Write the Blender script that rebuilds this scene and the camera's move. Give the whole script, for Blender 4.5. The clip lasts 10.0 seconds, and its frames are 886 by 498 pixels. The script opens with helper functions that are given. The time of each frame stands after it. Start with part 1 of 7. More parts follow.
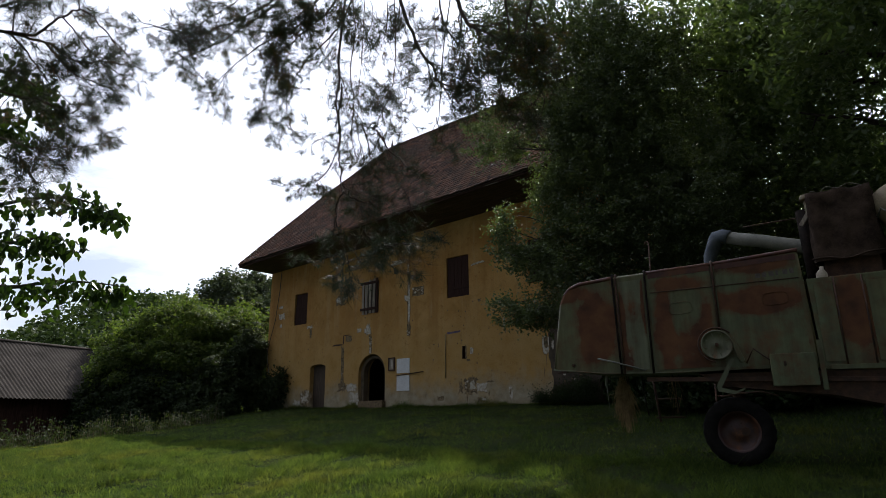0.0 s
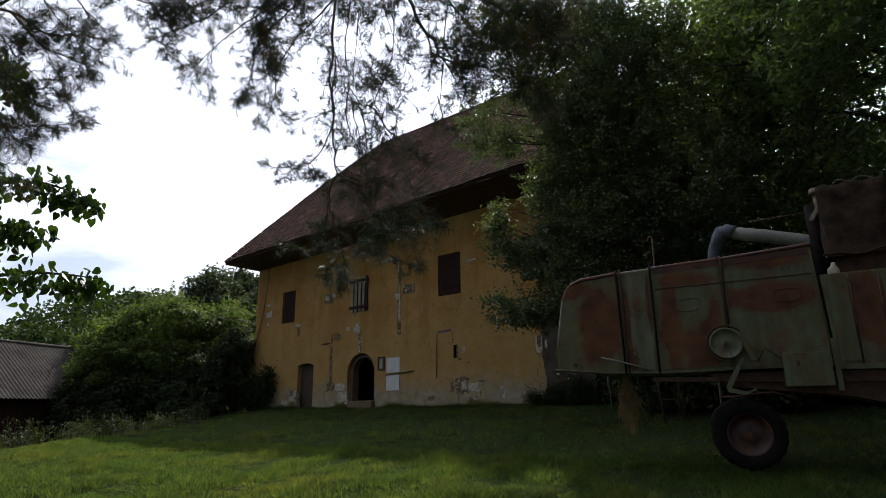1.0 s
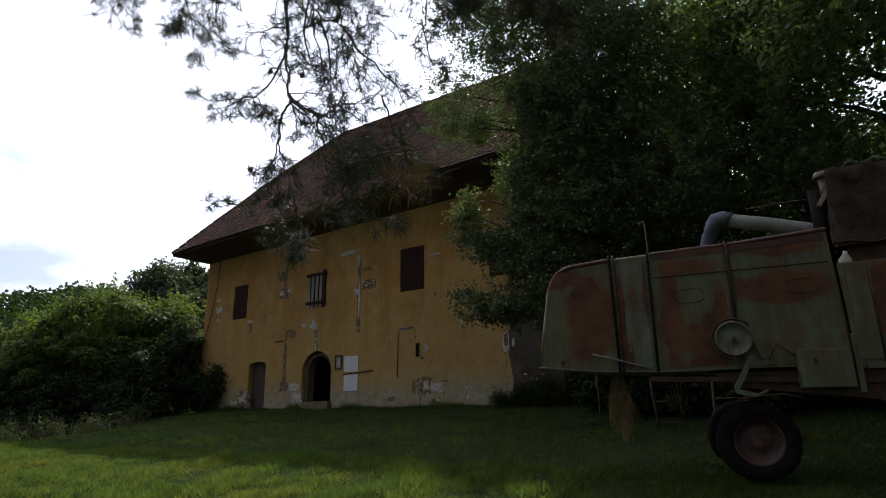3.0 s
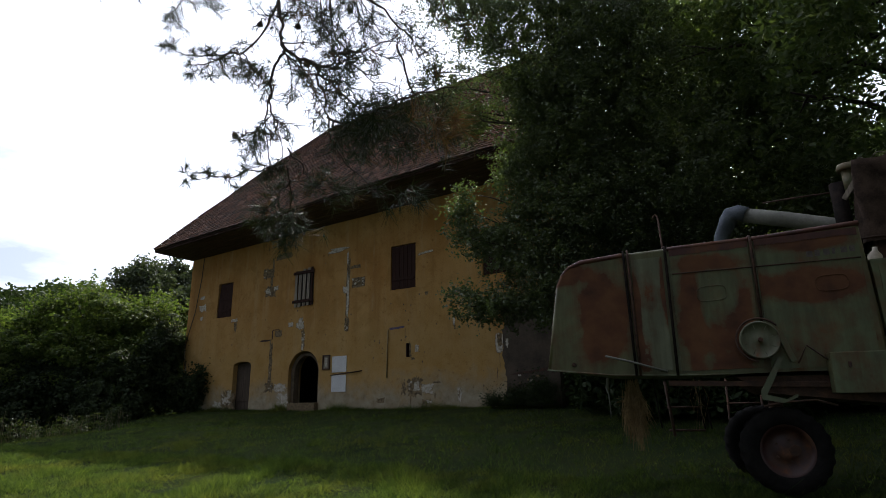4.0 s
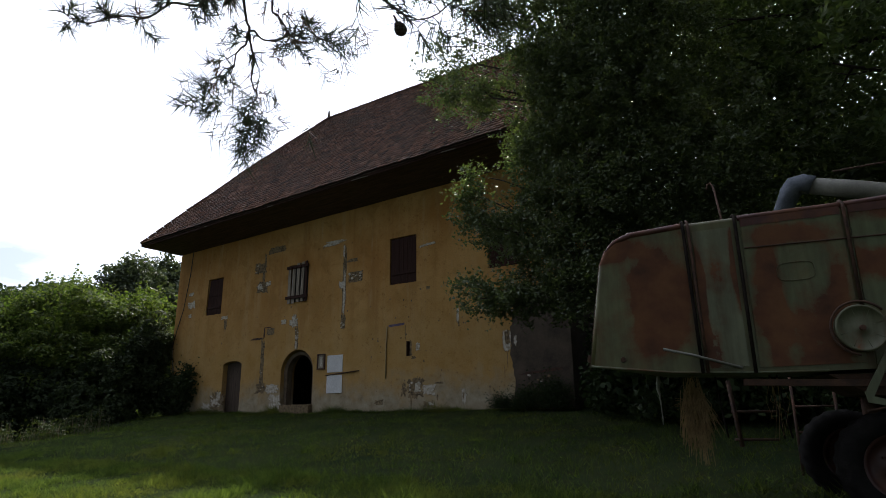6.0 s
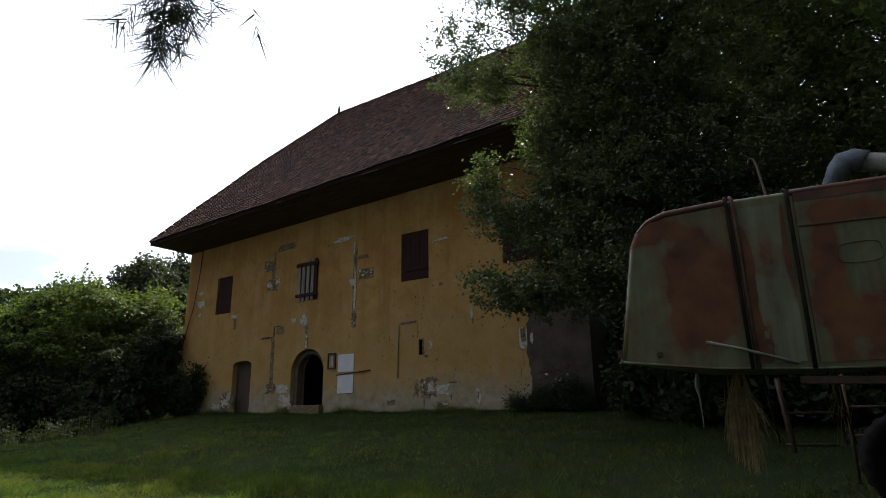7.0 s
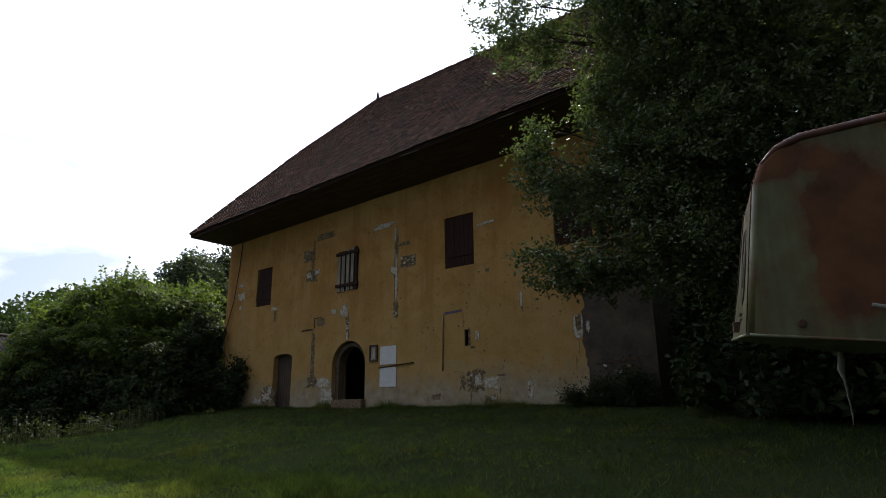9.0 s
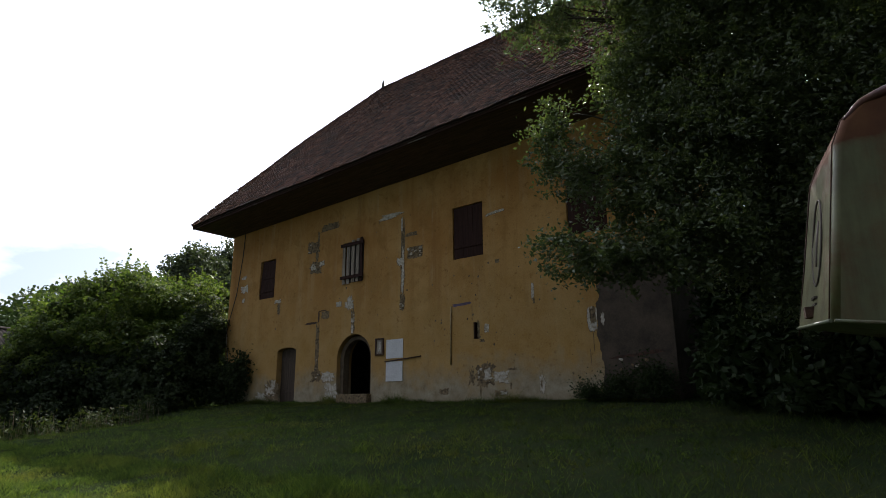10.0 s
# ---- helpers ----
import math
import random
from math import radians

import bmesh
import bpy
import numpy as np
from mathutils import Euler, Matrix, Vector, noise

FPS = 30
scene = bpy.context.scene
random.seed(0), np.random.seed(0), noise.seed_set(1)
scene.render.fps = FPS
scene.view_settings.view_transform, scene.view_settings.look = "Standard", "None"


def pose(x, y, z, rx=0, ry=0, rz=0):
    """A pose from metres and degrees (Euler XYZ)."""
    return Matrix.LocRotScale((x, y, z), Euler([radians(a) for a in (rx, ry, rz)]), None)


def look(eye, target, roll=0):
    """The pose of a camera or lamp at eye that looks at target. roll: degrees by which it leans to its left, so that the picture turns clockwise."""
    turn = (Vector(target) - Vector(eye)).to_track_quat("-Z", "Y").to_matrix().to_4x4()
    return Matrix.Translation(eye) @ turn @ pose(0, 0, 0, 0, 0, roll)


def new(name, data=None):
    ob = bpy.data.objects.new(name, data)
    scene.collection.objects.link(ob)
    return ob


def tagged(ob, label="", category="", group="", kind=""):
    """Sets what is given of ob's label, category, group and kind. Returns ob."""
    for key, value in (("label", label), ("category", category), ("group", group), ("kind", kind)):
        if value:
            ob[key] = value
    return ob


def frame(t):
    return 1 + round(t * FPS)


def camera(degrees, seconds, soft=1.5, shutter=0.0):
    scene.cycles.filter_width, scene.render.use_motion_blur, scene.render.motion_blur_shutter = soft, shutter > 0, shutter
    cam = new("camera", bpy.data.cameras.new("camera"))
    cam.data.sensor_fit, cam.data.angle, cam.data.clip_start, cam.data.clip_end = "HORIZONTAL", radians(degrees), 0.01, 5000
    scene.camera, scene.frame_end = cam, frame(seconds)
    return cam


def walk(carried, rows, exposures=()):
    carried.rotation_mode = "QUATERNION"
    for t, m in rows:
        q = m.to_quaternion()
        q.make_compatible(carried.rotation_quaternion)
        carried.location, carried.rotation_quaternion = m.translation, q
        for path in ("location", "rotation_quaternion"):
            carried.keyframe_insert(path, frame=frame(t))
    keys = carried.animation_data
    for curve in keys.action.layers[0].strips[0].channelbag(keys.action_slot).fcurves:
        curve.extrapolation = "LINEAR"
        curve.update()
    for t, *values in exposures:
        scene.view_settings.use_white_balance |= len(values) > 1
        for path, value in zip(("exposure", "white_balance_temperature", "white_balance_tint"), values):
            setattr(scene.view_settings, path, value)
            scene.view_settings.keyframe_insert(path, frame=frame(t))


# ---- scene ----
cam = camera(72.8, 10.0, soft=0.8)
PATH = [
    (0, (0.299, 0.153, 1.151), (-0.941, 1.633, 1.673), -0.7),
    (0.5, (0.113, 0.266, 1.136), (-1.116, 1.755, 1.657), -0.7),
    (1, (-0.079, 0.419, 1.179), (-1.29, 1.924, 1.699), -0.7),
    (1.5, (-0.263, 0.591, 1.173), (-1.458, 2.107, 1.693), -0.7),
    (2, (-0.487, 0.816, 1.209), (-1.653, 2.356, 1.727), -0.7),
    (2.5, (-0.708, 1.035, 1.2), (-1.838, 2.6, 1.719), -0.7),
    (4, (-1.436, 1.616, 1.291), (-2.502, 3.227, 1.81), -0.6),
    (4.5, (-1.682, 1.847, 1.299), (-2.738, 3.464, 1.82), -0.6),
    (5, (-1.915, 2.083, 1.315), (-2.967, 3.702, 1.837), -0.7),
    (5.5, (-2.165, 2.345, 1.324), (-3.215, 3.965, 1.847), -0.6),
    (7, (-2.742, 3.215, 1.35), (-3.834, 4.807, 1.873), -0.7),
    (7.5, (-2.917, 3.474, 1.359), (-4.041, 5.042, 1.884), -0.7),
    (8, (-3.154, 3.769, 1.338), (-4.308, 5.315, 1.864), -0.7),
    (8.5, (-3.35, 3.975, 1.297), (-4.535, 5.498, 1.819), -0.6),
    (9, (-3.57, 4.213, 1.306), (-4.777, 5.723, 1.819), -0.5),
    (9.5, (-3.808, 4.447, 1.301), (-5.022, 5.955, 1.803), -0.4),
    (10, (-4.05, 4.613, 1.33), (-5.271, 6.118, 1.826), -0.4),
]
walk(cam, [(t, look(eye, target, roll)) for t, eye, target, roll in PATH],
     exposures=((0, 0.06, 6150, 13), (2.5, 0.08, 6150, 13), (5.0, 0.16, 6150, 13), (7.5, 0.31, 6150, 13), (9.0, 0.20, 6150, 13), (10, 0.33, 6150, 13)))

# ---- world, sun, exposure ----
SUN = Vector((-9.8, 15.2, 16.2)).normalized()
EXPOSURE = 0.0


def make_world():
    w = bpy.data.worlds.new("sky")
    scene.world = w
    w.use_nodes = True
    nt = w.node_tree
    nt.nodes.clear()
    out = nt.nodes.new("ShaderNodeOutputWorld")
    bg = nt.nodes.new("ShaderNodeBackground")
    sky = nt.nodes.new("ShaderNodeTexSky")
    sky.sky_type = "NISHITA"
    sky.sun_disc = False
    sky.sun_elevation = math.asin(SUN.z)
    sky.sun_rotation = math.atan2(SUN.x, SUN.y)
    sky.dust_density = 2.0
    co = nt.nodes.new("ShaderNodeTexCoord")
    mp = nt.nodes.new("ShaderNodeMapping")
    mp.inputs["Scale"].default_value = (1.0, 1.0, 3.2)
    mp.inputs["Rotation"].default_value = (0, 0, radians(-14))
    mp.inputs["Location"].default_value = (0, 0, 0.25)
    n = nt.nodes.new("ShaderNodeTexNoise")
    n.inputs["Scale"].default_value = 4.6
    n.inputs["Detail"].default_value = 7
    n.inputs["Roughness"].default_value = 0.55
    ramp = nt.nodes.new("ShaderNodeValToRGB")
    ramp.color_ramp.elements[0].position = 0.49
    ramp.color_ramp.elements[0].color = (0.25, 0.25, 0.25, 1)
    ramp.color_ramp.elements[1].position = 0.70
    ramp.color_ramp.elements[1].color = (1, 1, 1, 1)
    # clouds are brightest round the sun and dull on the far side of the sky
    dot = nt.nodes.new("ShaderNodeVectorMath")
    dot.operation = "DOT_PRODUCT"
    dot.inputs[1].default_value = SUN
    near = nt.nodes.new("ShaderNodeMapRange")
    near.inputs["From Min"].default_value = -0.2
    near.inputs["From Max"].default_value = 1.0
    sq = nt.nodes.new("ShaderNodeMath")
    sq.operation = "POWER"
    sq.inputs[1].default_value = 1.6
    amount = nt.nodes.new("ShaderNodeMath")
    amount.operation = "MULTIPLY_ADD"
    amount.inputs[1].default_value = 17.0
    amount.inputs[2].default_value = 1.8
    white = nt.nodes.new("ShaderNodeVectorMath")
    white.operation = "SCALE"
    white.inputs[0].default_value = (0.955, 1.0, 1.10)
    cloud = nt.nodes.new("ShaderNodeMix")
    cloud.data_type = "RGBA"
    L = nt.links.new
    L(co.outputs["Generated"], mp.inputs["Vector"])
    L(co.outputs["Generated"], dot.inputs[0])
    L(dot.outputs["Value"], near.inputs["Value"])
    L(near.outputs["Result"], sq.inputs[0])
    L(sq.outputs[0], amount.inputs[0])
    L(amount.outputs[0], white.inputs["Scale"])
    L(mp.outputs["Vector"], n.inputs["Vector"])
    # the cover closes with height
    up = nt.nodes.new("ShaderNodeSeparateXYZ")
    L(co.outputs["Generated"], up.inputs["Vector"])
    cover = nt.nodes.new("ShaderNodeMath")
    cover.operation = "MULTIPLY_ADD"
    cover.inputs[1].default_value = 0.60
    L(up.outputs["Z"], cover.inputs[0])
    L(n.outputs["Fac"], cover.inputs[2])
    L(cover.outputs[0], ramp.inputs["Fac"])
    L(ramp.outputs["Color"], cloud.inputs["Factor"])
    L(sky.outputs["Color"], cloud.inputs["A"])
    L(white.outputs["Vector"], cloud.inputs["B"])
    L(cloud.outputs["Result"], bg.inputs["Color"])
    bg.inputs["Strength"].default_value = 0.10
    L(bg.outputs["Background"], out.inputs["Surface"])


make_world()
sun_data = bpy.data.lights.new("sun", "SUN")
sun_data.energy = 5.0
sun_data.angle = radians(0.6)
sun_data.color = (1.0, 0.93, 0.80)
sun = new("sun", sun_data)
sun.matrix_world = look((0, 0, 40), Vector((0, 0, 40)) - SUN)
scene.view_settings.exposure = EXPOSURE


# ---- materials ----
def nodes_of(name):
    m = bpy.data.materials.new(name)
    m.use_nodes = True
    nt = m.node_tree
    return m, nt, nt.nodes["Principled BSDF"]


def noise_node(nt, scale, detail=5, rough=0.6, vec=None, distort=0.0):
    n = nt.nodes.new("ShaderNodeTexNoise")
    n.inputs["Scale"].default_value = scale
    n.inputs["Detail"].default_value = detail
    n.inputs["Roughness"].default_value = rough
    n.inputs["Distortion"].default_value = distort
    if vec is not None:
        nt.links.new(vec, n.inputs["Vector"])
    return n.outputs["Fac"]


def coords(nt, scale=(1, 1, 1)):
    c = nt.nodes.new("ShaderNodeTexCoord")
    m = nt.nodes.new("ShaderNodeMapping")
    m.inputs["Scale"].default_value = scale
    nt.links.new(c.outputs["Object"], m.inputs["Vector"])
    return m.outputs["Vector"]


def ramp_node(nt, fac, stops):
    r = nt.nodes.new("ShaderNodeValToRGB")
    e = r.color_ramp.elements
    while len(e) < len(stops):
        e.new(0.5)
    for k, (p, c) in enumerate(stops):
        e[k].position = p
        e[k].color = (*c, 1) if len(c) == 3 else c
    nt.links.new(fac, r.inputs["Fac"])
    return r.outputs["Color"]


def mix_node(nt, fac, a, b, kind="MIX"):
    m = nt.nodes.new("ShaderNodeMix")
    m.data_type = "RGBA"
    m.blend_type = kind
    for key, v in (("Factor", fac), ("A", a), ("B", b)):
        if isinstance(v, (int, float)):
            m.inputs[key].default_value = v
        elif isinstance(v, tuple):
            m.inputs[key].default_value = (*v, 1) if len(v) == 3 else v
        else:
            nt.links.new(v, m.inputs[key])
    return m.outputs["Result"]


def bump(nt, bsdf, height, strength=0.4, distance=0.02):
    b = nt.nodes.new("ShaderNodeBump")
    b.inputs["Strength"].default_value = strength
    b.inputs["Distance"].default_value = distance
    nt.links.new(height, b.inputs["Height"])
    nt.links.new(b.outputs["Normal"], bsdf.inputs["Normal"])


def plain_mat(name, a, b, scale=6.0, rough=0.8, metal=0.0, fine=40.0, relief=0.3, stretch=(1, 1, 1), specular=0.5):
    """Two tones mottled at a coarse and a fine scale, with fine relief."""
    m, nt, p = nodes_of(name)
    v = coords(nt, stretch)
    big = noise_node(nt, scale, 6, 0.65, v)
    small = noise_node(nt, fine, 4, 0.6, v)
    c = mix_node(nt, ramp_node(nt, big, [(0.35, (0, 0, 0)), (0.65, (1, 1, 1))]), a, b)
    c = mix_node(nt, 0.35, c, ramp_node(nt, small, [(0.3, (0.25, 0.25, 0.25)), (0.7, (1.0, 1.0, 1.0))]), "MULTIPLY")
    nt.links.new(c, p.inputs["Base Color"])
    p.inputs["Roughness"].default_value = rough
    p.inputs["Metallic"].default_value = metal
    p.inputs["Specular IOR Level"].default_value = specular
    bump(nt, p, small, relief, 0.01)
    return m


def leaf_mat(name, a, b, through_light=0.35, gloss=0.45, patches=None, shine=0.25, glow=(1.25, 1.35, 0.55)):
    """Foliage: tone varies leaf by leaf, and light shines through."""
    m, nt, p = nodes_of(name)
    g = nt.nodes.new("ShaderNodeNewGeometry")
    c = mix_node(nt, g.outputs["Random Per Island"], a, b)
    if patches:
        far = noise_node(nt, 0.55, 6, 0.65, coords(nt))
        c = mix_node(nt, ramp_node(nt, far, [(0.48, (0, 0, 0)), (0.68, (0.5, 0.5, 0.5))]), c, patches)
        dim = noise_node(nt, 3.6, 7, 0.72, coords(nt))
        c = mix_node(nt, 0.75, c, ramp_node(nt, dim, [(0.36, (0.30, 0.37, 0.40)), (0.62, (1.35, 1.3, 1.2))]), "MULTIPLY")
    nt.links.new(c, p.inputs["Base Color"])
    p.inputs["Roughness"].default_value = gloss
    p.inputs["Specular IOR Level"].default_value = shine
    t = nt.nodes.new("ShaderNodeBsdfTranslucent")
    warm = mix_node(nt, 1.0, c, glow, "MULTIPLY")
    nt.links.new(warm, t.inputs["Color"])
    s = nt.nodes.new("ShaderNodeMixShader")
    s.inputs["Fac"].default_value = through_light
    nt.links.new(p.outputs["BSDF"], s.inputs[1])
    nt.links.new(t.outputs["BSDF"], s.inputs[2])
    nt.links.new(s.outputs["Shader"], nt.nodes["Material Output"].inputs["Surface"])
    return m


def plaster_mat():
    """Ochre limewash, streaked by rain, greyed and stained with damp towards the foot."""
    m, nt, p = nodes_of("ochre_plaster")
    v = coords(nt)
    streak = noise_node(nt, 1.0, 6, 0.62, coords(nt, (1.7, 1.7, 0.13)))
    cloud = noise_node(nt, 0.55, 7, 0.6, v)
    fine = noise_node(nt, 22.0, 6, 0.7, v)
    c = mix_node(nt, ramp_node(nt, cloud, [(0.35, (0, 0, 0)), (0.68, (1, 1, 1))]), (0.41, 0.200, 0.053), (0.55, 0.320, 0.110))
    c = mix_node(nt, ramp_node(nt, streak, [(0.54, (0, 0, 0)), (0.72, (0.4, 0.4, 0.4))]), c, (0.56, 0.42, 0.23))
    c = mix_node(nt, ramp_node(nt, streak, [(0.28, (0.7, 0.7, 0.7)), (0.46, (0, 0, 0))]), c, (0.32, 0.15, 0.045))
    drip = noise_node(nt, 1.0, 5, 0.6, coords(nt, (5.5, 5.5, 0.16)))
    where = ramp_node(nt, noise_node(nt, 0.9, 5, 0.6, v), [(0.46, (0, 0, 0)), (0.62, (1, 1, 1))])
    c = mix_node(nt, mix_node(nt, 1.0, where, ramp_node(nt, drip, [(0.54, (0, 0, 0)), (0.72, (0.42, 0.42, 0.42))]), "MULTIPLY"), c, (0.60, 0.47, 0.27))
    c = mix_node(nt, mix_node(nt, 1.0, where, ramp_node(nt, drip, [(0.28, (0.4, 0.4, 0.4)), (0.44, (0, 0, 0))]), "MULTIPLY"), c, (0.27, 0.125, 0.04))
    blot = noise_node(nt, 1.5, 8, 0.68, v, 0.6)
    c = mix_node(nt, ramp_node(nt, blot, [(0.50, (0, 0, 0)), (0.64, (0.62, 0.62, 0.62))]), c, (0.34, 0.18, 0.052))
    # sun-bleached, greyer wash on the lower storey, deeper orange under the eaves
    hz = nt.nodes.new("ShaderNodeSeparateXYZ")
    nt.links.new(v, hz.inputs["Vector"])
    hh = nt.nodes.new("ShaderNodeMath")
    hh.operation = "MULTIPLY_ADD"
    nt.links.new(noise_node(nt, 0.5, 6, 0.6, v), hh.inputs[0])
    hh.inputs[1].default_value = 3.0
    nt.links.new(hz.outputs["Z"], hh.inputs[2])
    up = nt.nodes.new("ShaderNodeMapRange")
    up.inputs["From Min"].default_value = 6.6
    up.inputs["From Max"].default_value = 3.6
    nt.links.new(hh.outputs[0], up.inputs["Value"])
    pale = mix_node(nt, ramp_node(nt, noise_node(nt, 1.6, 7, 0.7, v), [(0.35, (0, 0, 0)), (0.65, (1, 1, 1))]), (0.43, 0.270, 0.085), (0.52, 0.355, 0.145))
    soft = nt.nodes.new("ShaderNodeMath")
    soft.operation = "MULTIPLY"
    nt.links.new(up.outputs["Result"], soft.inputs[0])
    soft.inputs[1].default_value = 0.65
    c = mix_node(nt, soft.outputs[0], c, pale)
    spots = ramp_node(nt, noise_node(nt, 6.0, 8, 0.75, v), [(0.30, (0.45, 0.38, 0.30)), (0.43, (1, 1, 1))])
    c = mix_node(nt, 0.7, c, spots, "MULTIPLY")
    # worn grey lower zone with a ragged upper line
    sep = nt.nodes.new("ShaderNodeSeparateXYZ")
    nt.links.new(v, sep.inputs["Vector"])
    wob = nt.nodes.new("ShaderNodeMath")
    wob.operation = "MULTIPLY_ADD"
    nt.links.new(noise_node(nt, 0.9, 7, 0.65, v), wob.inputs[0])
    wob.inputs[1].default_value = -2.6
    nt.links.new(sep.outputs["Z"], wob.inputs[2])
    low = nt.nodes.new("ShaderNodeMapRange")
    low.inputs["From Min"].default_value = 0.05
    low.inputs["From Max"].default_value = -0.9
    nt.links.new(wob.outputs[0], low.inputs["Value"])
    c = mix_node(nt, low.outputs["Result"], c, ramp_node(nt, noise_node(nt, 3.0, 6, 0.7, v), [(0.3, (0.27, 0.21, 0.125)), (0.7, (0.46, 0.40, 0.29))]))
    c = mix_node(nt, 0.30, c, ramp_node(nt, fine, [(0.3, (0.35, 0.35, 0.35)), (0.65, (1, 1, 1))]), "MULTIPLY")
    nt.links.new(c, p.inputs["Base Color"])
    p.inputs["Roughness"].default_value = 0.92
    p.inputs["Specular IOR Level"].default_value = 0.2
    bump(nt, p, noise_node(nt, 5.0, 8, 0.7, v), 0.5, 0.03)
    return m


def tile_mat():
    m, nt, p = nodes_of("clay_roof_tile")
    g = nt.nodes.new("ShaderNodeNewGeometry")
    v = coords(nt)
    c = ramp_node(nt, g.outputs["Random Per Island"], [(0.0, (0.050, 0.026, 0.017)), (0.5, (0.155, 0.066, 0.036)), (0.9, (0.23, 0.105, 0.060)), (1.0, (0.30, 0.17, 0.11))])
    c = mix_node(nt, ramp_node(nt, noise_node(nt, 0.7, 6, 0.65, v), [(0.42, (0, 0, 0)), (0.7, (0.8, 0.8, 0.8))]), c, (0.075, 0.052, 0.038))
    c = mix_node(nt, 0.4, c, ramp_node(nt, noise_node(nt, 30, 4, 0.6, v), [(0.3, (0.3, 0.3, 0.3)), (0.7, (1, 1, 1))]), "MULTIPLY")
    nt.links.new(c, p.inputs["Base Color"])
    p.inputs["Roughness"].default_value = 0.85
    p.inputs["Specular IOR Level"].default_value = 0.25
    return m


def rust_paint_mat(name, paint, bias=0.5, coarse=1.1, blooms=()):
    """Faded green paint with rust scabs; blooms: (x, z, half width, half height, strength) of large rust stains."""
    m, nt, p = nodes_of(name)
    v = coords(nt)
    big = noise_node(nt, coarse, 8, 0.62, v, 0.4)
    rag = noise_node(nt, 7.0, 8, 0.75, v)
    s = nt.nodes.new("ShaderNodeMath")
    s.operation = "MULTIPLY_ADD"
    nt.links.new(rag, s.inputs[0])
    s.inputs[1].default_value = 0.33
    nt.links.new(big, s.inputs[2])
    level = s.outputs[0]
    for x, z, rx, rz, k in blooms:
        mp = nt.nodes.new("ShaderNodeMapping")
        mp.inputs["Location"].default_value = (-x / rx, 0, -z / rz)
        mp.inputs["Scale"].default_value = (1 / rx, 0, 1 / rz)
        c = nt.nodes.new("ShaderNodeTexCoord")
        nt.links.new(c.outputs["Object"], mp.inputs["Vector"])
        ln = nt.nodes.new("ShaderNodeVectorMath")
        ln.operation = "LENGTH"
        nt.links.new(mp.outputs["Vector"], ln.inputs[0])
        fall = nt.nodes.new("ShaderNodeMapRange")
        fall.interpolation_type = "SMOOTHSTEP"
        fall.inputs["From Min"].default_value = 1.3
        fall.inputs["From Max"].default_value = 0.4
        fall.inputs["To Max"].default_value = k
        nt.links.new(ln.outputs["Value"], fall.inputs["Value"])
        add = nt.nodes.new("ShaderNodeMath")
        add.operation = "ADD"
        nt.links.new(level, add.inputs[0])
        nt.links.new(fall.outputs["Result"], add.inputs[1])
        level = add.outputs[0]
    run = nt.nodes.new("ShaderNodeMath")
    run.operation = "MULTIPLY_ADD"
    nt.links.new(noise_node(nt, 1.0, 6, 0.6, coords(nt, (7, 7, 0.45))), run.inputs[0])
    run.inputs[1].default_value = 0.30
    nt.links.new(level, run.inputs[2])
    level = run.outputs[0]
    mask = ramp_node(nt, level, [(bias + 0.13, (0, 0, 0)), (bias + 0.27, (0.50, 0.50, 0.50)), (bias + 0.46, (0.96, 0.96, 0.96))])
    rust = ramp_node(nt, noise_node(nt, 3.2, 4, 0.55, v), [(0.3, (0.062, 0.022, 0.011)), (0.5, (0.118, 0.043, 0.017)), (0.72, (0.165, 0.070, 0.026))])
    dirt = ramp_node(nt, noise_node(nt, 1.0, 6, 0.65, coords(nt, (7, 7, 0.8))), [(0.38, (1, 1, 1)), (0.70, (0.42, 0.36, 0.27))])
    green = mix_node(nt, ramp_node(nt, noise_node(nt, 4, 6, 0.6, v), [(0.35, (0, 0, 0)), (0.7, (1, 1, 1))]), paint, tuple(x * 0.70 for x in paint))
    green = mix_node(nt, 0.8, green, dirt, "MULTIPLY")
    c = mix_node(nt, mask, green, rust)
    nt.links.new(c, p.inputs["Base Color"])
    r = ramp_node(nt, mask, [(0, (0.45, 0.45, 0.45)), (1, (0.9, 0.9, 0.9))])
    nt.links.new(r, p.inputs["Roughness"])
    bump(nt, p, level, 0.35, 0.01)
    return m


def wood_mat(name, a, b, stretch=(8, 8, 0.6)):
    return plain_mat(name, a, b, 2.0, 0.8, 0, 14.0, 0.5, stretch)


PLASTER = plaster_mat()
TILE = tile_mat()
SHUTTER = plain_mat("weathered_dark_wood", (0.030, 0.013, 0.010), (0.058, 0.026, 0.019), 2.0, 0.85, 0, 14.0, 0.5, (8, 8, 0.6), 0.2)
SOFFIT = wood_mat("old_eave_boards", (0.048, 0.027, 0.018), (0.115, 0.066, 0.044), (0.6, 8, 8))
GREYWOOD = wood_mat("bleached_grey_wood", (0.15, 0.115, 0.085), (0.40, 0.34, 0.27))
STONE = plain_mat("rubble_and_mortar", (0.065, 0.045, 0.028), (0.33, 0.24, 0.13), 13.0, 0.95, 0, 40, 0.9)
MORTAR = plain_mat("pale_bare_mortar", (0.34, 0.28, 0.20), (0.76, 0.71, 0.62), 12.0, 0.95, 0, 45, 0.7)
WHITE = plain_mat("white_board", (0.70, 0.70, 0.70), (0.80, 0.80, 0.80), 3.0, 0.6, 0, 30, 0.1)
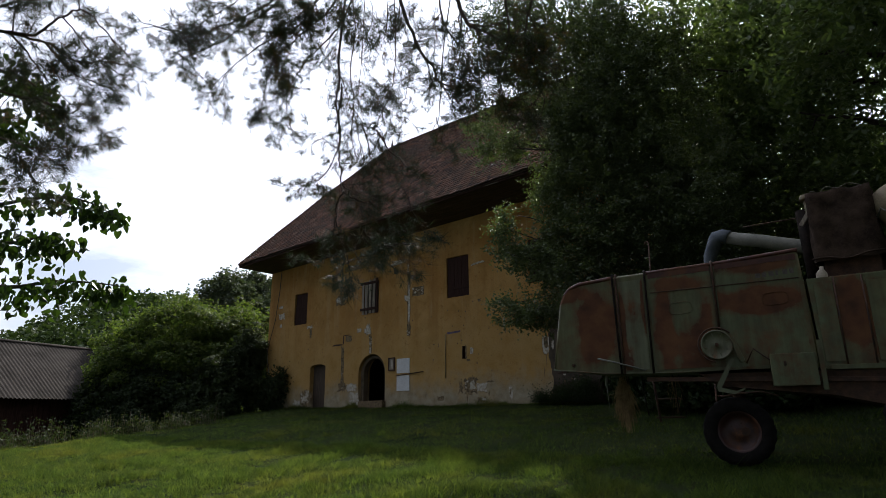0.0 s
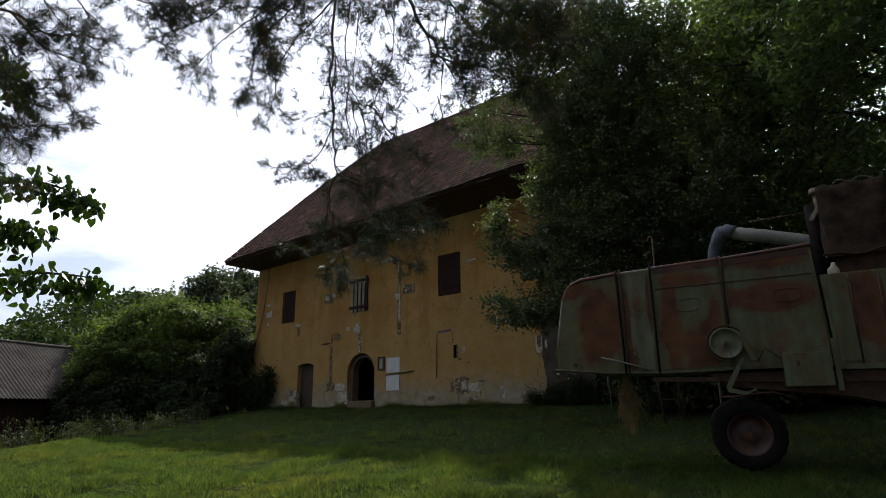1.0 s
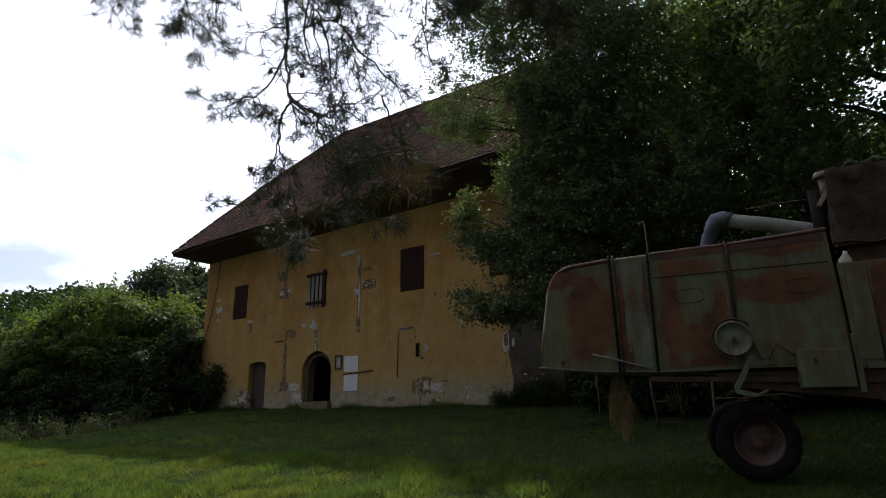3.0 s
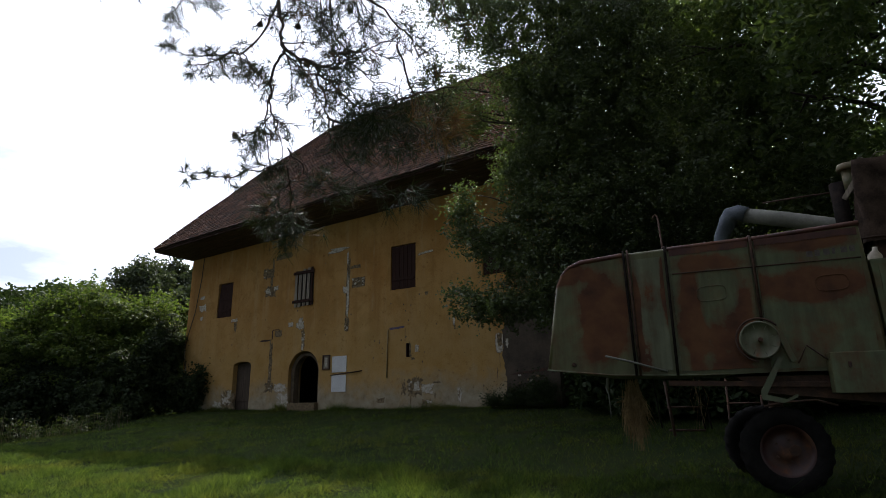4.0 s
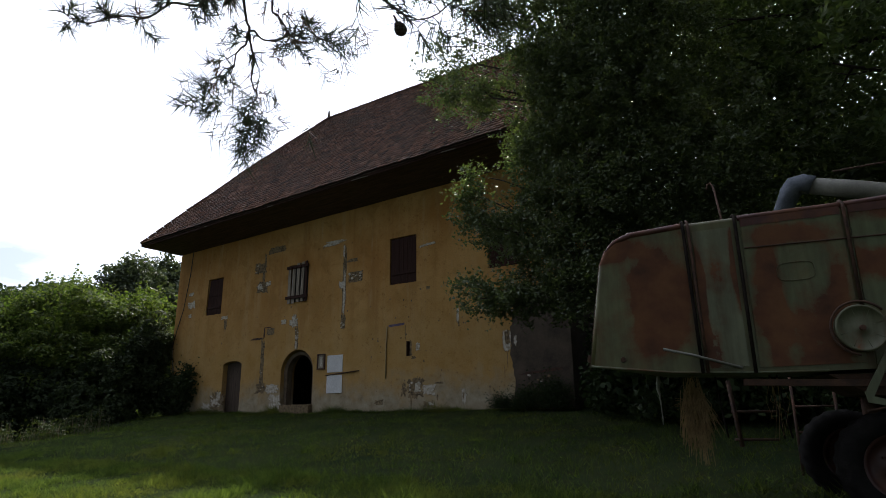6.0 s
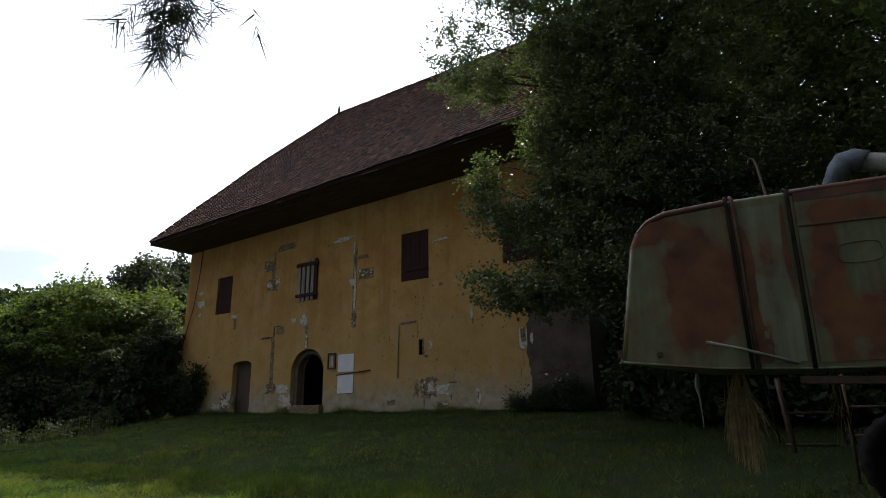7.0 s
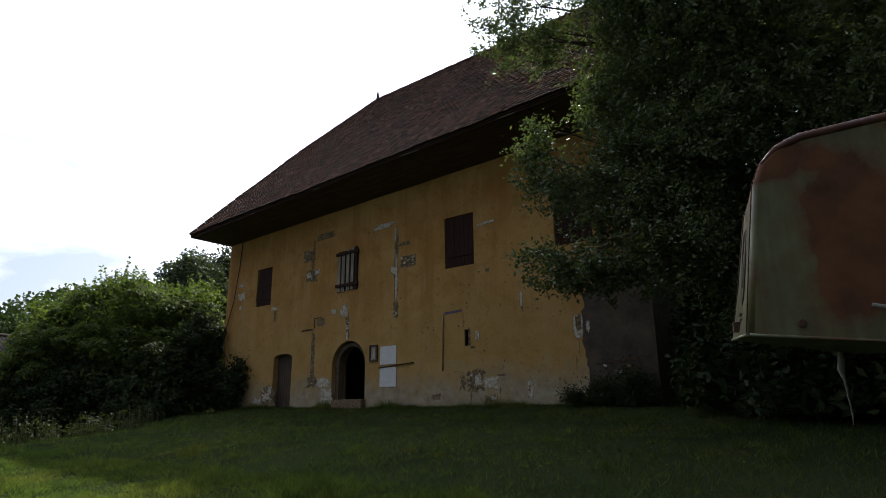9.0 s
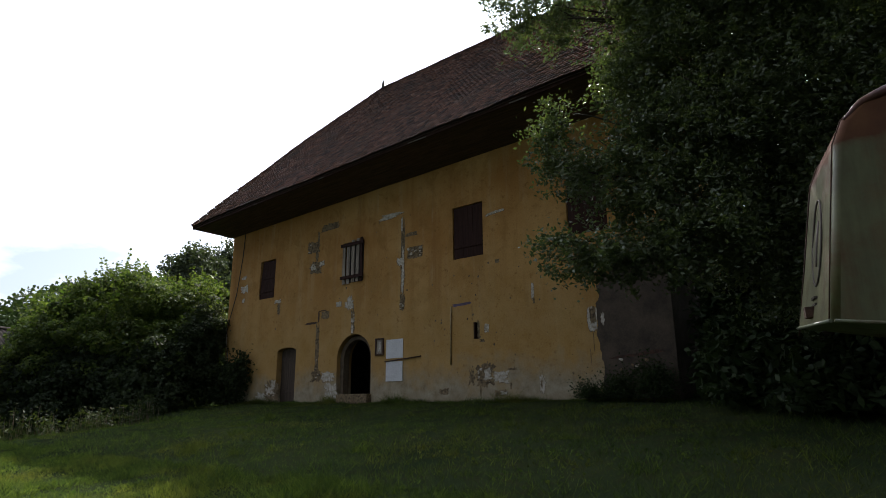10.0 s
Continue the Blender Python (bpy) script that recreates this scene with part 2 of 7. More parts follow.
# near-black base colour, puts the shade of the rooms into their surfaces
DARK = plain_mat("interior_shade", (0.03, 0.026, 0.022), (0.06, 0.05, 0.042), 2.0, 0.95)
GREEN = rust_paint_mat("faded_green_paint", (0.130, 0.158, 0.076), 0.62)
RUSTY = rust_paint_mat("rusted_green_paint", (0.142, 0.162, 0.090), 0.60)
REDRIM = rust_paint_mat("faded_red_paint", (0.088, 0.024, 0.019), 0.62, 3.0)
IRON = plain_mat("rusty_iron", (0.05, 0.03, 0.022), (0.13, 0.065, 0.04), 8, 0.85, 0.2, 60, 0.5)
SOOT = plain_mat("sooty_iron", (0.012, 0.010, 0.009), (0.032, 0.023, 0.019), 8, 0.95, 0.0, 60, 0.5, (1, 1, 1), 0.12)
JUGPL = plain_mat("yellowed_plastic", (0.42, 0.36, 0.27), (0.55, 0.49, 0.38), 6, 0.5, 0, 30, 0.1)
STEEL = plain_mat("grey_sheet_metal", (0.15, 0.148, 0.125), (0.25, 0.245, 0.205), 3, 0.7, 0.0, 50, 0.2)
RUBBER = plain_mat("cracked_black_rubber", (0.008, 0.0076, 0.007), (0.018, 0.016, 0.015), 9, 0.95, 0, 60, 0.5, (1, 1, 1), 0.1)
WHEELRED = rust_paint_mat("dull_red_wheel_paint", (0.050, 0.015, 0.012), 0.66, 4.0)
CANVAS = plain_mat("brown_tarpaulin", (0.024, 0.016, 0.012), (0.074, 0.050, 0.036), 5, 0.95, 0, 80, 0.4, (1, 1, 1), 0.1)
STRAWM = plain_mat("dry_straw", (0.22, 0.135, 0.055), (0.46, 0.31, 0.14), 8, 0.8)
GREYROOF = plain_mat("fibre_cement_sheet", (0.030, 0.026, 0.023), (0.068, 0.059, 0.052), 0.8, 0.95, 0, 14, 0.3, (1, 1, 1), 0.08)
BARK = plain_mat("tree_bark", (0.030, 0.023, 0.017), (0.070, 0.055, 0.042), 5, 0.95, 0, 35, 0.9, (3, 3, 0.7))
TWIG = plain_mat("pine_twig_bark", (0.05, 0.033, 0.025), (0.10, 0.07, 0.05), 12, 0.9, 0, 60, 0.6)
PEAR = leaf_mat("pear_leaf", (0.052, 0.076, 0.033), (0.115, 0.140, 0.064), 0.38, 0.4, None, 0.5)
LEAF = leaf_mat("broad_leaf", (0.075, 0.112, 0.048), (0.140, 0.178, 0.078), 0.52, 0.4, None, 0.5)
HAZEL = leaf_mat("hazel_leaf", (0.044, 0.076, 0.018), (0.122, 0.156, 0.042), 0.6, 0.5, None, 0.18, (1.25, 1.32, 0.65))
IVY = leaf_mat("ivy_leaf", (0.024, 0.036, 0.018), (0.056, 0.074, 0.036), 0.34, 0.7, None, 0.12)
# very dark leaf colour, holds the shade on the lower half of the hazels
SHADE_LEAF = leaf_mat("shade_leaf", (0.010, 0.018, 0.008), (0.034, 0.048, 0.020), 0.25, 0.7, None, 0.12)
LIME = leaf_mat("lime_leaf", (0.020, 0.040, 0.010), (0.052, 0.092, 0.020), 0.32, 0.4)
WEEDSTALK = plain_mat("dry_weed_stalk", (0.10, 0.08, 0.045), (0.18, 0.145, 0.085), 8, 0.9)
WEED = leaf_mat("nettle_leaf", (0.020, 0.034, 0.012), (0.056, 0.070, 0.026), 0.35, 0.6, None, 0.2)
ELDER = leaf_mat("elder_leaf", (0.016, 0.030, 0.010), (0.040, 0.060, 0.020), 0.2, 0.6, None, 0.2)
# greyed and paled, so that distance haze is part of the leaf colour
FAR = leaf_mat("hazed_far_foliage", (0.042, 0.058, 0.034), (0.100, 0.122, 0.070), 0.25, 0.5)
HILLWOOD = leaf_mat("hill_foliage", (0.026, 0.046, 0.016), (0.060, 0.088, 0.028), 0.2, 0.8)
NEEDLE = leaf_mat("pine_needle", (0.024, 0.036, 0.018), (0.055, 0.066, 0.030), 0.14, 0.5)
DRYNEEDLE = leaf_mat("dead_pine_needle", (0.09, 0.05, 0.025), (0.15, 0.085, 0.04), 0.25, 0.6)
GRASS = leaf_mat("meadow_grass", (0.027, 0.056, 0.021), (0.114, 0.152, 0.043), 0.62, 0.7, (0.170, 0.148, 0.048), 0.12, (1.3, 1.35, 0.55))


def ground_mat():
    m, nt, p = nodes_of("turf")
    v = coords(nt)
    big = noise_node(nt, 0.35, 6, 0.6, v)
    mid = noise_node(nt, 3.5, 6, 0.7, v)
    c = mix_node(nt, ramp_node(nt, big, [(0.35, (0, 0, 0)), (0.65, (1, 1, 1))]), (0.020, 0.032, 0.014), (0.036, 0.048, 0.020))
    c = mix_node(nt, ramp_node(nt, mid, [(0.5, (0, 0, 0)), (0.75, (0.8, 0.8, 0.8))]), c, (0.050, 0.042, 0.018))
    nt.links.new(c, p.inputs["Base Color"])
    p.inputs["Roughness"].default_value = 1.0
    p.inputs["Specular IOR Level"].default_value = 0.0
    bump(nt, p, noise_node(nt, 25, 5, 0.7, v), 0.9, 0.05)
    return m


TURF = ground_mat()


# ---- mesh helpers ----
def part(name, bm, material, parent=None, label=""):
    me = bpy.data.meshes.new(name)
    bm.to_mesh(me)
    bm.free()
    me.materials.append(material)
    ob = new(name, me)
    if parent is not None:
        ob.parent = parent
    if label:
        ob["label"] = label
    return ob


def raw(name, verts, faces, material, parent=None, label=""):
    me = bpy.data.meshes.new(name)
    me.from_pydata(verts, [], faces)
    me.materials.append(material)
    ob = new(name, me)
    if parent is not None:
        ob.parent = parent
    if label:
        ob["label"] = label
    return ob


def thing(name, at, label, category, group="", rz=0.0):
    ob = new(name)
    ob.matrix_world = pose(*at, 0, 0, rz)
    return tagged(ob, label, category, group)


def box(bm, x0, x1, y0, y1, z0, z1, m=None):
    vs = [bm.verts.new(Vector((x, y, z)) if m is None else m @ Vector((x, y, z))) for x in (x0, x1) for y in (y0, y1) for z in (z0, z1)]
    for f in ((0, 1, 3, 2), (4, 6, 7, 5), (0, 4, 5, 1), (2, 3, 7, 6), (0, 2, 6, 4), (1, 5, 7, 3)):
        bm.faces.new([vs[k] for k in f])
    return vs


def soften(bm, width=0.01, segments=2):
    bmesh.ops.recalc_face_normals(bm, faces=bm.faces)
    bmesh.ops.bevel(bm, geom=list(bm.edges), offset=width, segments=segments, affect="EDGES", profile=0.7, clamp_overlap=True)
    return bm


def box_bm(x0, x1, y0, y1, z0, z1, bevel=0.0, m=None):
    bm = bmesh.new()
    box(bm, x0, x1, y0, y1, z0, z1, m)
    if bevel:
        soften(bm, bevel)
    else:
        bmesh.ops.recalc_face_normals(bm, faces=bm.faces)
    return bm


def tube(bm, points, radii, sides=8, cap=True):
    """A tapered tube along points."""
    pts = [Vector(p) for p in points]
    if isinstance(radii, (int, float)):
        radii = [radii] * len(pts)
    rings = []
    side = None
    for k, p in enumerate(pts):
        d = (pts[min(k + 1, len(pts) - 1)] - pts[max(k - 1, 0)]).normalized()
        if side is None:
            side = d.orthogonal().normalized()
        side = (side - d * side.dot(d)).normalized()
        up = d.cross(side)
        rings.append([bm.verts.new(p + (side * math.cos(a) + up * math.sin(a)) * radii[k]) for a in [2 * math.pi * j / sides for j in range(sides)]])
    for a, b in zip(rings, rings[1:]):
        for j in range(sides):
            f = bm.faces.new((a[j], a[(j + 1) % sides], b[(j + 1) % sides], b[j]))
            f.smooth = True
    if cap:
        bm.faces.new(rings[0][::-1])
        bm.faces.new(rings[-1])
    return bm


def tube_bm(points, radii, sides=8):
    return tube(bmesh.new(), points, radii, sides)


def extrude_poly(pts, y0, y1, m=None):
    """A prism from an outline in x, z between two depths."""
    bm = bmesh.new()
    a = [bm.verts.new((x, y0, z)) for x, z in pts]
    b = [bm.verts.new((x, y1, z)) for x, z in pts]
    bm.faces.new(a)
    bm.faces.new(b[::-1])
    for k in range(len(pts)):
        j = (k + 1) % len(pts)
        bm.faces.new((a[k], b[k], b[j], a[j]))
    bmesh.ops.recalc_face_normals(bm, faces=bm.faces)
    if m is not None:
        bm.transform(m)
    return bm


rng = np.random.default_rng(7)


def leaf_mesh(name, centres, size, material, parent=None, label="", droop=0.4, wide=0.55, spread=0.5, mat2=None, share2=0.0, g=None):
    """Many small folded leaves, four triangles each, at the centres given."""
    g = g or rng
    c = np.asarray(centres, float)
    n = len(c)
    s = size * (1 + spread * (g.random(n) - 0.5))[:, None]
    d = g.normal(size=(n, 3))
    d[:, 2] = d[:, 2] * 0.6 - droop
    d /= np.linalg.norm(d, axis=1)[:, None]
    w = np.cross(d, g.normal(size=(n, 3)))
    w /= np.linalg.norm(w, axis=1)[:, None] + 1e-9
    u = np.cross(w, d)
    base = c - d * s * 0.5
    tip = c + d * s * 0.5
    l = c + w * s * wide * 0.5 + u * s * 0.10
    r = c - w * s * wide * 0.5 + u * s * 0.10
    v = np.stack([base, l, tip, r], 1).reshape(-1, 3)
    f = np.empty((n, 2, 3), np.int64)
    k = np.arange(n) * 4
    f[:, 0] = np.stack([k, k + 1, k + 2], 1)
    f[:, 1] = np.stack([k, k + 2, k + 3], 1)
    me = bpy.data.meshes.new(name)
    me.vertices.add(n * 4)
    me.vertices.foreach_set("co", v.astype(np.float32).ravel())
    me.loops.add(n * 6)
    me.loops.foreach_set("vertex_index", f.reshape(-1).astype(np.int32))
    me.polygons.add(n * 2)
    me.polygons.foreach_set("loop_start", np.arange(0, n * 6, 3, dtype=np.int32))
    me.update(calc_edges=True)
    me.materials.append(material)
    if mat2:
        me.materials.append(mat2)
        me.polygons.foreach_set("material_index", np.repeat((g.random(n) < share2).astype(np.int32), 2))
    ob = new(name, me)
    if parent is not None:
        ob.parent = parent
    if label:
        ob["label"] = label
    return ob


def laid_leaves(name, centres, normals, size, material, parent=None, label="", droop=0.4, wide=0.6, tilt=0.45, g=None):
    """Blades that lie on a leafy surface like shingles: their faces turn to the normals given, their tips hang outwards."""
    g = g or rng
    c, nm = np.asarray(centres, float), np.asarray(normals, float)
    n = len(c)
    nm = nm + tilt * g.normal(size=(n, 3))
    nm /= np.linalg.norm(nm, axis=1)[:, None] + 1e-9
    d = 0.8 * g.normal(size=(n, 3)) + 0.6 * np.asarray(normals, float)
    d[:, 2] -= droop
    d -= nm * (d * nm).sum(1)[:, None]
    d /= np.linalg.norm(d, axis=1)[:, None] + 1e-9
    w = np.cross(d, nm)
    s = size * (0.65 + 0.7 * g.random(n))[:, None]
    base, mid, tip = c - d * s * 0.5, c - d * s * 0.05 + nm * s * 0.06, c + d * s * 0.5 - nm * s * 0.10
    v = np.stack([base, mid + w * s * wide * 0.5 - nm * s * 0.12, tip, mid - w * s * wide * 0.5 - nm * s * 0.12], 1).reshape(-1, 3)
    k = np.arange(n) * 4
    f = np.stack([k, k + 1, k + 2, k, k + 2, k + 3], 1).reshape(-1)
    me = bpy.data.meshes.new(name)
    me.vertices.add(n * 4)
    me.vertices.foreach_set("co", v.astype(np.float32).ravel())
    me.loops.add(n * 6)
    me.loops.foreach_set("vertex_index", f.astype(np.int32))
    me.polygons.add(n * 2)
    me.polygons.foreach_set("loop_start", np.arange(0, n * 6, 3, dtype=np.int32))
    me.update(calc_edges=True)
    me.materials.append(material)
    ob = new(name, me)
    if parent is not None:
        ob.parent = parent
    if label:
        ob["label"] = label
    return ob


def leafy_domes(ellipsoids, lobes, per, radius, g, low=-0.35, flat=0.6):
    """Leaf places and normals on many small domes that sit on the outside of ellipsoids (cx, cy, cz, rx, ry, rz), with gaps between."""
    e = np.array(ellipsoids, float)
    area = (e[:, 3] * e[:, 4] * e[:, 5]) ** 0.66
    pick = g.choice(len(e), lobes, p=area / area.sum())
    d = g.normal(size=(lobes, 3))
    d /= np.linalg.norm(d, axis=1)[:, None]
    d[:, 2] = np.where(d[:, 2] < low, -d[:, 2], d[:, 2])
    cen = e[pick, :3] + d * e[pick, 3:] * (0.68 + 0.44 * g.random(lobes))[:, None]
    r = radius * (0.4 + 1.2 * g.random(lobes) ** 1.5)
    q = g.normal(size=(lobes, per, 3)) + 0.55 * d[:, None, :] + np.array([0, 0, 0.45])
    q /= np.linalg.norm(q, axis=2)[:, :, None]
    deep = 0.62 + 0.42 * g.random((lobes, per, 1)) ** 0.7
    pts = cen[:, None, :] + q * deep * r[:, None, None] * np.array([1.0, 1.0, flat])
    # the rim of a dome hangs down
    pts[:, :, 2] -= 0.25 * r[:, None] * (1 - np.clip(q[:, :, 2], 0, 1)) * g.random((lobes, per))
    nm = q * 0.7 + np.array([0, 0, 0.5])
    return pts.reshape(-1, 3), nm.reshape(-1, 3), cen


def clumps(ellipsoids, count, per, tight, g=None, shell=0.55, spray=0.0):
    """Points in small clumps spread through the outer part of ellipsoids (cx, cy, cz, rx, ry, rz)."""
    g = g or rng
    e = np.array(ellipsoids, float)
    vol = e[:, 3] * e[:, 4] * e[:, 5]
    pick = g.choice(len(e), count, p=vol ** 0.7 / (vol ** 0.7).sum())
    d = g.normal(size=(count, 3))
    d /= np.linalg.norm(d, axis=1)[:, None]
    r = shell + (1 - shell) * g.random(count) ** 0.6
    r *= 1 + 0.16 * g.normal(size=count)
    cen = e[pick, :3] + d * e[pick, 3:] * r[:, None]
    pts = cen[:, None, :] + g.normal(size=(count, per, 3)) * tight * (0.5 + g.random((count, 1, 1)))
    if spray:
        # leaves strung along a twig that points outwards
        way = d + 0.55 * g.normal(size=(count, 3))
        way /= np.linalg.norm(way, axis=1)[:, None]
        run = (g.random((count, per, 1)) - 0.75) * spray * (0.6 + 0.7 * g.random((count, 1, 1)))
        pts += way[:, None, :] * run
        pts[:, :, 2] -= 0.25 * run[:, :, 0] ** 2
    return pts.reshape(-1, 3), cen


def ground_z(x, y):
    z = -0.35 + 0.066 * y + 0.0012 * y * y
    if y > 20:
        z = 1.45 + 0.03 * (y - 20)
    if y < -6:
        z = -0.70
    far = max(0.0, -x - 27)
    z -= min(2.2, 0.07 * far)
    # the meadow ends in a bank that falls away to the west
    z -= max(0.0, min(1.0, (16.5 - y) / 3)) * min(1.1, 0.11 * max(0.0, -x - 22.9))
    return z


def turf_z(x, y):
    """The ground with its hummocks."""
    return ground_z(x, y) + 0.05 * noise.noise((x * 0.5, y * 0.5, 0)) + 0.03 * noise.noise((x * 1.4, y * 1.4, 3)) + 0.022 * noise.noise((x * 2.3, y * 2.3, 9))


# ---- large structure: ground ----
def make_ground():
    bm = bmesh.new()
    xs = [-900, -400, -200, -120, -80, -60] + [-50 + 0.4 * k for k in range(176)] + [25, 40, 80, 150, 400, 900]
    ys = [-900, -300, -120, -60, -30, -15] + [-8 + 0.35 * k for k in range(104)] + [34, 45, 60, 80, 120, 200, 400, 900]
    grid = []
    for y in ys:
        row = []
        for x in xs:
            z = ground_z(x, y) if abs(x) < 61 and -9 < y < 61 else ground_z(max(-60, min(60, x)), max(-8, min(60, y)))
            if -50 < x < 20 and -8 < y < 28:
                z = turf_z(x, y)
            row.append(bm.verts.new((x, y, z)))
        grid.append(row)
    for a, b in zip(grid, grid[1:]):
        for k in range(len(xs) - 1):
            f = bm.faces.new((a[k], a[k + 1], b[k + 1], b[k]))
            f.smooth = True
    ob = part("ground", bm, TURF)
    return tagged(ob, "sloping meadow turf of short uneven grass", "ground", kind="structure")


make_ground()

# ---- house ----
X0, X1, YF, YB = -28.1, -8.8, 19.15, 28.4
house = thing("farmhouse", (-18.4, 23.7, 1.3), "two-storey farmhouse with flaking ochre plaster and steep tiled roof", "house")
HM = Matrix.Translation((18.4, -23.7, -1.3))


def hpart(name, bm, material, parent=None, label=""):
    """A piece of the house, built in world metres."""
    bm.transform(HM)
    return part(name, bm, material, parent or house, label)


def wall_mesh(x0, x1, z0, z1, y, thick, holes, grid=1.2):
    """A thick wall along x, with openings that go through it, gently uneven."""
    bm = bmesh.new()
    xs = sorted({x0, x1, *[h[0] for h in holes], *[h[1] for h in holes]})
    zs = sorted({z0, z1, *[h[2] for h in holes], *[h[3] for h in holes]})
    cell = {(i, k): not any(h[0] <= xs[i] < h[1] and h[2] <= zs[k] < h[3] for h in holes) for i in range(len(xs) - 1) for k in range(len(zs) - 1)}
    vert = {}

    def v(i, k, d):
        if (i, k, d) not in vert:
            vert[i, k, d] = bm.verts.new((xs[i], y + d * thick, zs[k]))
        return vert[i, k, d]

    sides = {(-1, 0): ((0, 0), (0, 1)), (1, 0): ((1, 1), (1, 0)), (0, -1): ((1, 0), (0, 0)), (0, 1): ((0, 1), (1, 1))}
    for (i, k), full in cell.items():
        if not full:
            continue
        bm.faces.new((v(i, k, 0), v(i + 1, k, 0), v(i + 1, k + 1, 0), v(i, k + 1, 0)))
        bm.faces.new((v(i, k, 1), v(i, k + 1, 1), v(i + 1, k + 1, 1), v(i + 1, k, 1)))
        for (di, dk), (p, q) in sides.items():
            if not cell.get((i + di, k + dk), False):
                bm.faces.new((v(i + p[0], k + p[1], 0), v(i + q[0], k + q[1], 0), v(i + q[0], k + q[1], 1), v(i + p[0], k + p[1], 1)))
    bmesh.ops.recalc_face_normals(bm, faces=bm.faces)
    return bm


WINDOWS = [(-25.85, -24.80, 5.57, 7.20), (-20.62, -19.52, 5.58, 7.12), (-15.44, -14.27, 5.69, 7.40), (-11.42, -10.25, 5.75, 7.45)]
DOOR = (-24.32, -23.14, 0.9, 3.46)
ARCH = (-20.77, -19.03, 1.62, 3.70)
NICHE = (-18.81, -18.42, 2.89, 3.46)
SLIT = (-14.66, -14.47, 3.16, 3.66)
front = hpart("wall", wall_mesh(X0, X1, 0.6, 9.25, YF, 0.7, WINDOWS + [DOOR, ARCH, SLIT]), PLASTER, None, "ochre lime plaster front wall, streaked and patched")
hpart("wall", box_bm(X1 - 0.7, X1, YF + 0.7, YB, 0.6, 9.25), PLASTER)
hpart("wall", box_bm(X0, X0 + 0.7, YF + 0.7, YB, 0.6, 9.25), PLASTER)
hpart("wall", box_bm(X0 + 0.7, X1 - 0.7, YB - 0.7, YB, 0.6, 9.25), PLASTER)
hpart("floor", box_bm(X0 + 0.7, X1 - 0.7, YF + 0.7, YB - 0.7, 1.3, 1.6), DARK, None, "floor inside, coloured near-black as shade")
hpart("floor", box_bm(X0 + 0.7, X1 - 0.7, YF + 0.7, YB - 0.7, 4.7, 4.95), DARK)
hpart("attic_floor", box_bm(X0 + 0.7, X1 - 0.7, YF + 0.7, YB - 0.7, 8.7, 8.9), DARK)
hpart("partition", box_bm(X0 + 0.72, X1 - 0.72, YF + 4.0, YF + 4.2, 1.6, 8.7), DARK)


def arch_fill(x0, x1, z_spring, z_top, y0, y1, rise=None, n=14):
    """What a rectangular opening has to lose to become an arch."""
    c, r = (x0 + x1) / 2, (x1 - x0) / 2
    h = z_top - z_spring
    bm = bmesh.new()
    for s in (-1, 1):
        pts = [(c + s * r * math.cos(math.pi / 2 * k / n), z_spring + h * math.sin(math.pi / 2 * k / n)) for k in range(n + 1)]
        for (xa, za), (xb, zb) in zip(pts, pts[1:]):
            q = [bm.verts.new(p) for p in ((xa, y0, za), (xb, y0, zb), (xb, y0, z_top + 0.002), (xa, y0, z_top + 0.002), (xa, y1, za), (xb, y1, zb))]
            bm.faces.new(q[:4])
            bm.faces.new((q[0], q[1], q[5], q[4]))
    bmesh.ops.remove_doubles(bm, verts=bm.verts, dist=0.0005)
    return bm


hpart("arch_head", arch_fill(ARCH[0], ARCH[1], 2.86, ARCH[3], YF - 0.001, YF + 0.7), PLASTER)
hpart("arch_head", arch_fill(DOOR[0], DOOR[1], 3.30, DOOR[3], YF - 0.001, YF + 0.7), PLASTER)


def portal():
    """Stone inner frame of the arched passage, an old door leaf stands open inside."""
    bm = bmesh.new()
    c, n = (ARCH[0] + ARCH[1]) / 2, 16
    for r0, r1, ya, yb in ((0.80, 0.68, YF + 0.16, YF + 0.42),):
        line = [(-1, 1.62)] + [(math.cos(math.pi - math.pi * k / n), None, math.sin(math.pi * k / n)) for k in range(n + 1)] + [(1, 1.62)]
        pts = []
        for p in line:
            if len(p) == 2:
                pts.append(((c + p[0] * r0, p[1]), (c + p[0] * r1, p[1])))
            else:
                pts.append(((c + p[0] * r0 * 1.09, 2.84 + p[2] * r0), (c + p[0] * r1, 2.84 + p[2] * r1)))
        for (a, b), (d, e) in zip(pts, pts[1:]):
            f = [bm.verts.new(q) for q in ((a[0], ya, a[1]), (d[0], ya, d[1]), (e[0], ya, e[1]), (b[0], ya, b[1]), (b[0], yb, b[1]), (e[0], yb, e[1]))]
            bm.faces.new(f[:4])
            bm.faces.new((f[3], f[2], f[5], f[4]))
    bmesh.ops.remove_doubles(bm, verts=bm.verts, dist=0.0005)
    hpart("door_surround", bm, PORTAL, None, "worn dark stone arch frame")
    step = box_bm(ARCH[0] + 0.25, ARCH[1] + 0.05, YF - 0.22, YF + 0.5, 1.30, 1.64, 0.03)
    hpart("doorstep", step, STONE, None, "worn stone doorstep")


PORTAL = plain_mat("dark_portal_stone", (0.10, 0.07, 0.045), (0.20, 0.15, 0.10), 2.5, 0.9, 0, 25, 0.6)
portal()


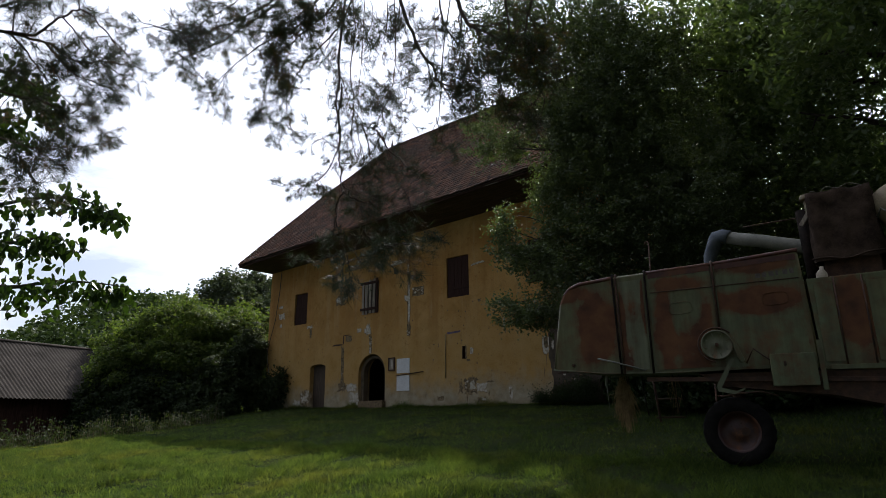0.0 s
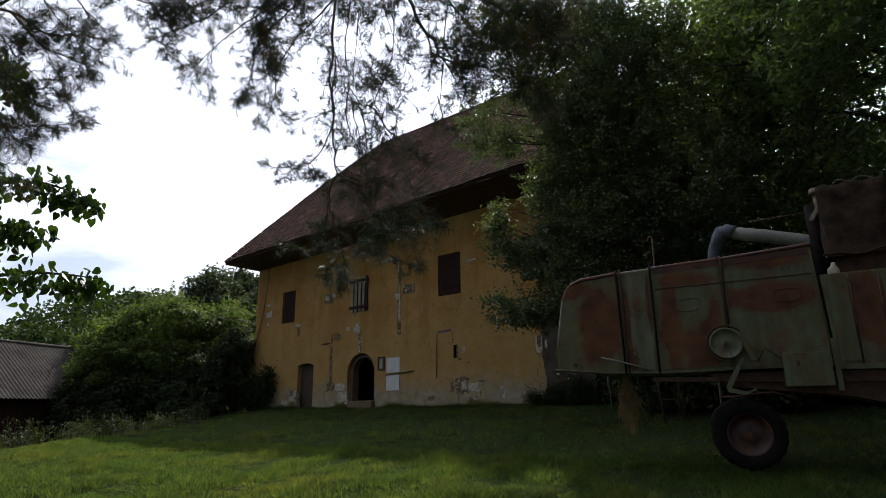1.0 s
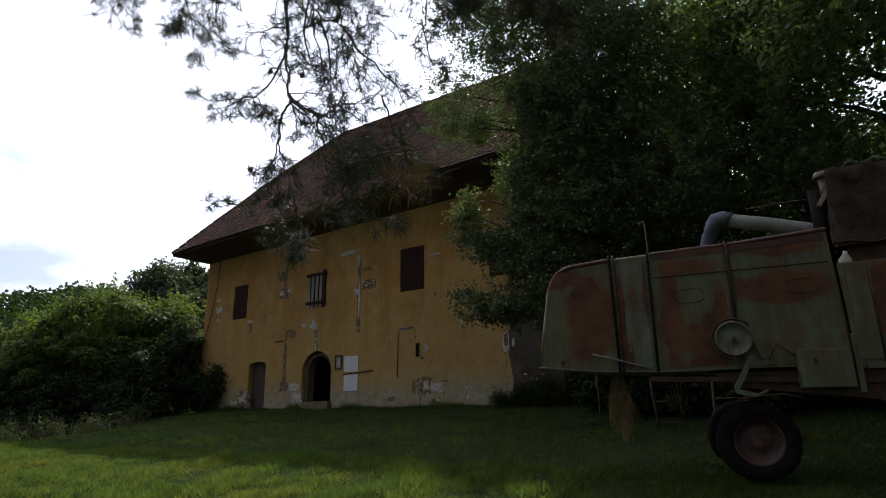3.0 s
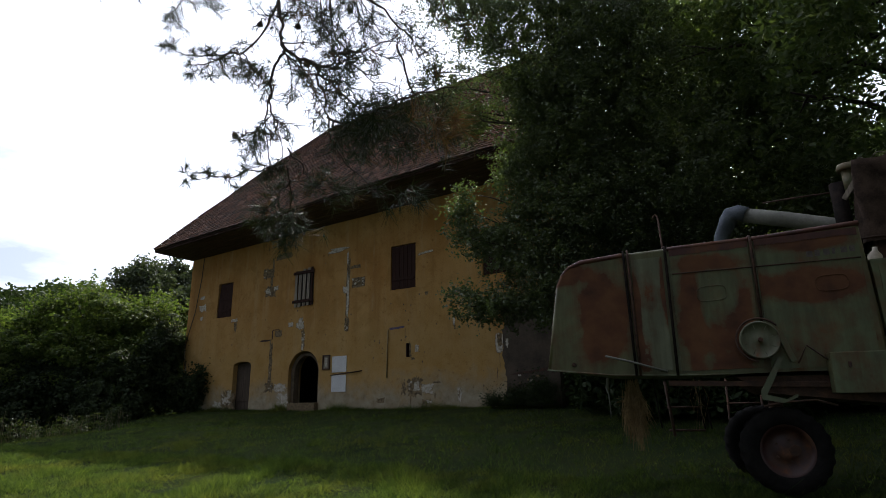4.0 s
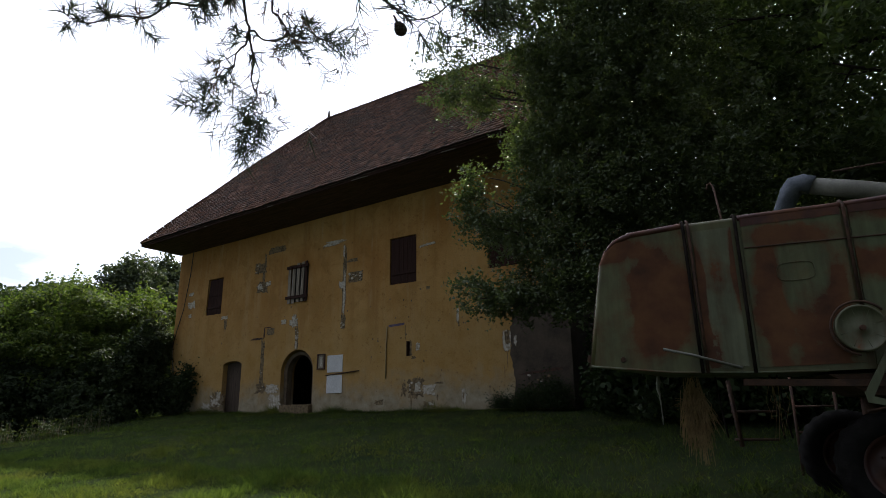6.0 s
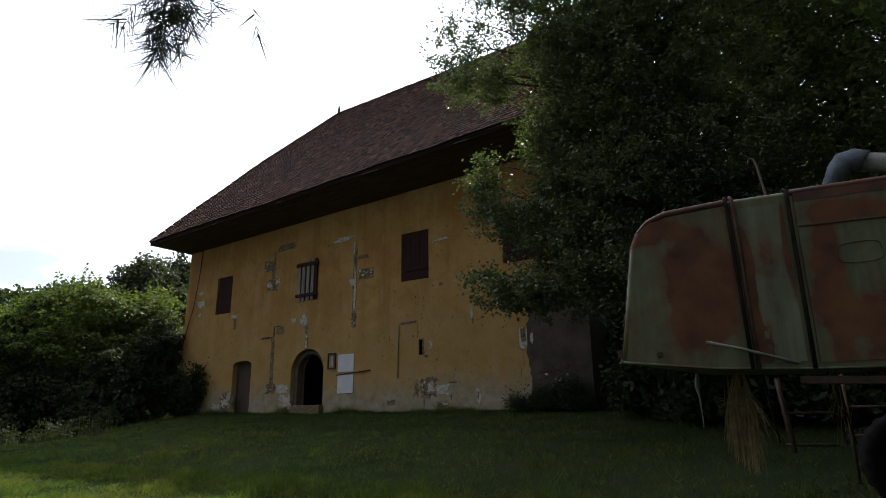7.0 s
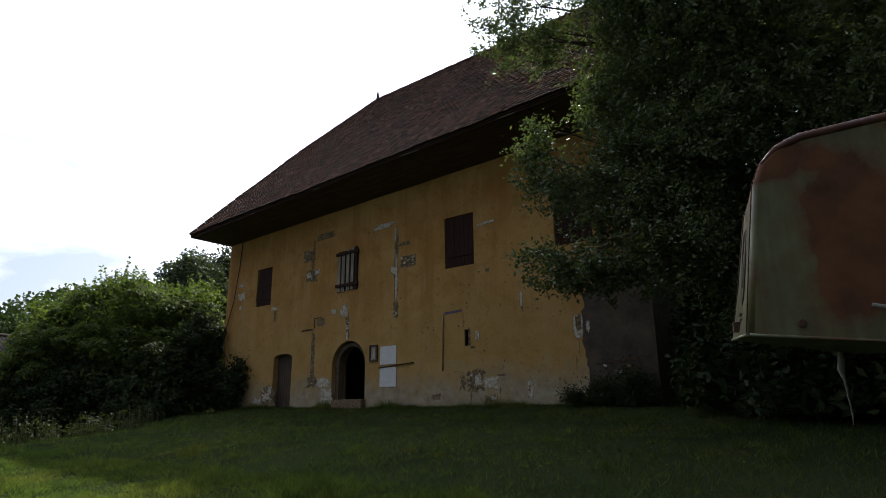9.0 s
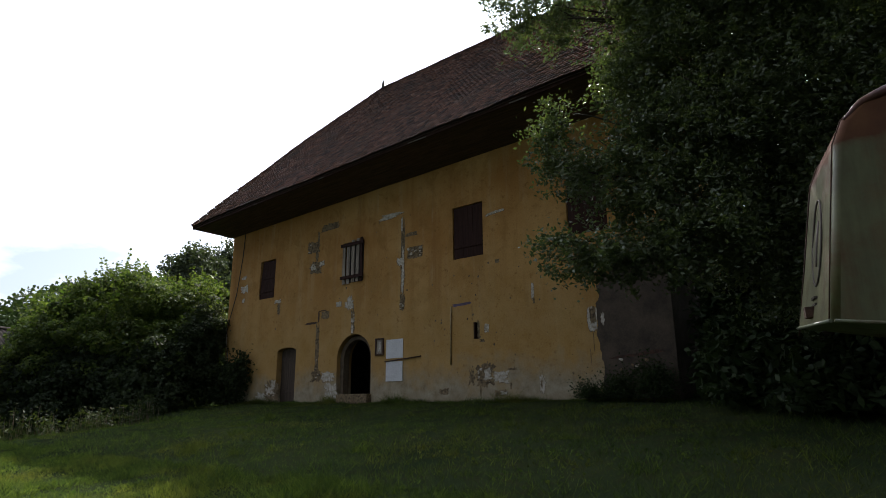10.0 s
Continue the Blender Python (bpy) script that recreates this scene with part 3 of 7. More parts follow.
def plank_leaf(name, x0, x1, z0, z1, y, planks, label, mat, ledges=(0.18, 0.82), lean=0.0, thick=0.035):
    """A boarded leaf of single planks with two ledges."""
    base = new(name)
    base.parent = house
    base.matrix_local = HM @ Matrix.Translation((x0, y, z0))
    base["label"] = label
    w, h = x1 - x0, z1 - z0
    step = w / planks
    for k in range(planks):
        j = 0.012 * noise.noise((x0 + k, z0, 2.0))
        bm = box_bm(k * step + 0.004, (k + 1) * step - 0.004, j, thick + j, 0.01 * (k % 2), h - 0.012 * ((k * 3) % 2), 0.004)
        for vv in bm.verts:
            vv.co.x += lean * (vv.co.z - h / 2)
        part("plank", bm, mat, base)
    for f in ledges:
        bm = box_bm(0.03, w - 0.03, -0.028, -0.001, h * f - 0.05, h * f + 0.05, 0.006)
        for vv in bm.verts:
            vv.co.x += lean * (vv.co.z - h / 2)
        part("ledge", bm, mat, base)
    return base


W1, W2, W3, W4 = WINDOWS
plank_leaf("shutter", W1[0] + 0.02, W1[1] - 0.02, W1[2] + 0.02, W1[3] - 0.02, YF + 0.05, 5, "dark weathered closed shutter hanging slightly askew", SHUTTER, (0.2, 0.55), 0.11)
plank_leaf("shutter", W3[0] + 0.02, W3[1] - 0.02, W3[2] + 0.02, W3[3] - 0.02, YF + 0.03, 6, "dark weathered closed shutter of narrow boards", SHUTTER, (0.22,))
plank_leaf("shutter", W4[0] + 0.02, W4[1] - 0.02, W4[2] + 0.02, W4[3] - 0.02, YF + 0.03, 6, "dark weathered closed shutter of narrow boards", SHUTTER, (0.22,))
plank_leaf("door", DOOR[0] + 0.01, DOOR[1] - 0.01, 1.40, 3.44, YF + 0.22, 5, "grey-brown plank door set deep in the wall", wood_mat("grey_brown_planks", (0.050, 0.033, 0.022), (0.105, 0.074, 0.051)), (0.2, 0.8))


def barred_window():
    """Boards nailed upright before an opening, with two dark cross rails."""
    base = new("barred_window")
    base.parent = house
    base.matrix_local = HM @ Matrix.Translation((W2[0], YF, W2[2]))
    base["label"] = "window closed by bleached upright slats on two dark rails"
    w, h = W2[1] - W2[0], W2[3] - W2[2]
    for k, (x, wd, top, bot) in enumerate(((0.02, 0.15, 0.0, -0.03), (0.24, 0.17, 0.02, -0.04), (0.50, 0.16, 0.10, 0.0), (0.75, 0.15, 0.12, 0.0), (0.96, 0.11, 0.14, -0.02))):
        bm = box_bm(x, x + wd, -0.055, -0.03, bot, h + top - 0.06, 0.006)
        for vv in bm.verts:
            vv.co.x += 0.012 * (vv.co.z - h / 2) * (1 if k % 2 else -0.6)
        part("slat", bm, SHUTTER if k == 4 else GREYWOOD, base)
    for z in (0.14, 1.36):
        bm = box_bm(-0.05, w + 0.06, -0.10, -0.056, z, z + 0.12, 0.008)
        part("rail", bm, SHUTTER, base)
    # added near-black sheet, paints the shade seen between the slats
    part("shade_sheet", box_bm(0.0, w, 0.16, 0.22, 0.0, h), DARK, base, "near-black sheet standing in for the shaded opening")


barred_window()


def niche():
    base = new("framed_niche")
    base.parent = house
    base.matrix_local = HM @ Matrix.Translation((NICHE[0], YF, NICHE[2]))
    base["label"] = "small black-framed wall shrine with a pale faded panel"
    w, h = NICHE[1] - NICHE[0], NICHE[3] - NICHE[2]
    for a in ((0, 0.045, 0, h), (w - 0.045, w, 0, h), (0.045, w - 0.045, 0, 0.045), (0.045, w - 0.045, h - 0.045, h)):
        part("frame_bar", box_bm(a[0], a[1], -0.05, 0.0, a[2], a[3], 0.006), IRON, base)
    part("panel", box_bm(0.045, w - 0.045, -0.014, -0.004, 0.045, h - 0.045), GREYWOOD, base)
    part("panel", box_bm(w * 0.38, w * 0.68, -0.026, -0.015, 0.09, h - 0.12, 0.008), MORTAR, base, "pale vertical shape")


niche()
hpart("slit_frame", box_bm(SLIT[0] - 0.02, SLIT[0] + 0.02, YF - 0.012, YF + 0.2, SLIT[2], SLIT[3], 0.004), SHUTTER)


# loose boards and the cables on the front
def sheet(x0, x1, z0, z1, label):
    ob = part("notice_sheet", box_bm(x0, x1, -0.012, 0.0, 0, z1 - z0, 0.003), WHITE)
    ob.matrix_world = pose(0, YF - 0.012, z0)
    return tagged(ob, label, "sheet", "blank sheets beside the arched door")


sheet(-18.30, -17.54, 2.76, 3.38, "blank white sheet fixed to the ochre wall")
sheet(-18.30, -17.55, 2.02, 2.66, "blank white sheet fixed low on the ochre wall")


def cable(points, r, label, mat, name="wall_cable"):
    ob = part(name, tube_bm(points, r, 6), mat)
    return tagged(ob, label, "cable")


TANPIPE = plain_mat("tan_painted_pipe", (0.34, 0.25, 0.12), (0.48, 0.37, 0.20), 6, 0.8)
# grey render, its colour darkened further for the shade at the east end
GREYPL = plain_mat("shaded_grey_render", (0.058, 0.044, 0.032), (0.122, 0.092, 0.066), 1.6, 0.95, 0, 24, 0.6)
CABLEM = plain_mat("black_cable", (0.02, 0.018, 0.016), (0.04, 0.035, 0.03), 9, 0.7)
cable([(-27.15, YF - 0.03, 8.8), (-27.2, YF - 0.05, 7.6), (-27.45, YF - 0.06, 6.0), (-27.8, YF - 0.07, 5.0), (-28.02, YF - 0.06, 4.3)], 0.018, "black cable sagging down the corner of the wall", CABLEM)
cable([(-28.08, YF - 0.03, 4.6), (-28.0, YF - 0.03, 3.9), (-27.85, YF - 0.03, 3.4), (-27.75, YF - 0.03, 2.9)], 0.022, "pale conduit at the foot of the corner", GREYWOOD)
cable([(-15.52, YF - 0.02, 4.22), (-15.54, YF - 0.03, 3.5), (-15.55, YF - 0.02, 2.45)], 0.022, "thin weathered pipe standing on the ochre wall", TANPIPE, "wall_pipe")
cable([(-18.35, YF - 0.03, 2.66), (-17.6, YF - 0.035, 2.71), (-16.75, YF - 0.03, 2.77)], 0.020, "dark bar running across the white sheets", IRON, "wall_bar")


def scar(cx, cz, w, h, mat, seed, proud=0.006, ragged=0.25, n=22, tilt=0.0, label="", name="plaster_scar"):
    """A ragged patch where plaster is gone or was mended."""
    pts = []
    n = max(n, 64)
    chance = random.Random(seed)
    slim = 0.88
    if w < 0.45 and h > 1.2 * w:
        w *= 0.9 if mat is MORTAR else 0.62
    if h < 0.25 and w > 1.2 * h:
        h *= 1.0 if mat is MORTAR else 0.75
    for k in range(n):
        a = 2 * math.pi * k / n
        ca, sa = math.cos(a), math.sin(a)
        s = 1.0 / max(abs(ca), abs(sa)) ** 0.85
        j = slim + ragged * (0.8 * noise.noise((ca * 1.7, sa * 1.7, seed * 3.7)) + 0.8 * noise.noise((ca * 8 + 9, sa * 8, seed * 1.3)) + 0.55 * (chance.random() - 0.5))
        x, z = ca * s * w / 2 * j, sa * s * h / 2 * j
        pts.append((cx + x * math.cos(tilt) - z * math.sin(tilt), cz + x * math.sin(tilt) + z * math.cos(tilt)))
    bm = extrude_poly(pts, YF - proud, YF - 0.0005)
    if mat is MORTAR:
        # the dark broken edge round a pale patch
        mx, mz = sum(p[0] for p in pts) / n, sum(p[1] for p in pts) / n
        rim = [(mx + (x - mx) * 1.03 + math.copysign(0.008, x - mx), mz + (z - mz) * 1.03 - 0.010) for x, z in pts]
        hpart("broken_edge", extrude_poly(rim, YF - proud * 0.5, YF - 0.0005), STONE)
    return hpart(name, bm, mat, None, label)


def rubble(cx, cz, w, h, seed, count, size=0.10):
    """Stones and bricks laid bare in a scar, each one proud of the mortar."""
    r = random.Random(seed)
    for k in range(count):
        x = cx + (r.random() - 0.5) * w
        z = cz + (r.random() - 0.5) * h
        a, b = size * (0.35 + 0.6 * r.random()), size * (0.2 + 0.3 * r.random())
        bm = bmesh.new()
        bmesh.ops.create_icosphere(bm, subdivisions=1, radius=1.0)
        for v in bm.verts:
            v.co += Vector((r.random() - 0.5, r.random() - 0.5, r.random() - 0.5)) * 0.4
        bm.transform(Matrix.Translation((x, YF - 0.004, z)) @ pose(0, 0, 0, 0, r.uniform(-25, 25), 0) @ Matrix.Diagonal((a, 0.022, b, 1)))
        hpart("stone", bm, STONE if r.random() < 0.6 else MORTAR)


PURPLE = plain_mat("faded_violet_paint", (0.10, 0.07, 0.12), (0.17, 0.13, 0.19), 6, 0.9)
# chases, broken patches and mended spots, from the western corner to the eastern end
scar(-21.45, 7.94, 1.15, 0.31, STONE, 1, 0.004, 0.30)
scar(-22.08, 7.66, 0.19, 0.44, STONE, 2, 0.004, 0.40)
scar(-22.38, 7.27, 0.80, 0.51, STONE, 3, 0.004, 0.30)
scar(-22.13, 7.03, 0.29, 0.77, STONE, 4, 0.005, 0.50)
scar(-22.21, 6.42, 0.76, 0.48, STONE, 5, 0.006, 0.35)
scar(-21.84, 6.53, 0.30, 0.18, MORTAR, 6, 0.010, 0.50)
scar(-22.33, 6.46, 0.31, 0.24, MORTAR, 7, 0.010, 0.50)
scar(-24.49, 5.37, 0.43, 0.16, MORTAR, 8, 0.006, 0.50)
scar(-24.42, 5.04, 0.28, 0.51, STONE, 9, 0.004, 0.50)
scar(-26.96, 6.15, 0.56, 0.35, MORTAR, 10, 0.006, 0.50)
scar(-27.05, 6.67, 0.34, 0.16, MORTAR, 11, 0.006, 0.50)
scar(-26.99, 5.66, 0.26, 0.19, MORTAR, 12, 0.006, 0.50)
scar(-20.77, 4.84, 0.30, 0.21, MORTAR, 13, 0.006, 0.50)
scar(-20.20, 4.76, 0.45, 0.35, MORTAR, 14, 0.006, 0.50)
scar(-20.19, 4.91, 0.24, 0.45, MORTAR, 15, 0.012, 0.50)
scar(-20.00, 4.13, 0.32, 0.98, STONE, 16, 0.006, 0.45)
scar(-20.02, 4.20, 0.17, 0.17, MORTAR, 17, 0.011, 0.50)
scar(-20.01, 3.88, 0.14, 0.30, MORTAR, 18, 0.011, 0.50)
scar(-22.30, 4.28, 0.77, 0.11, IRON, 19, 0.005, 0.30)
scar(-21.88, 4.49, 0.13, 0.47, IRON, 20, 0.005, 0.40)
scar(-21.66, 4.70, 0.46, 0.06, IRON, 21, 0.006, 0.30)
scar(-21.50, 4.52, 0.46, 0.30, STONE, 22, 0.008, 0.30)
scar(-21.90, 3.27, 0.39, 1.93, STONE, 23, 0.006, 0.50)
scar(-21.87, 2.30, 0.57, 0.38, STONE, 24, 0.008, 0.50)
scar(-21.25, 2.26, 0.83, 0.37, MORTAR, 25, 0.007, 0.40)
scar(-21.03, 1.79, 0.70, 0.56, MORTAR, 26, 0.003, 0.60)
scar(-24.55, 1.86, 1.07, 0.82, STONE, 27, 0.006, 0.50)
scar(-24.72, 1.79, 0.51, 0.32, MORTAR, 28, 0.012, 0.60)
scar(-25.25, 1.64, 0.68, 0.28, MORTAR, 29, 0.006, 0.60)
scar(-24.48, 2.06, 0.27, 0.32, MORTAR, 30, 0.011, 0.60)
scar(-17.60, 6.23, 0.30, 2.79, STONE, 31, 0.004, 0.35)
scar(-17.59, 5.75, 0.12, 1.65, MORTAR, 32, 0.011, 0.50)
scar(-17.65, 7.27, 0.10, 0.51, MORTAR, 33, 0.011, 0.50)
scar(-18.22, 7.71, 1.02, 0.18, MORTAR, 34, 0.008, 0.50)
scar(-17.23, 6.87, 0.59, 0.21, STONE, 35, 0.005, 0.25)
scar(-17.05, 6.21, 0.78, 0.47, STONE, 36, 0.006, 0.15)
scar(-17.72, 6.01, 0.29, 0.26, MORTAR, 37, 0.012, 0.50)
scar(-17.61, 4.59, 0.42, 0.62, STONE, 38, 0.006, 0.20)
scar(-13.80, 6.94, 0.72, 0.09, MORTAR, 39, 0.010, 0.25, 44, 0.09)
scar(-13.77, 5.40, 0.16, 0.14, STONE, 40, 0.008, 0.40)
scar(-14.50, 3.41, 0.14, 0.58, STONE, 41, 0.005, 0.40)
scar(-14.21, 3.46, 0.17, 0.26, MORTAR, 42, 0.008, 0.40)
scar(-14.38, 3.09, 0.18, 0.13, STONE, 43, 0.006, 0.50)
scar(-12.61, 4.37, 0.11, 0.48, MORTAR, 44, 0.010, 0.40)
scar(-12.58, 4.08, 0.11, 0.15, STONE, 45, 0.013, 0.40)
scar(-10.86, 3.41, 0.33, 0.70, MORTAR, 46, 0.005, 0.20)
scar(-10.84, 3.51, 0.29, 0.45, STONE, 47, 0.010, 0.30)
scar(-10.58, 3.41, 0.13, 0.32, MORTAR, 48, 0.006, 0.50)
scar(-10.86, 2.84, 0.03, 0.44, STONE, 49, 0.005, 0.60)
scar(-10.97, 2.47, 0.03, 0.32, STONE, 50, 0.004, 0.60)
scar(-14.28, 2.10, 0.63, 0.60, STONE, 51, 0.005, 0.50)
scar(-14.22, 2.11, 0.26, 0.38, MORTAR, 52, 0.009, 0.50)
scar(-13.77, 2.03, 0.51, 0.34, MORTAR, 53, 0.004, 0.45)
scar(-14.78, 2.05, 0.34, 0.45, STONE, 54, 0.004, 0.60)
scar(-14.47, 1.67, 0.10, 0.30, STONE, 55, 0.005, 0.50)
scar(-13.77, 1.58, 0.47, 0.24, STONE, 56, 0.005, 0.50)
scar(-13.67, 1.59, 0.22, 0.12, MORTAR, 57, 0.009, 0.50)
scar(-13.43, 1.75, 0.09, 0.14, STONE, 58, 0.006, 0.40)
scar(-12.42, 1.80, 0.21, 0.49, MORTAR, 59, 0.005, 0.60)
scar(-12.45, 1.82, 0.08, 0.23, STONE, 60, 0.008, 0.50)
scar(-13.35, 2.23, 0.33, 0.10, STONE, 61, 0.004, 0.60)
scar(-15.83, 1.66, 0.39, 0.22, STONE, 62, 0.004, 0.60)
rubble(-17.05, 6.21, 0.6, 0.3, 9, 14, 0.10)
rubble(-17.61, 4.59, 0.25, 0.48, 11, 10, 0.08)
rubble(-20.0, 4.12, 0.16, 0.8, 12, 10, 0.06)
rubble(-21.88, 2.32, 0.4, 0.3, 20, 8, 0.09)
rubble(-21.9, 3.3, 0.2, 1.6, 21, 12, 0.06)
rubble(-24.6, 1.85, 0.8, 0.6, 28, 18, 0.09)
rubble(-14.3, 2.08, 0.5, 0.45, 43, 10, 0.09)
rubble(-13.75, 1.6, 0.4, 0.2, 44, 6, 0.07)
rubble(-22.25, 6.42, 0.5, 0.35, 45, 9, 0.08)
rubble(-22.38, 7.27, 0.55, 0.35, 46, 8, 0.08)
rubble(-9.6, 2.2, 1.2, 0.4, 47, 6, 0.10)
scar(-15.13, 4.25, 0.78, 0.13, PURPLE, 129, 0.006, 0.3, 20, 0.03)
scar(-14.73, 3.95, 0.035, 0.5, STONE, 130, 0.006, 0.3)
# real grey render with the canopy's shade put into its colour
scar(-9.85, 3.0, 1.95, 4.0, GREYPL, 148, 0.003, 0.14, 90, 0.0, "bare grey render where the ochre wash ends, darkened as if in shade")
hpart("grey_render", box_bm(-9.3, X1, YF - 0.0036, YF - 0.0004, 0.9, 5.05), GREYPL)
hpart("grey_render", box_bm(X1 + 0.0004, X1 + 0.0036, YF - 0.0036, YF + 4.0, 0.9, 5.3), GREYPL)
scar(-9.7, 2.45, 1.5, 0.12, IRON, 146, 0.010, 0.5, 44, 0.10)


def pock_marks():
    r = random.Random(5)
    bm = bmesh.new()
    for k in range(70):
        x, z = r.uniform(-16.5, -11.2), r.uniform(1.8, 5.4)
        if k % 4 == 0:
            x, z = r.uniform(-27.5, -16.5), r.uniform(3.6, 7.8)
        s = r.uniform(0.012, 0.045)
        pts = [(x + s * math.cos(a) * r.uniform(0.6, 1.2), z + s * math.sin(a) * r.uniform(0.6, 1.3)) for a in [2 * math.pi * j / 7 for j in range(7)]]
        vs = [bm.verts.new((px, YF - 0.004, pz)) for px, pz in pts]
        bm.faces.new(vs)
    hpart("chipped_plaster", bm, STONE, None, "small chips in the plaster")["kind"] = "stuff"


pock_marks()

# ---- roof ----
OV, RY, RZ = 1.60, 23.75, 16.5
SO = 0.85
EX0, EX1, EY0, EY1 = X0 - SO, X1 + SO, YF - OV, 2 * RY - YF + OV
RUN, RUN_EAST = 5.6, 1.8


def eave_z(x):
    return 9.02 + 0.028 * (x - EX0)


def roof_point(side, along, f):
    """Side 'f' front, 'b' back, 'l' left, 'r' right; along: metres along the eave; f: 0 eave to 1 ridge."""
    rise = f + 0.012 * math.sin(math.pi * f)
    if side in "fb":
        x = along
        y = EY0 + (RY - EY0) * f if side == "f" else EY1 - (EY1 - RY) * f
        z0 = eave_z(x)
    else:
        y = along
        x = EX0 + RUN * f if side == "l" else EX1 - RUN_EAST * f
        z0 = eave_z(EX0 if side == "l" else EX1)
    return Vector((x, y, z0 + (RZ - z0) * rise + 0.05 * noise.noise((x * 0.5, y * 0.5, 1.0))))


def roof_tiles(side, wide=0.175, course=0.165):
    """Beaver-tail tiles, course by course, each with its own tilt and lower edge."""
    r = np.random.default_rng(ord(side))
    verts, faces = [], []
    length = math.hypot(RUN, RZ - 9.6)
    rows = int(length / course)
    lo, hi = (EX0, EX1) if side in "fb" else (EY0, EY1)
    for k in range(rows):
        f0 = k / rows
        f1 = min(1.0, (k + 1.55) / rows)
        a, b = lo + (RUN if side in "fb" else RY - EY0) * f0, hi - (RUN_EAST if side in "fb" else RY - EY0) * f0
        n = max(1, int((b - a) / wide))
        w = (b - a) / n
        shift = 0.5 * w * (k % 2)
        for j in range(n):
            s = a + j * w + shift
            if s + w > b + 0.02:
                continue
            c = s + w / 2
            p0, p1 = roof_point(side, c, f0), roof_point(side, c, f1)
            up = (p1 - p0).normalized()
            q = roof_point(side, c + 0.2, f0)
            al = (q - p0).normalized()
            nm = al.cross(up)
            if nm.z < 0:
                nm = -nm
            lift = 0.052 + 0.030 * r.random()
            drop = 0.012 * (r.random() - 0.5)
            hw = w * 0.485
            base = len(verts)
            low = p0 + nm * lift - up * drop
            top = p1 + nm * 0.008
            for t in (0.0, -0.026):
                o = nm * t
                verts.extend(tuple(v + o) for v in (top - al * hw, top + al * hw, low + up * 0.035 + al * hw, low - up * 0.02 + al * hw * 0.45, low - up * 0.02 - al * hw * 0.45, low + up * 0.035 - al * hw))
            faces.append(tuple(base + i for i in (0, 1, 2, 3, 4, 5)))
            for i, j2 in ((1, 2), (2, 3), (3, 4), (4, 5), (5, 0)):
                faces.append((base + i, base + j2, base + 6 + j2, base + 6 + i))
    verts = [tuple(HM @ Vector(v)) for v in verts]
    ob = raw("roof_tiles", verts, faces, TILE, roof, "brown beaver-tail clay tiles")
    ob["kind"] = "stuff"


def roof_shell():
    bm = bmesh.new()
    for side in "fblr":
        lo, hi = (EX0, EX1) if side in "fb" else (EY0, EY1)
        cut = RUN if side in "fb" else RY - EY0
        cut2 = RUN_EAST if side in "fb" else RY - EY0
        rows = []
        for k in range(9):
            f = k / 8
            a, b = lo + cut * f, hi - cut2 * f
            rows.append([bm.verts.new(roof_point(side, a + (b - a) * j / 16, f) - Vector((0, 0, 0.05))) for j in range(17)])
        for p, q in zip(rows, rows[1:]):
            for j in range(16):
                try:
                    bm.faces.new((p[j], p[j + 1], q[j + 1], q[j]))
                except ValueError:
                    pass
    bmesh.ops.remove_doubles(bm, verts=bm.verts, dist=0.01)
    bmesh.ops.recalc_face_normals(bm, faces=bm.faces)
    return bm


roof = hpart("roof", roof_shell(), SOFFIT, None, "steep hip roof of old brown clay tiles")
for s in "fblr":
    roof_tiles(s)


def ridge_caps():
    """Half-round tiles bedded along the ridge and the hips."""
    bm = bmesh.new()
    n = 7
    ring = []
    for x, r in ((0.0, 0.125), (0.40, 0.105)):
        ring.append([bm.verts.new((x, r * math.cos(math.pi * k / n), r * 0.8 * math.sin(math.pi * k / n))) for k in range(n + 1)])
        ring.append([bm.verts.new((x, (r - 0.02) * math.cos(math.pi * k / n), (r - 0.02) * 0.8 * math.sin(math.pi * k / n))) for k in range(n + 1)])
    for a, b in ((0, 2), (1, 3), (0, 1), (2, 3)):
        for k in range(n):
            bm.faces.new((ring[a][k], ring[a][k + 1], ring[b][k + 1], ring[b][k]))
    bmesh.ops.recalc_face_normals(bm, faces=bm.faces)
    me = bpy.data.meshes.new("ridge_tile")
    bm.to_mesh(me)
    bm.free()
    me.materials.append(CAPTILE)
    r = random.Random(3)
    ends = [(roof_point("f", EX0 + RUN, 1.0), roof_point("f", EX1 - RUN_EAST, 1.0), None)]
    for side, x0, sx in (("f", EX0, 1), ("f", EX1, -1), ("b", EX0, 1), ("b", EX1, -1)):
        ends.append((None, None, (side, x0, sx)))
    for a, b, hip in ends:
        if hip is None:
            m = int((b - a).length / 0.36)
            line = [a.lerp(b, k / m) for k in range(m + 1)]
        else:
            side, x0, sx = hip
            m = 27
            line = [roof_point(side, x0 + sx * (RUN if sx > 0 else RUN_EAST) * k / m, k / m) for k in range(m + 1)]
        for p, q in zip(line, line[1:]):
            ob = new("ridge_tile", me)
            ob.parent = roof
            d = (q - p).normalized()
            yv = Vector((0, 0, 1)).cross(d).normalized()
            zv = d.cross(yv)
            rot = Matrix((d, yv, zv)).transposed().to_4x4()
            ob.matrix_local = HM @ Matrix.Translation(p + Vector((0, 0, 0.02 + r.uniform(-0.012, 0.012)))) @ rot @ pose(0, 0, 0, r.uniform(-4, 4), 0, r.uniform(-3, 3))


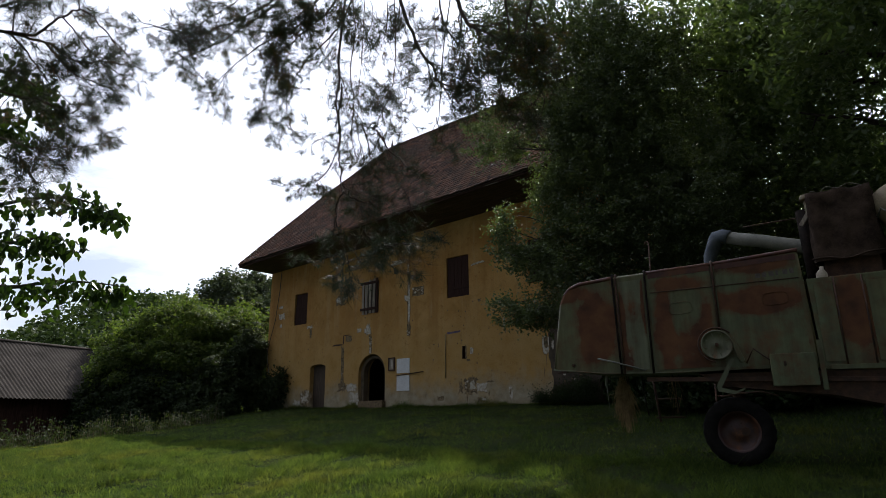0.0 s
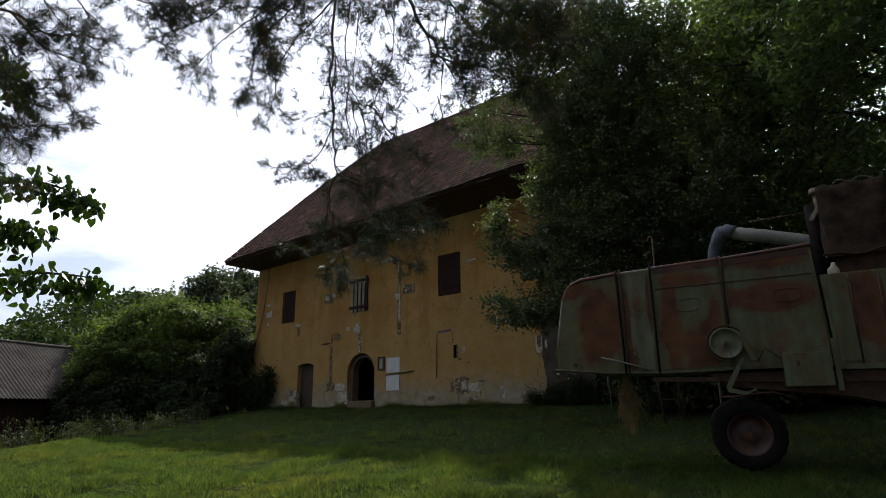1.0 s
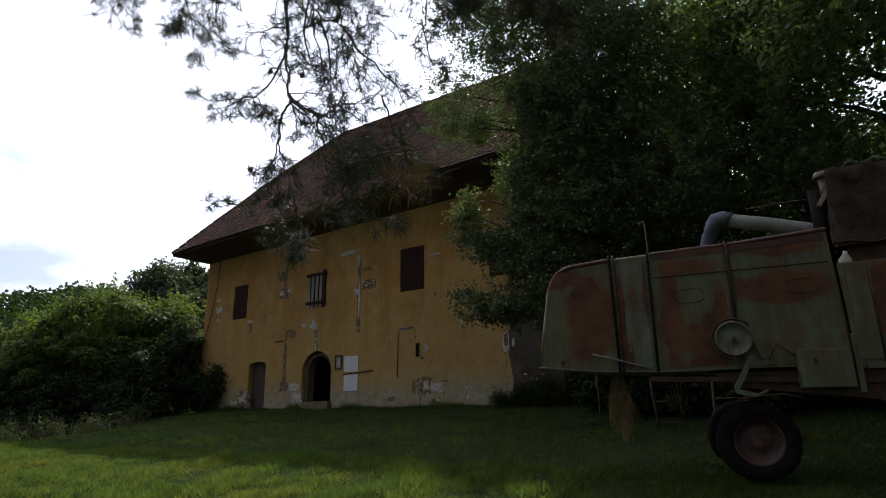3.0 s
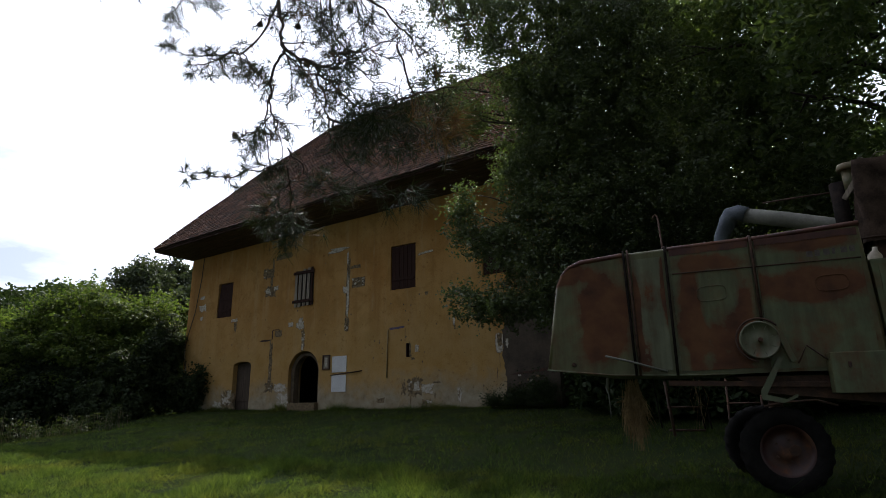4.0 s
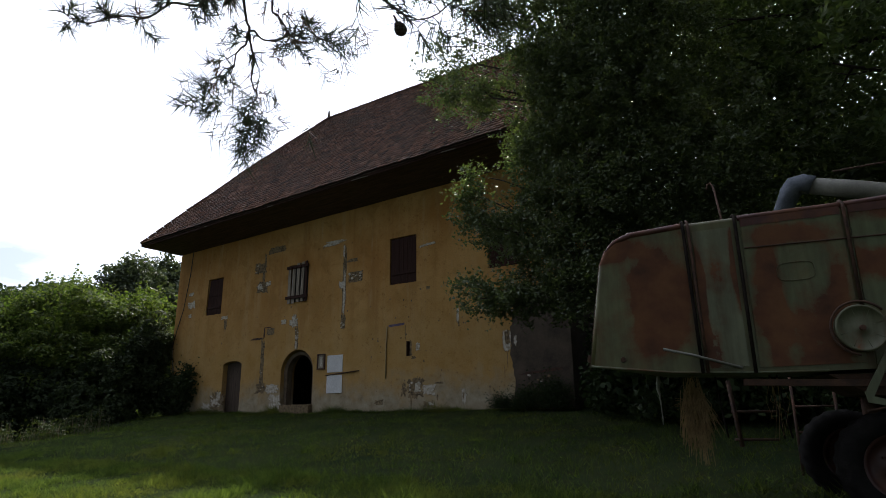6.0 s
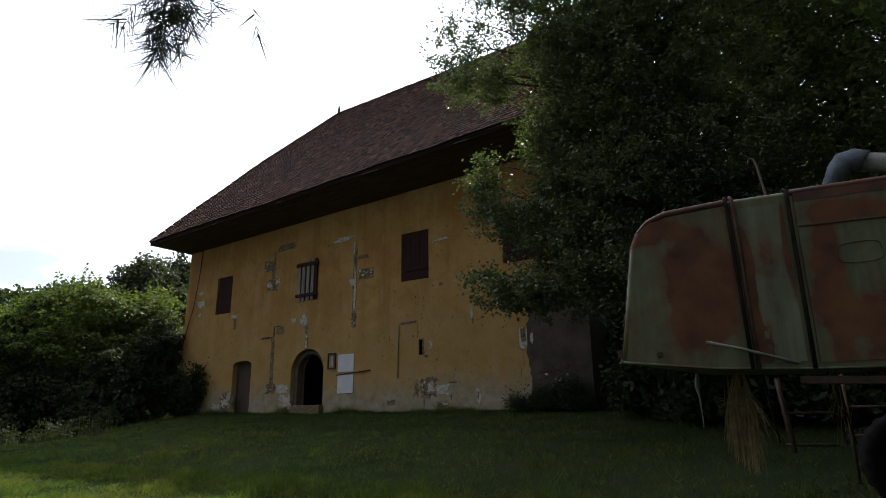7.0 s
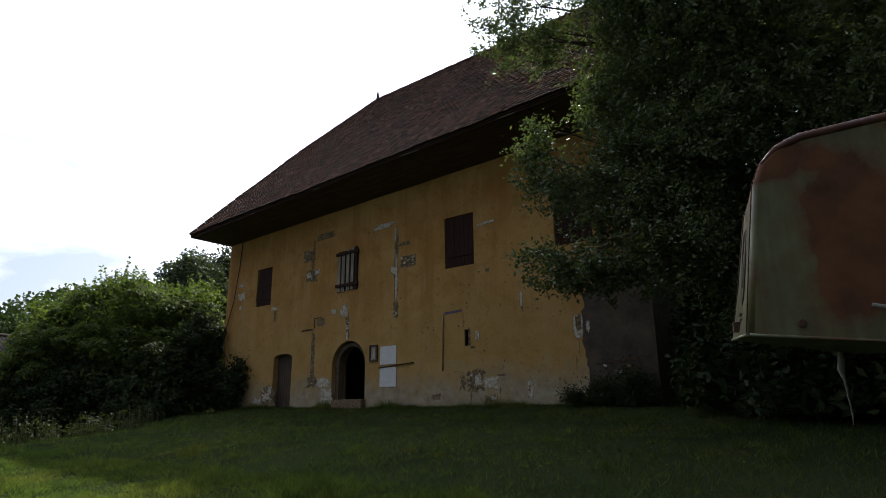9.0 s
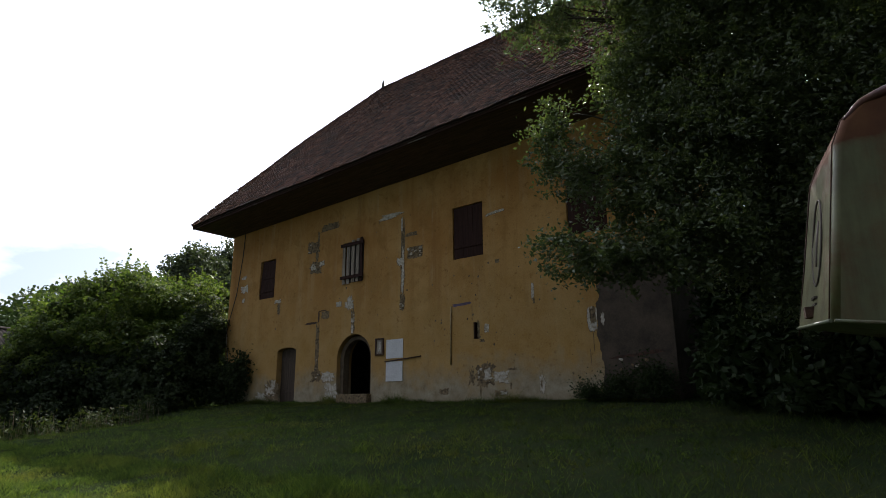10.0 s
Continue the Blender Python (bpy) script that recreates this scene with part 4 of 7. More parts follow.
CAPTILE = plain_mat("old_ridge_tile", (0.075, 0.038, 0.026), (0.13, 0.065, 0.042), 5, 0.85, 0, 30, 0.4)
ridge_caps()
tip = roof_point("f", EX0 + RUN, 1.0)
hpart("finial", tube_bm([tip, tip + Vector((0, 0, 0.25)), tip + Vector((0, 0, 0.5))], [0.10, 0.06, 0.03], 8), SOOT, roof, "small iron spike on the ridge end")


def wall_top(x):
    return 8.68 + 0.020 * (x - X0)


def eaves():
    """Boarded soffit, rising outwards, and the fascia under the tiles."""
    n = 7
    for k in range(n):
        f0, f1 = k / n, (k + 0.96) / n
        bm = bmesh.new()
        cols = []
        for j in range(13):
            x = X0 + (X1 - X0) * j / 12
            out = lambda f: OV * f * 0.94
            za, zb = wall_top(x), eave_z(x) - 0.10
            xx = lambda f: x + (-SO * f * 0.94 if j == 0 else SO * f * 0.94 if j == 12 else 0)
            wob = 0.015 * noise.noise((x, k, 0))
            cols.append([bm.verts.new(p) for p in ((xx(f0), YF - out(f0), za + (zb - za) * f0 + wob), (xx(f1), YF - out(f1), za + (zb - za) * f1 + wob),
                                                   (xx(f1), YF - out(f1), za + (zb - za) * f1 + 0.03 + wob), (xx(f0), YF - out(f0), za + (zb - za) * f0 + 0.03 + wob))])
        for a, b in zip(cols, cols[1:]):
            for i in range(4):
                bm.faces.new((a[i], a[(i + 1) % 4], b[(i + 1) % 4], b[i]))
        bmesh.ops.recalc_face_normals(bm, faces=bm.faces)
        hpart("soffit_board", bm, SOFFIT, roof)
        for xw, sgn, zw in ((X0, -1, 9.02), (X1, 1, eave_z(EX1))):
            o0, o1 = SO * f0 * 0.94, SO * f1 * 0.94
            q0, q1 = OV * f0 * 0.94, OV * f1 * 0.94
            za, zb = wall_top(xw), zw - 0.10
            bm = bmesh.new()
            v = []
            for y, s in ((YF, 1), (YB, 1)):
                e = -1 if y == YF else 1
                v.append([bm.verts.new(p) for p in ((xw + sgn * o0, y + e * q0, za + (zb - za) * f0), (xw + sgn * o1, y + e * q1, za + (zb - za) * f1), (xw + sgn * o1, y + e * q1, za + (zb - za) * f1 + 0.03), (xw + sgn * o0, y + e * q0, za + (zb - za) * f0 + 0.03))])
            for i in range(4):
                bm.faces.new((v[0][i], v[0][(i + 1) % 4], v[1][(i + 1) % 4], v[1][i]))
            bmesh.ops.recalc_face_normals(bm, faces=bm.faces)
            hpart("soffit_board", bm, SOFFIT, roof)
    for x0, y0, x1, y1 in ((EX0, EY0, EX1, EY0), (EX0, EY0, EX0, EY1), (EX1, EY0, EX1, EY1)):
        bm = bmesh.new()
        a, b = Vector((x0, y0, 0)), Vector((x1, y1, 0))
        inward = Vector((0, 0.04, 0)) if y0 == y1 else Vector((0.04 if x0 == EX0 else -0.04, 0, 0))
        cols = []
        for j in range(15):
            p = a.lerp(b, j / 14)
            z = eave_z(p.x) + 0.02 * noise.noise((p.x * 0.8, p.y * 0.8, 5))
            cols.append([bm.verts.new(p + inward * s + Vector((0, 0, z + h))) for s, h in ((1, -0.13), (2, -0.13), (2, -0.02), (1, -0.02))])
        for p, q in zip(cols, cols[1:]):
            for i in range(4):
                bm.faces.new((p[i], p[(i + 1) % 4], q[(i + 1) % 4], q[i]))
        bmesh.ops.recalc_face_normals(bm, faces=bm.faces)
        hpart("fascia", bm, SHUTTER, roof)


eaves()
LATH = wood_mat("grey_lath", (0.10, 0.08, 0.065), (0.20, 0.165, 0.135), (0.6, 8, 8))
# bleached laths showing where the eave boards have broken away
for x, w in ((-24.2, 0.22), (-20.2, 0.30), (-15.6, 0.75), (-11.9, 0.55)):
    hpart("lath", box_bm(x - w / 2, x + w / 2, EY0 + 0.022, EY0 + 0.038, eave_z(x) - 0.125, eave_z(x) - 0.09, 0.004), LATH, roof, "bleached broken lath")

# ---- combine harvester ----
CB = 0.40
comb = thing("combine_harvester", (-4.41, 8.47, CB), "old combine harvester in faded green paint, eaten by rust", "combine", rz=16.5)
WIDE = 0.90
CT = Matrix.Translation((0, 0, -CB))


def cpart(name, bm, material, parent=None, label=""):
    bm.transform(CT)
    return part(name, bm, material, parent or comb, label)


PROFILE = [(-0.10, 1.745), (0.0, 2.25), (0.10, 2.76), (0.16, 2.90), (0.26, 3.00), (0.42, 3.06), (1.0, 3.12), (2.39, 3.185), (3.44, 3.27), (3.47, 2.6), (3.51, 1.66), (2.6, 1.66), (1.9, 1.645), (1.4, 1.645), (0.7, 1.665)]


MARK = plain_mat("faded_dark_lettering", (0.085, 0.068, 0.062), (0.135, 0.112, 0.098), 14, 0.85)


def hood():
    bm = extrude_poly(PROFILE, 0.0, WIDE)
    edges = [e for e in bm.edges if abs(e.verts[0].co.y - e.verts[1].co.y) < 0.01 and (e.verts[0].co.z > 2.2 or e.verts[1].co.z > 2.2 or max(v.co.x for v in e.verts) < 0.2)]
    bmesh.ops.bevel(bm, geom=edges, offset=0.038, segments=4, affect="EDGES", profile=0.5)
    for v in bm.verts:
        # the rear sheet stands slightly askew and curls up towards its far corner
        if v.co.x < 0.25:
            f = min(1.0, max(0.0, v.co.y / WIDE))
            low = min(1.0, max(0.0, (2.6 - v.co.z) / 0.8))
            v.co.x += 0.045 * (1 - f) * low
            v.co.z += 0.055 * f * max(0.0, min(1.0, (2.0 - v.co.z) / 0.2))
    for f in bm.faces:
        f.smooth = f.calc_area() < 0.05
    h = cpart("straw_hood", bm, RUSTA, None, "rounded sheet-metal hood, green paint blooming with rust")
    # side panels between the ribs
    def panel(u0, u1, mat, label, lo=0.05, hi=0.10):
        def zt(u):
            for (a, b), (c, d) in zip(PROFILE[3:9], PROFILE[4:9]):
                if a <= u <= c:
                    return b + (d - b) * (u - a) / (c - a)
            return 2.8
        n = 8
        pts = [(u0 + (u1 - u0) * k / n, zt(u0 + (u1 - u0) * k / n) - hi) for k in range(n + 1)]
        pts = [(u0, 1.64 + lo)] + pts + [(u1, 1.66 + lo)]
        b2 = extrude_poly(pts, -0.012, -0.001)
        cpart("side_panel", b2, mat, h, label)
    panel(1.01, 1.36, GREENP, "cleaner pale green panel")
    panel(1.45, 2.30, RUSTB, "panel streaked with brown rust")
    panel(2.37, 3.40, RUSTC, "green panel rusted along its upper half")
    for u, zlo, dark in ((0.93, 1.65, True), (0.975, 1.65, False), (1.405, 1.645, True), (2.335, 2.22, False)):
        top = 3.12 + 0.047 * (u - 1.0)
        lean = 0.03 if u < 1.3 else 0.0
        pts = [(u + lean, -0.02, zlo), (u + lean * 0.6, -0.022, 2.2), (u, -0.022, top - 0.06), (u, -0.005, top), (u, 0.05, top + 0.03), (u, WIDE - 0.05, top + 0.03), (u, WIDE + 0.01, top - 0.06), (u, WIDE + 0.02, 2.0)]
        b2 = bmesh.new()
        tube(b2, pts, [0.016] * len(pts), 6)
        cpart("rib", b2, SOOT if dark else IRON, h, "rusted stiffening rib")
    for u0, u1 in ((0.17, 0.92), (1.43, 2.32), (2.35, 3.44)):
        n = 30 if u0 < 0.2 else 8
        pts = []
        for k in range(n + 1):
            u = u0 + (u1 - u0) * k / n
            z = None
            for (a, b), (c, d) in zip(PROFILE[3:9], PROFILE[4:9]):
                if a <= u <= c:
                    z = b + (d - b) * (u - a) / (c - a)
            pts.append((u, 0.018, (z or 2.9) - 0.02))
        cpart("top_trim", tube_bm(pts, [0.034 if u0 > 0.2 else min(0.034, 0.012 + 0.003 * k) for k in range(n + 1)], 8), REDRIM, h, "faded red rolled edge")
    # the red paint of the top edge comes down over the panels, worn through below
    for u0, u1 in ((1.45, 2.30), (2.37, 3.40)):
        pts = [(u0 + (u1 - u0) * k / 8, 3.12 + 0.047 * (u0 + (u1 - u0) * k / 8 - 1.0) - 0.035) for k in range(9)]
        low = [(u, z - 0.075 - 0.018 * noise.noise((u * 6, 1.0, 2.0))) for u, z in reversed(pts)]
        cpart("red_band", extrude_poly(pts + low, -0.0155, -0.0005), REDRIM, h, "band of faded red paint")
    # faded lettering, worn past reading
    for k, w in enumerate((0.06, 0.05, 0.06, 0.03, 0.06, 0.05)):
        u = 2.88 + 0.085 * k
        cpart("faded_mark", box_bm(u, u + w, -0.0145, -0.0125, 2.90 + 0.006 * k, 2.965 + 0.006 * k), MARK, h)
    cpart("seam", tube_bm([(1.46, -0.014, 2.815), (2.35, -0.014, 2.835), (3.40, -0.014, 2.86)], 0.008, 5), IRON, h)
    # two pressed hand-holes with rounded rims
    for u, z, w, hh in ((1.86, 2.56, 0.155, 0.085), (3.08, 2.60, 0.155, 0.085)):
        loop = []
        for k in range(33):
            t = 2 * math.pi * k / 32
            ca, sa = math.cos(t), math.sin(t)
            q = (abs(ca) ** 4 + abs(sa) ** 4) ** -0.25
            loop.append((u + w * ca * q, -0.016, z + hh * sa * q + 0.05 * w * ca))
        cpart("hand_hole_rim", tube_bm(loop, 0.004, 6), RUSTC, h, "pressed rusty rim of a hand-hole")
    cpart("seam", tube_bm([(x - 0.002 + 0.042 * min(1.0, max(0.0, (2.6 - z) / 0.8)), 0.055, z + 0.002) for x, z in PROFILE[0:6]], 0.0045, 5), IRON, h)
    cpart("seam", tube_bm([(x - 0.003, WIDE - 0.055, z + 0.002) for x, z in PROFILE[0:6]], 0.0055, 5), IRON, h)
    # rear face: raised oval, dark hinge, lower lip
    b2 = bmesh.new()
    ring = [(0.0 + 0.10 * (z - 2.25) / 0.55, y, z) for y, z in [(0.44 + 0.15 * math.cos(t), 2.28 + 0.27 * math.sin(t)) for t in [2 * math.pi * k / 28 for k in range(29)]]]
    tube(b2, [(x + 0.022 * min(1.0, max(0.0, (2.6 - z) / 0.8)) - 0.001, y, z) for x, y, z in ring], 0.006, 5)
    cpart("painted_oval", b2, MARK, h, "faded dark painted oval")
    cpart("painted_bar", tube_bm([(0.10 * (z - 2.25) / 0.55 + 0.013, 0.44, z) for z in (2.13, 2.28, 2.42)], [0.007, 0.014, 0.008], 6), MARK, h)
    for z in (1.86, 1.90):
        cpart("painted_bar", box_bm(-0.058, -0.036, 0.40, 0.50, z + 0.03, z + 0.042), MARK, h)
    cpart("hinge", box_bm(-0.105, -0.045, 0.46, 0.53, 1.82, 1.89, 0.01), IRON, h, "black iron hinge block")
    cpart("lip", tube_bm([(-0.057, 0.02, 1.747), (-0.08, WIDE / 2, 1.772), (-0.10, WIDE - 0.02, 1.80)], 0.011, 6), RUSTY, h)
    cpart("lip", tube_bm([(-0.045, -0.004, 1.745), (0.7, -0.004, 1.667), (1.4, -0.004, 1.647), (2.0, -0.004, 1.647)], 0.010, 6), RUSTY, h)
    b2 = bmesh.new()
    bmesh.ops.create_cone(b2, cap_ends=True, segments=10, radius1=0.028, radius2=0.024, depth=0.03, matrix=pose(0.26, -0.01, 1.80, 90, 0, 0))
    cpart("bolt", b2, IRON, h)
    cpart("stay_rod", tube_bm([(0.63, -0.045, 1.885), (0.90, -0.04, 1.815), (1.30, -0.03, 1.69)], 0.013, 6), STEEL, h, "bent bright steel rod")
    return h


GREENP = rust_paint_mat("pale_green_panel", (0.170, 0.178, 0.104), 0.70, 1.2, ((1.02, 1.9, 0.06, 0.6, 0.36), (1.09, 1.45, 0.08, 0.30, 0.30), (1.36, 2.3, 0.05, 0.6, 0.34)))
RUSTA = rust_paint_mat("rust_bloom_panel", (0.138, 0.138, 0.060), 0.66, 1.3, ((0.62, 2.02, 0.30, 0.50, 0.30), (0.66, 1.60, 0.30, 0.3, 0.20), (0.25, 2.5, 0.35, 0.14, 0.26), (0.05, 2.45, 0.2, 0.14, 0.22)))
RUSTB = rust_paint_mat("rust_streaked_panel", (0.130, 0.140, 0.062), 0.66, 1.6, ((1.62, 1.85, 0.13, 0.75, 0.34), (2.0, 1.55, 0.28, 0.45, 0.26), (1.9, 2.52, 0.5, 0.12, 0.22), (2.2, 2.0, 0.10, 0.3, 0.2)))
RUSTC = rust_paint_mat("half_rusted_panel", (0.126, 0.142, 0.064), 0.66, 1.2, ((2.85, 2.18, 0.62, 0.20, 0.34), (2.9, 2.68, 0.7, 0.12, 0.24), (4.4, 1.9, 0.5, 0.55, 0.30), (3.95, 2.0, 0.2, 0.5, 0.22)))
hood()


PULLEY = rust_paint_mat("dull_green_pulley", (0.150, 0.155, 0.092), 0.72, 5.0)


def pulley():
    p = new("pulley")
    p.parent = comb
    p.matrix_local = CT @ Matrix.Translation((2.275, -0.09, 2.0)) @ Matrix.Diagonal((0.9, 1, 0.9, 1))
    p["label"] = "pale green belt pulley with pressed spokes"
    bm = bmesh.new()
    prof = [(0.0, -0.02), (0.03, -0.02), (0.05, -0.008), (0.198, -0.004), (0.206, -0.020), (0.226, -0.020), (0.230, 0.0), (0.225, 0.05), (0.0, 0.05)]
    n = 36
    rings = [[bm.verts.new((r * math.cos(2 * math.pi * k / n), y, r * math.sin(2 * math.pi * k / n))) for k in range(n)] for r, y in prof if r > 0]
    for a, b in zip(rings, rings[1:]):
        for k in range(n):
            bm.faces.new((a[k], a[(k + 1) % n], b[(k + 1) % n], b[k])).smooth = True
    bm.faces.new(rings[0])
    bm.faces.new(rings[-1])
    bmesh.ops.recalc_face_normals(bm, faces=bm.faces)
    part("disc", bm, PULLEY, p)
    for k in range(8):
        a = math.pi / 4 * k + 0.3
        part("spoke", tube_bm([(0.05 * math.cos(a), -0.004, 0.05 * math.sin(a)), (0.20 * math.cos(a), -0.006, 0.20 * math.sin(a))], 0.0025, 5), PULLEY, p)
    part("hub", tube_bm([(0, -0.05, 0), (0, 0.03, 0)], [0.026, 0.032], 10), IRON, p, "rusty hub bolt")
    part("guard", tube_bm([(0.262 * math.cos(a), 0.0, 0.262 * math.sin(a)) for a in [math.radians(40 + 220 * k / 24) for k in range(25)]], 0.013, 6), IRON, p, "dark curved belt guard")


pulley()
cpart("guard_arm", box_bm(-0.03, 0.03, -0.10, -0.06, -0.18, 0.18, 0.008, pose(2.52, 0, 1.93, 0, -18, 0)), GREEN)
cpart("guard_arm", tube_bm([(2.62, -0.07, 1.74), (2.72, -0.07, 1.93), (3.0, -0.07, 1.68)], 0.010, 5), IRON)
cpart("bent_strip", extrude_poly([(2.42, 1.80), (2.47, 1.80), (2.36, 1.58), (2.27, 1.42), (2.45, 1.37), (2.56, 1.42), (2.56, 1.39), (2.42, 1.33), (2.22, 1.37), (2.21, 1.45)], -0.10, -0.085), RUSTY, None, "bent strip of bare sheet metal")
box_ob = cpart("tool_box", box_bm(2.90, 3.43, -0.16, -0.005, 1.42, 1.84, 0.012), GREEN, None, "small green sheet-metal box")
cpart("latch", box_bm(3.05, 3.08, -0.175, -0.16, 1.68, 1.74, 0.004), IRON, box_ob)
cpart("strap", box_bm(3.46, 3.52, -0.13, -0.10, 1.36, 2.0, 0.006, pose(0, 0, 0, 0, 0, 0)), GREEN)
cpart("side_rail", box_bm(1.30, 5.6, 0.02, 0.08, -0.03, 0.03, 0.006, pose(0, 0, 1.60, 0, 1.6, 0)), IRON, None, "rusty side rail")
cpart("lower_panel", extrude_poly([(2.0, 1.62), (5.6, 1.60), (5.6, 1.18), (4.2, 1.16), (3.6, 1.30), (2.3, 1.44)], 0.06, WIDE - 0.06), IRON, None, "dark rusted underbody")
cpart("body", soften(extrude_poly([(3.53, 1.62), (3.49, 2.84), (4.46, 2.87), (5.6, 2.9), (5.6, 1.58)], 0.03, WIDE), 0.02), RUSTC, None, "green threshing body with rust bands")
for u in (3.80, 4.12, 4.75):
    cpart("seam", tube_bm([(u, 0.024, 1.66), (u, 0.024, 2.84)], 0.012, 5), IRON)
cpart("side_panel", box_bm(3.56, 3.78, 0.018, 0.029, 1.72, 2.78, 0.003), GREEN)
cpart("side_panel", box_bm(4.16, 4.7, 0.018, 0.029, 1.72, 2.76, 0.003), RUSTA)
cpart("side_panel", box_bm(3.6, 4.6, 0.0, 0.02, 1.62, 1.68, 0.004), RUSTB)


def wheel(u, v, z, r, rim, wid, lugs=22):
    w = new("wheel")
    w.parent = comb
    w.matrix_local = CT @ Matrix.Translation((u, v, z))
    w["label"] = "worn black tyre on a faded red rim"
    bm = bmesh.new()
    n = 4 * lugs
    prof = [(rim, -wid * 0.42), (rim + 0.02, -wid * 0.5), (r - 0.06, -wid * 0.5), (r - 0.015, -wid * 0.42), (r, -wid * 0.25), (r, wid * 0.25), (r - 0.015, wid * 0.42), (r - 0.06, wid * 0.5), (rim + 0.02, wid * 0.5), (rim, wid * 0.42)]
    lug = lambda q, k, y: q + (0.013 if q > r - 0.03 and (k + (2 if y > 0 else 0)) % 4 < 2 else 0.0)
    rings = [[bm.verts.new((lug(q, k, y) * math.cos(2 * math.pi * k / n), y, lug(q, k, y) * math.sin(2 * math.pi * k / n))) for k in range(n)] for q, y in prof]
    for a, b in zip(rings, rings[1:] + rings[:1]):
        for k in range(n):
            bm.faces.new((a[k], a[(k + 1) % n], b[(k + 1) % n], b[k])).smooth = True
    bmesh.ops.recalc_face_normals(bm, faces=bm.faces)
    part("tyre", bm, RUBBER, w, "worn ribbed black rubber tyre")
    bm = bmesh.new()
    n = 40
    prof = [(rim, -wid * 0.42), (rim - 0.03, -wid * 0.40), (rim - 0.04, -wid * 0.2), (0.13, -wid * 0.12), (0.10, -wid * 0.2), (0.05, -wid * 0.24)]
    rings = [[bm.verts.new((q * math.cos(2 * math.pi * k / n), y, q * math.sin(2 * math.pi * k / n))) for k in range(n)] for q, y in prof]
    for a, b in zip(rings, rings[1:]):
        for k in range(n):
            bm.faces.new((a[k], a[(k + 1) % n], b[(k + 1) % n], b[k])).smooth = True
    bm.faces.new(rings[-1])
    bmesh.ops.recalc_face_normals(bm, faces=bm.faces)
    part("rim", bm, WHEELRED, w, "faded red wheel rim")
    for k in range(5):
        a = 2 * math.pi * k / 5
        part("wheel_nut", tube_bm([(0.115 * math.cos(a), -wid * 0.24, 0.115 * math.sin(a)), (0.115 * math.cos(a), -wid * 0.12, 0.115 * math.sin(a))], 0.014, 6), IRON, w)
    return w


wheel(2.42, 0.18, 0.84, 0.44, 0.27, 0.26)
wheel(2.42, 1.35, 0.86, 0.44, 0.27, 0.26)
wheel(5.0, -0.05, 1.0, 0.62, 0.36, 0.38)
wheel(5.0, 1.4, 1.0, 0.62, 0.36, 0.38)
cpart("axle", tube_bm([(2.5, 0.1, 0.84), (2.5, 0.75, 0.95), (2.5, 1.4, 0.86)], 0.06, 8), IRON)
cpart("axle_post", tube_bm([(2.5, 0.75, 0.9), (2.5, 0.75, 1.6)], 0.08, 8), IRON)
cpart("axle", tube_bm([(5.0, 0.0, 1.0), (5.0, 1.4, 1.0)], 0.08, 8), IRON)
cpart("mudguard_strip", tube_bm([(2.25, 0.05, 1.30), (2.45, 0.03, 1.34), (2.75, 0.03, 1.36), (2.95, 0.03, 1.30)], 0.012, 5), IRON)
cpart("hook_rod", tube_bm([(1.44, 0.78, 3.10), (1.44, 0.90, 3.42), (1.438, 1.08, 3.78), (1.432, 1.14, 3.88), (1.41, 1.155, 3.915), (1.385, 1.155, 3.90), (1.37, 1.15, 3.84)], 0.013, 6), IRON, None, "leaning rod with a hooked tip")
cpart("hanging_strip", tube_bm([(0.600, 0.86, 1.70), (0.598, 0.86, 1.62), (0.585, 0.86, 1.55), (0.598, 0.86, 1.47), (0.604, 0.86, 1.32), (0.608, 0.86, 1.24), (0.603, 0.86, 1.17)], [0.014, 0.024, 0.022, 0.009, 0.006, 0.007, 0.003], 6), STEEL, None, "torn bright strip hanging from the hood")
for u, v in ((1.15, 0.75), (1.62, 0.55), (1.70, 0.62)):
    cpart("hanging_bar", tube_bm([(u, v, 1.66), (u + 0.04, v, 1.2), (u + 0.06, v, 1.05)], 0.009, 5), SOOT)
for v in (0.95, 1.02):
    cpart("under_frame", tube_bm([(1.30, v, 1.62), (1.36, v, 0.95)], 0.018, 6), IRON)
for z in (1.30, 1.02):
    cpart("under_frame", tube_bm([(1.30, 0.98, z), (1.72, 0.98, z)], 0.014, 6), IRON)


def world_part(name, bm, material, label=""):
    """A piece of the machine, built in world metres."""
    bm.transform(comb.matrix_world.inverted())
    return part(name, bm, material, comb, label)


AUG = [(-2.50, 11.14, 4.07), (-1.9, 11.17, 3.89), (-1.2, 11.2, 3.65), (-0.3, 11.25, 3.38)]
world_part("grain_auger", tube_bm(AUG, [0.105, 0.112, 0.115, 0.118], 20), STEEL, "grey unloading tube lying over the hood")
def crumpled(bm, seed, amount):
    """Creases in a slack sheet."""
    for v in bm.verts:
        v.co += Vector((noise.noise(v.co * 9 + Vector((seed, 0, 0))), noise.noise(v.co * 9 + Vector((0, seed, 0))), noise.noise(v.co * 9 + Vector((0, 0, seed))))) * amount
    return bm


